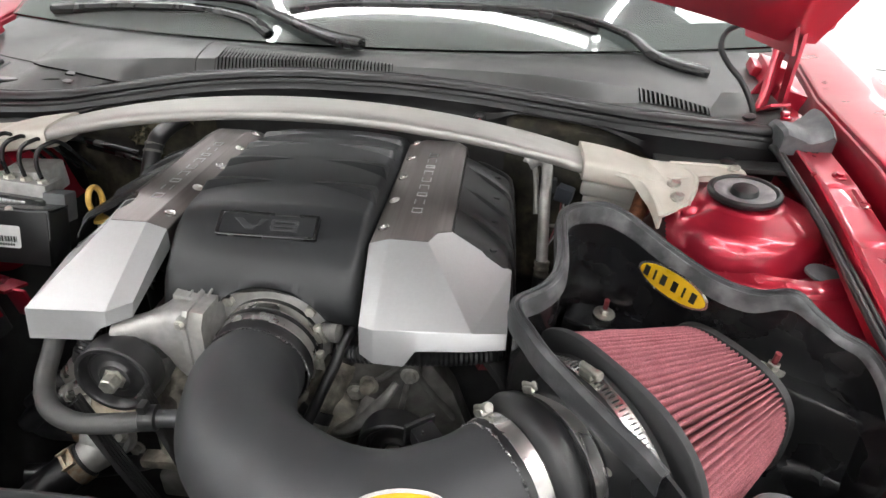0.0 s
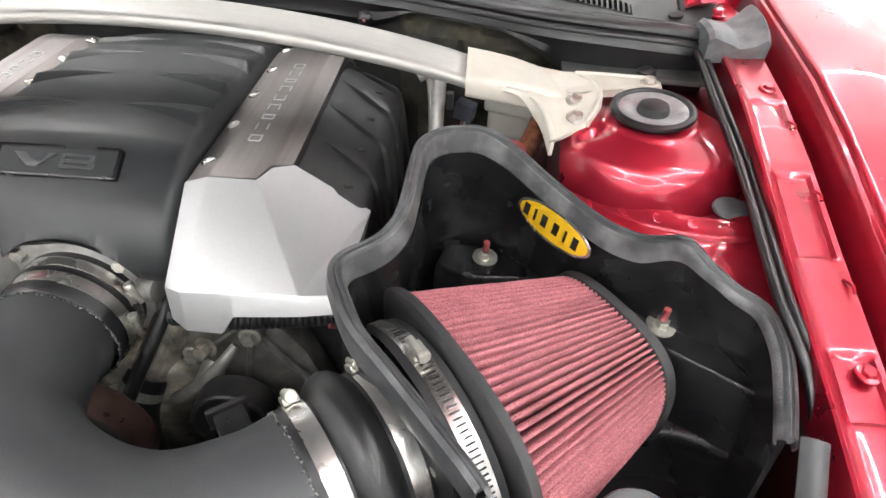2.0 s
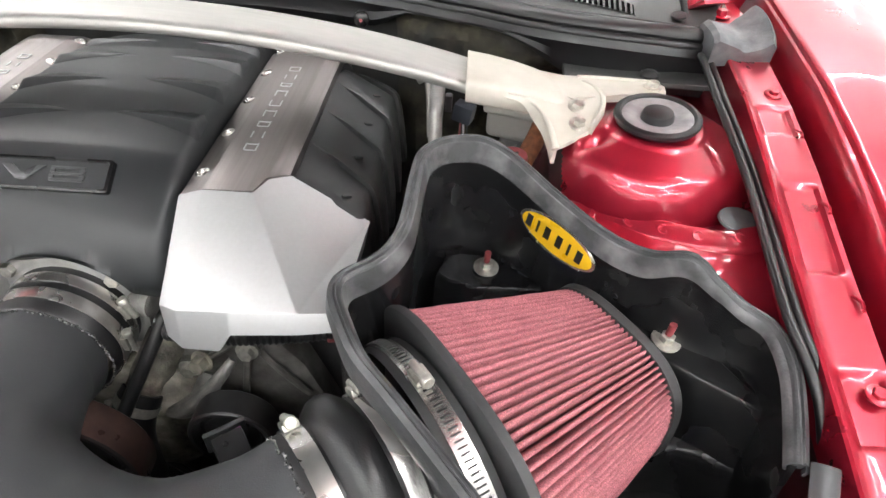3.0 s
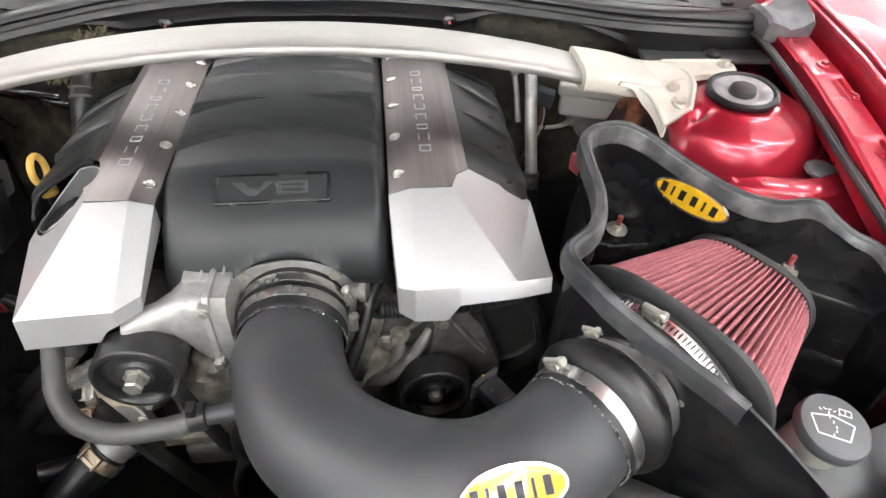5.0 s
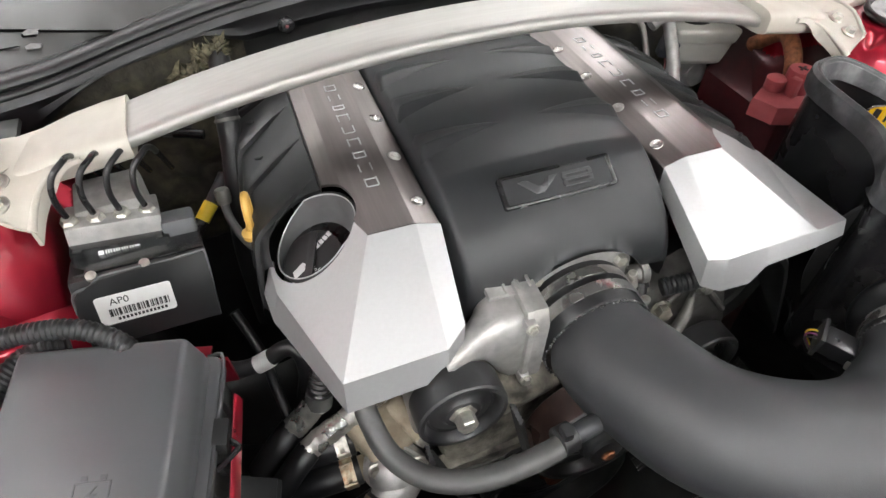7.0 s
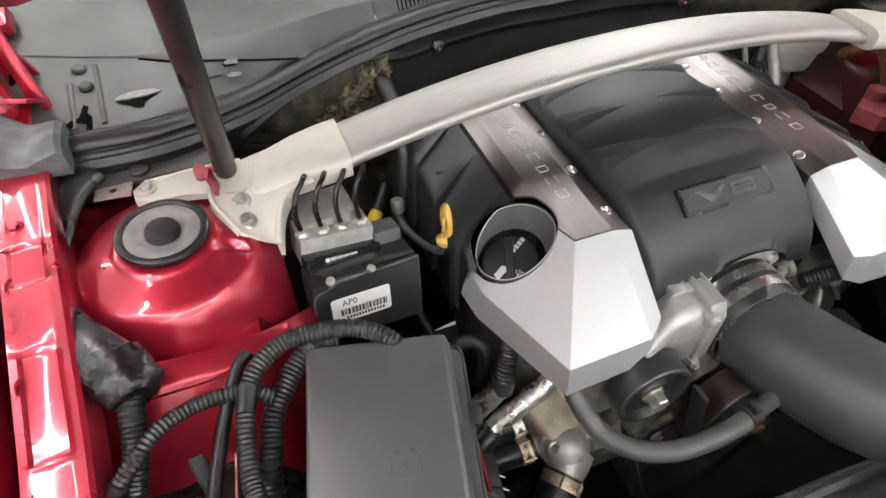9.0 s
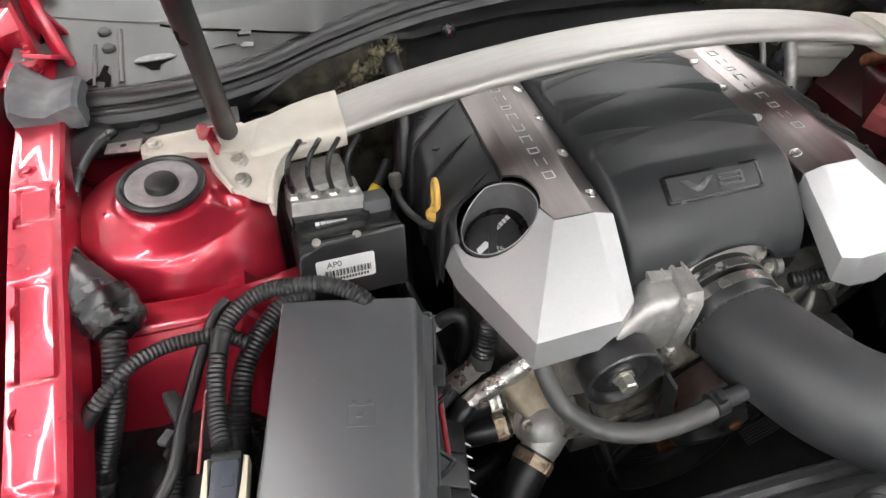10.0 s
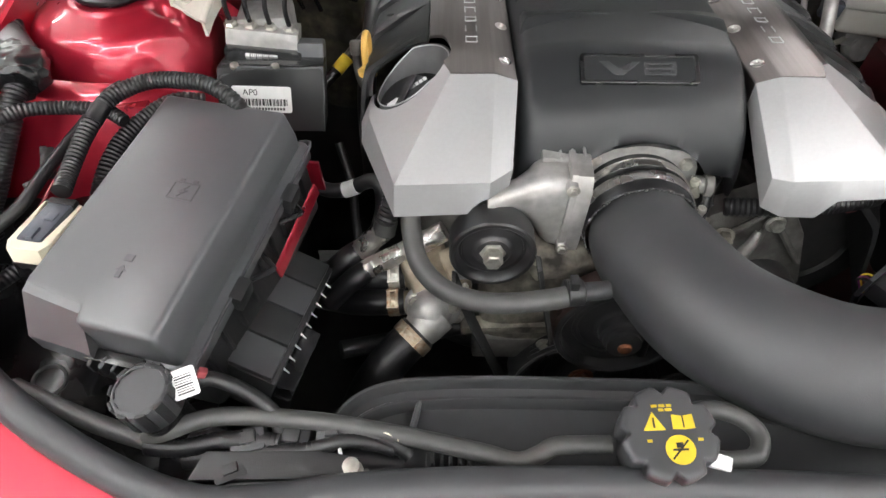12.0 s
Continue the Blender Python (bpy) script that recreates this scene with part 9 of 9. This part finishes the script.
def coolant_cap():
    th = thing("coolant_filler", (-0.028, -0.268, 0.80), "black notched coolant tank cap with yellow warning marks", "coolant cap")
    d = V(-0.10, -0.20, 0.97)
    c = V(-0.030, -0.2735, 0.826)
    m = axis(c, d, (0, 1, 0))
    bm = B()
    rings = []
    N = 180
    for r, h, nn in ((0.0305, -0.030, 1), (0.0325, -0.027, 1), (0.0325, -0.0025, 1), (0.0316, -0.0004, 1), (0.0300, 0.0008, 1), (0.0262, 0.001, 0.2), (0.020, 0.001, 0), (0.001, 0.001, 0)):
        ring = []
        for i in range(N):
            a = 2 * math.pi * i / N
            notch = max(0, math.cos(8 * a)) ** 2.2
            rr = r - 0.0048 * notch * nn
            ring.append(m @ V(rr * math.cos(a), rr * math.sin(a), h))
        rings.append(ring)
    skin(bm, rings)
    cap = part("cap", bm, GREYPLASTIC, th)
    bm = B(); lathe(bm, [(0.026, -0.06), (0.026, -0.018)], m, 32)
    part("neck", bm, PLASTIC, th)
    # marks: triangle, open book, round sign; unread words as bars
    g = m @ pose(0, 0, 0.0012) @ Matrix.Diagonal((1.13, 1.13, 1, 1))
    tri_ = [(0.0, 0.0065), (-0.0065, -0.0045), (0.0065, -0.0045)]
    bm = B(); prism(bm, tri_, g @ pose(-0.0085, 0.0055, 0), 0.0003)
    mk = part("warning_triangle", bm, YELLOWINK, cap, "yellow printed sign")
    bm = B(); box(bm, g @ pose(-0.0085, 0.0055, 0.0005), 0.0012, 0.006, 0.0002)
    part("dark_mark", bm, INK, mk)
    bm = B(); prism(bm, [(-0.0065, -0.004), (0, -0.0045), (0.0065, -0.004), (0.006, 0.0045), (0, 0.0035), (-0.006, 0.0045)], g @ pose(0.0085, 0.0055, 0), 0.0003)
    mk = part("manual_sign", bm, YELLOWINK, cap, "yellow printed sign")
    bm = B(); box(bm, g @ pose(0.0085, 0.0055, 0.0005), 0.0008, 0.007, 0.0002)
    part("dark_mark", bm, INK, mk)
    bm = B(); prism(bm, oval(0.0085, 0.0085, 28), g @ pose(0.004, -0.0105, 0), 0.0003)
    mk = part("round_sign", bm, YELLOWINK, cap, "yellow printed sign")
    bm = B()
    box(bm, g @ pose(0.004, -0.0105, 0.0005), 0.009, 0.0012, 0.0002)
    box(bm, g @ pose(0.004, -0.0080, 0.0005), 0.004, 0.003, 0.0002)
    box(bm, g @ pose(0.004, -0.0105, 0.0006, 0, 0, 45), 0.015, 0.001, 0.0002)
    part("dark_mark", bm, INK, mk)
    for x, y, w in ((-0.0065, 0.0155, 0.0035), (-0.002, 0.0155, 0.0035), (0.0022, 0.0155, 0.003), (-0.0028, 0.0130, 0.003), (0.0015, 0.0130, 0.004), (-0.0125, -0.005, 0.003), (0.0165, -0.005, 0.003)):
        bm = B(); box(bm, g @ pose(x, y, 0.0002), w, 0.0017, 0.0003)
        part("print_bar", bm, YELLOWINK, cap)
    hs = thing("coolant_bleed_hose", (-0.2, -0.25, 0.78), "thin grey-green coolant hose across the front", "hose")
    bm = B(); sweep(bm, [(-0.405, -0.255, 0.770), (-0.385, -0.257, 0.785), (-0.345, -0.248, 0.793), (-0.278, -0.249, 0.79), (-0.215, -0.258, 0.788), (-0.155, -0.270, 0.786), (-0.128, -0.276, 0.784), (-0.112, -0.272, 0.786), (-0.098, -0.266, 0.788), (-0.06, -0.265, 0.789)], 0.0068, 12, 8)
    part("hose", bm, HOSE, hs)
    bm = B(); sweep(bm, [(0.000, -0.238, 0.785), (0.020, -0.236, 0.789), (0.040, -0.243, 0.790), (0.050, -0.256, 0.789), (0.044, -0.271, 0.788), (0.028, -0.276, 0.789), (0.010, -0.276, 0.790)], 0.0068, 12, 8)
    part("loop", bm, HOSE, hs)
    bm = B(); box(bm, pose(0.004, -0.284, 0.806, 20, 10, -15), 0.020, 0.010, 0.010, 0.002)
    part("white_clip", bm, PAPER, hs, "white plastic clip")


coolant_cap()


def front_bits():
    th = thing("fluid_filler_cap", (-0.378, -0.26, 0.80), "black ribbed filler cap on a black neck", "filler cap")
    m = axis((-0.3895, -0.2490, 0.833), V(-0.06, -0.10, 0.99)) @ Matrix.Diagonal((0.87, 0.87, 1, 1))
    bm = B()
    rings = []
    N = 120
    for r, h in ((0.0215, -0.030), (0.0232, -0.028), (0.0232, -0.006), (0.0225, -0.0015), (0.0205, 0.0), (0.0195, 0.0), (0.0190, -0.0012), (0.001, -0.0012)):
        rings.append([m @ V((r + (0.0012 if -0.023 < h < 0 and math.cos(12 * a) > 0.2 else 0)) * math.cos(a), (r + (0.0012 if -0.023 < h < 0 and math.cos(12 * a) > 0.2 else 0)) * math.sin(a), h) for a in (2 * math.pi * i / N for i in range(N))])
    skin(bm, rings)
    part("cap", bm, GREYPLASTIC, th)
    for k in range(10):
        a = 2 * math.pi * k / 10
        bm = B(); box(bm, m @ pose(0.0235 * math.cos(a), 0.0235 * math.sin(a), -0.013, 0, 0, math.degrees(a)), 0.0030, 0.0085, 0.026, 0.0012)
        part("grip", bm, PLASTIC, th)
    bm = B(); lathe(bm, [(0.019, -0.10), (0.020, -0.05), (0.021, -0.024)], m, 28)
    part("neck", bm, GLOSSBLACK, th)
    tg = thing("barcode_tag", (-0.345, -0.25, 0.82), "white barcode flag on a wire", "tag")
    mt = axis((-0.3620, -0.2410, 0.828), V(0.05, -0.55, 0.83), (-0.35, 1, 0))
    bm = B(); prism(bm, rounded(0.018, 0.021, 0.002), mt, 0.0008)
    part("paper", bm, PAPER, tg)
    bm = B()
    for k in range(8):
        box(bm, mt @ pose(0, -0.007 + 0.0018 * k, 0.0010), 0.012, 0.0005 + 0.0005 * (k % 3 == 0), 0.0002)
    part("barcode", bm, INK, tg)
    bm = B(); sweep(bm, [(-0.355, -0.235, 0.822), (-0.345, -0.232, 0.818), (-0.325, -0.235, 0.806), (-0.305, -0.245, 0.792), (-0.30, -0.26, 0.775)], 0.0055, 10, 6)
    part("wire_sleeve", bm, RUBBER, tg)
    bm = B(); box(bm, pose(-0.351, -0.234, 0.830, 0, 30, 10), 0.006, 0.005, 0.008, 0.001)
    part("red_pin", bm, REDBOX, tg)
    # clutter between the shroud and the seal
    cb = thing("latch_carrier", (-0.2, -0.29, 0.76), "dark plastic carrier with clips behind the seal", "carrier")
    bm = B(); box(bm, pose(-0.06, -0.315, 0.742), 0.72, 0.06, 0.03, 0.006)
    part("beam", bm, PLASTIC, cb)
    bm = B(); prism(bm, rounded(0.13, 0.022, 0.006), pose(-0.275, -0.283, 0.760, 20, 0, 2), 0.012, 0.004)
    part("cap_strip", bm, PLASTIC, cb)
    bm = B(); lathe(bm, [(0.0075, 0), (0.0075, 0.006), (0.0048, 0.007), (0.0048, 0.014), (0.0062, 0.015), (0.0062, 0.018), (0.001, 0.019)], axis((-0.245, -0.280, 0.772), (0, -0.15, 1)), 18)
    part("latch_pin", bm, ZINC, cb, "zinc latch pin")
    bm = B(); box(bm, pose(-0.245, -0.281, 0.769), 0.024, 0.018, 0.010, 0.002)
    part("latch_plate", bm, DARKCAST, cb)
    for k in range(5):
        bm = B(); box(bm, pose(-0.188 + 0.0065 * k, -0.272, 0.776), 0.0025, 0.012, 0.016, 0.0005)
        part("clip_tooth", bm, PLASTIC, cb)
    bm = B(); box(bm, pose(-0.175, -0.272, 0.768), 0.036, 0.016, 0.006, 0.001)
    part("clip_base", bm, PLASTIC, cb)
    for k in range(4):
        bm = B(); box(bm, pose(-0.268, -0.262 - 0.004 * k, 0.778 - 0.002 * k), 0.014, 0.002, 0.010, 0.0005)
        part("hose_clip", bm, HOSE, cb)
    bm = B(); sweep(bm, [(-0.37, -0.268, 0.768), (-0.33, -0.270, 0.772), (-0.29, -0.268, 0.772), (-0.25, -0.270, 0.770), (-0.21, -0.272, 0.766)], 0.009, 12, 6)
    part("harness", bm, RUBBER, cb)
    bm = B(); prism(bm, rounded(0.055, 0.026, 0.003), pose(-0.305, -0.302, 0.770, 10, 0, 3), 0.010, 0.003)
    part("sensor_box", bm, GREYCAP, cb)
    bm = B(); prism(bm, rounded(0.042, 0.018, 0.002), pose(-0.268, -0.304, 0.776, 10, 0, 3), 0.0006)
    part("label", bm, PAPER, cb, "white blank label")
    bm = B(); box(bm, pose(0.055, -0.285, 0.770), 0.040, 0.016, 0.010, 0.002)
    part("grey_clip", bm, GREYCAP, cb)
    for k in range(6):
        bm = B(); box(bm, pose(0.040 + 0.006 * k, -0.2945, 0.768), 0.0025, 0.005, 0.008, 0.0006)
        part("clip_tooth", bm, PLASTIC, cb)
    bm = B(); prism(bm, [(-0.060, -0.009), (0.052, -0.011), (0.060, 0.004), (0.030, 0.010), (-0.050, 0.011)], pose(-0.300, -0.279, 0.778, 14, 0, 2), 0.008, 0.003)
    part("ribbed_strip", bm, PLASTIC, cb, "black plastic strip")
    # plugs, ties and short looms that lie under the bleed hose
    for x, y, z, w, d, h, rz, mt in ((-0.322, -0.262, 0.780, 0.026, 0.018, 0.016, 12, GREYPLASTIC), (-0.292, -0.258, 0.777, 0.030, 0.020, 0.014, -8, PLASTIC), (-0.262, -0.256, 0.781, 0.022, 0.016, 0.016, 5, GREYPLASTIC), (-0.330, -0.284, 0.778, 0.024, 0.014, 0.014, 20, PLASTIC), (-0.226, -0.258, 0.776, 0.030, 0.016, 0.012, -4, GREYPLASTIC)):
        bm = B(); box(bm, pose(x, y, z, 8, -6, rz), w, d, h, 0.0025)
        part("connector", bm, mt, cb, "small black connector")
        bm = B(); box(bm, pose(x, y, z + h / 2 + 0.001, 8, -6, rz), w * 0.45, d * 0.5, 0.003, 0.0008)
        part("connector_latch", bm, PLASTIC, cb)
    for pts, r in (([(-0.400, -0.262, 0.772), (-0.372, -0.266, 0.778), (-0.340, -0.262, 0.784), (-0.300, -0.262, 0.782)], 0.0062), ([(-0.345, -0.275, 0.772), (-0.310, -0.270, 0.781), (-0.280, -0.268, 0.783), (-0.245, -0.262, 0.786), (-0.215, -0.266, 0.780)], 0.0050), ([(-0.270, -0.250, 0.770), (-0.245, -0.252, 0.783), (-0.222, -0.260, 0.785), (-0.205, -0.268, 0.776)], 0.0058)):
        bm = B(); sweep(bm, pts, r, 12, 6, ridge=0.0007, pitch=0.004)
        part("short_loom", bm, RUBBER, cb)
    bm = B(); sweep(bm, [(-0.232, -0.257, 0.791), (-0.222, -0.259, 0.7925), (-0.212, -0.263, 0.790)], 0.0020, 8, 5)
    part("pale_wire", bm, CREAMPLASTIC, cb, "pale yellow wire")
    bm = B(); sweep(bm, [(-0.258, -0.264, 0.786), (-0.255, -0.269, 0.785), (-0.254, -0.274, 0.781)], 0.0014, 8, 5)
    part("white_tie", bm, PAPER, cb, "white cable tie")
    # dark stay that carries the filler neck
    bm = B(); prism(bm, [(-0.030, -0.020), (0.034, -0.026), (0.028, 0.030), (0.004, 0.044), (-0.020, 0.030)], pose(-0.368, -0.272, 0.748, 30, 0, 10), 0.012, 0.004)
    part("neck_stay", bm, GLOSSBLACK, cb)
    bm = B(); sweep(bm, [(-0.520, -0.215, 0.776), (-0.470, -0.236, 0.778), (-0.430, -0.250, 0.776), (-0.395, -0.258, 0.770)], 0.0075, 12, 6)
    part("inner_tube", bm, HOSE, cb, "dusty grey tube")
    bm = B(); box(bm, pose(0.12, -0.285, 0.758), 0.09, 0.012, 0.006, 0.001)
    part("rusty_strip", bm, RUST, cb)
    # front seal and fascia
    line = [(-0.66, -0.06, 0.815), (-0.63, -0.115, 0.81), (-0.594, -0.165, 0.805), (-0.555, -0.200, 0.80), (-0.508, -0.236, 0.797), (-0.458, -0.266, 0.795), (-0.409, -0.290, 0.795), (-0.370, -0.305, 0.795), (-0.332, -0.312, 0.795), (-0.29, -0.309, 0.795), (-0.25, -0.303, 0.795), (-0.174, -0.298, 0.796), (-0.059, -0.297, 0.797), (0.054, -0.299, 0.797), (0.12, -0.301, 0.797), (0.30, -0.305, 0.797), (0.42, -0.29, 0.797), (0.52, -0.26, 0.797), (0.60, -0.21, 0.80)]
    sl = thing("front_seal", (-0.1, -0.31, 0.79), "grey-black rubber seal along the front edge", "weatherstrip")
    bm = B(); sweep(bm, line, 0.011, 14, 8, sx=1.1, sy=0.9)
    part("bulb", bm, GREYPLASTIC, sl)
    bm = B(); sweep(bm, [Vector(p) + V(0, -0.008, -0.0045) for p in line], 0.0042, 10, 8)
    part("lip", bm, SEAL, sl, "black outer lip")
    bm = B(); sweep(bm, [Vector(p) + V(0, 0.009, -0.004) for p in line], 0.0035, 10, 8)
    part("carrier", bm, SEAL, sl, "black carrier strip")
    fs = thing("front_fascia", (0, -0.4, 0.7), "candy red bumper fascia ahead of the seal", "bumper fascia")
    bm = B()
    rows = []
    for p in spline(line, 5):
        nrm = V(p.x * 0.9, -0.55, 0)
        nrm = nrm.normalized()
        rows.append([p + nrm * d + V(0, 0, h) for d, h in ((0.006, -0.010), (0.012, -0.002), (0.03, 0.0), (0.06, -0.006), (0.10, -0.022), (0.15, -0.055), (0.20, -0.11), (0.24, -0.20), (0.25, -0.35))])
    sheet(bm, rows)
    part("skin", bm, RED, fs)


front_bits()
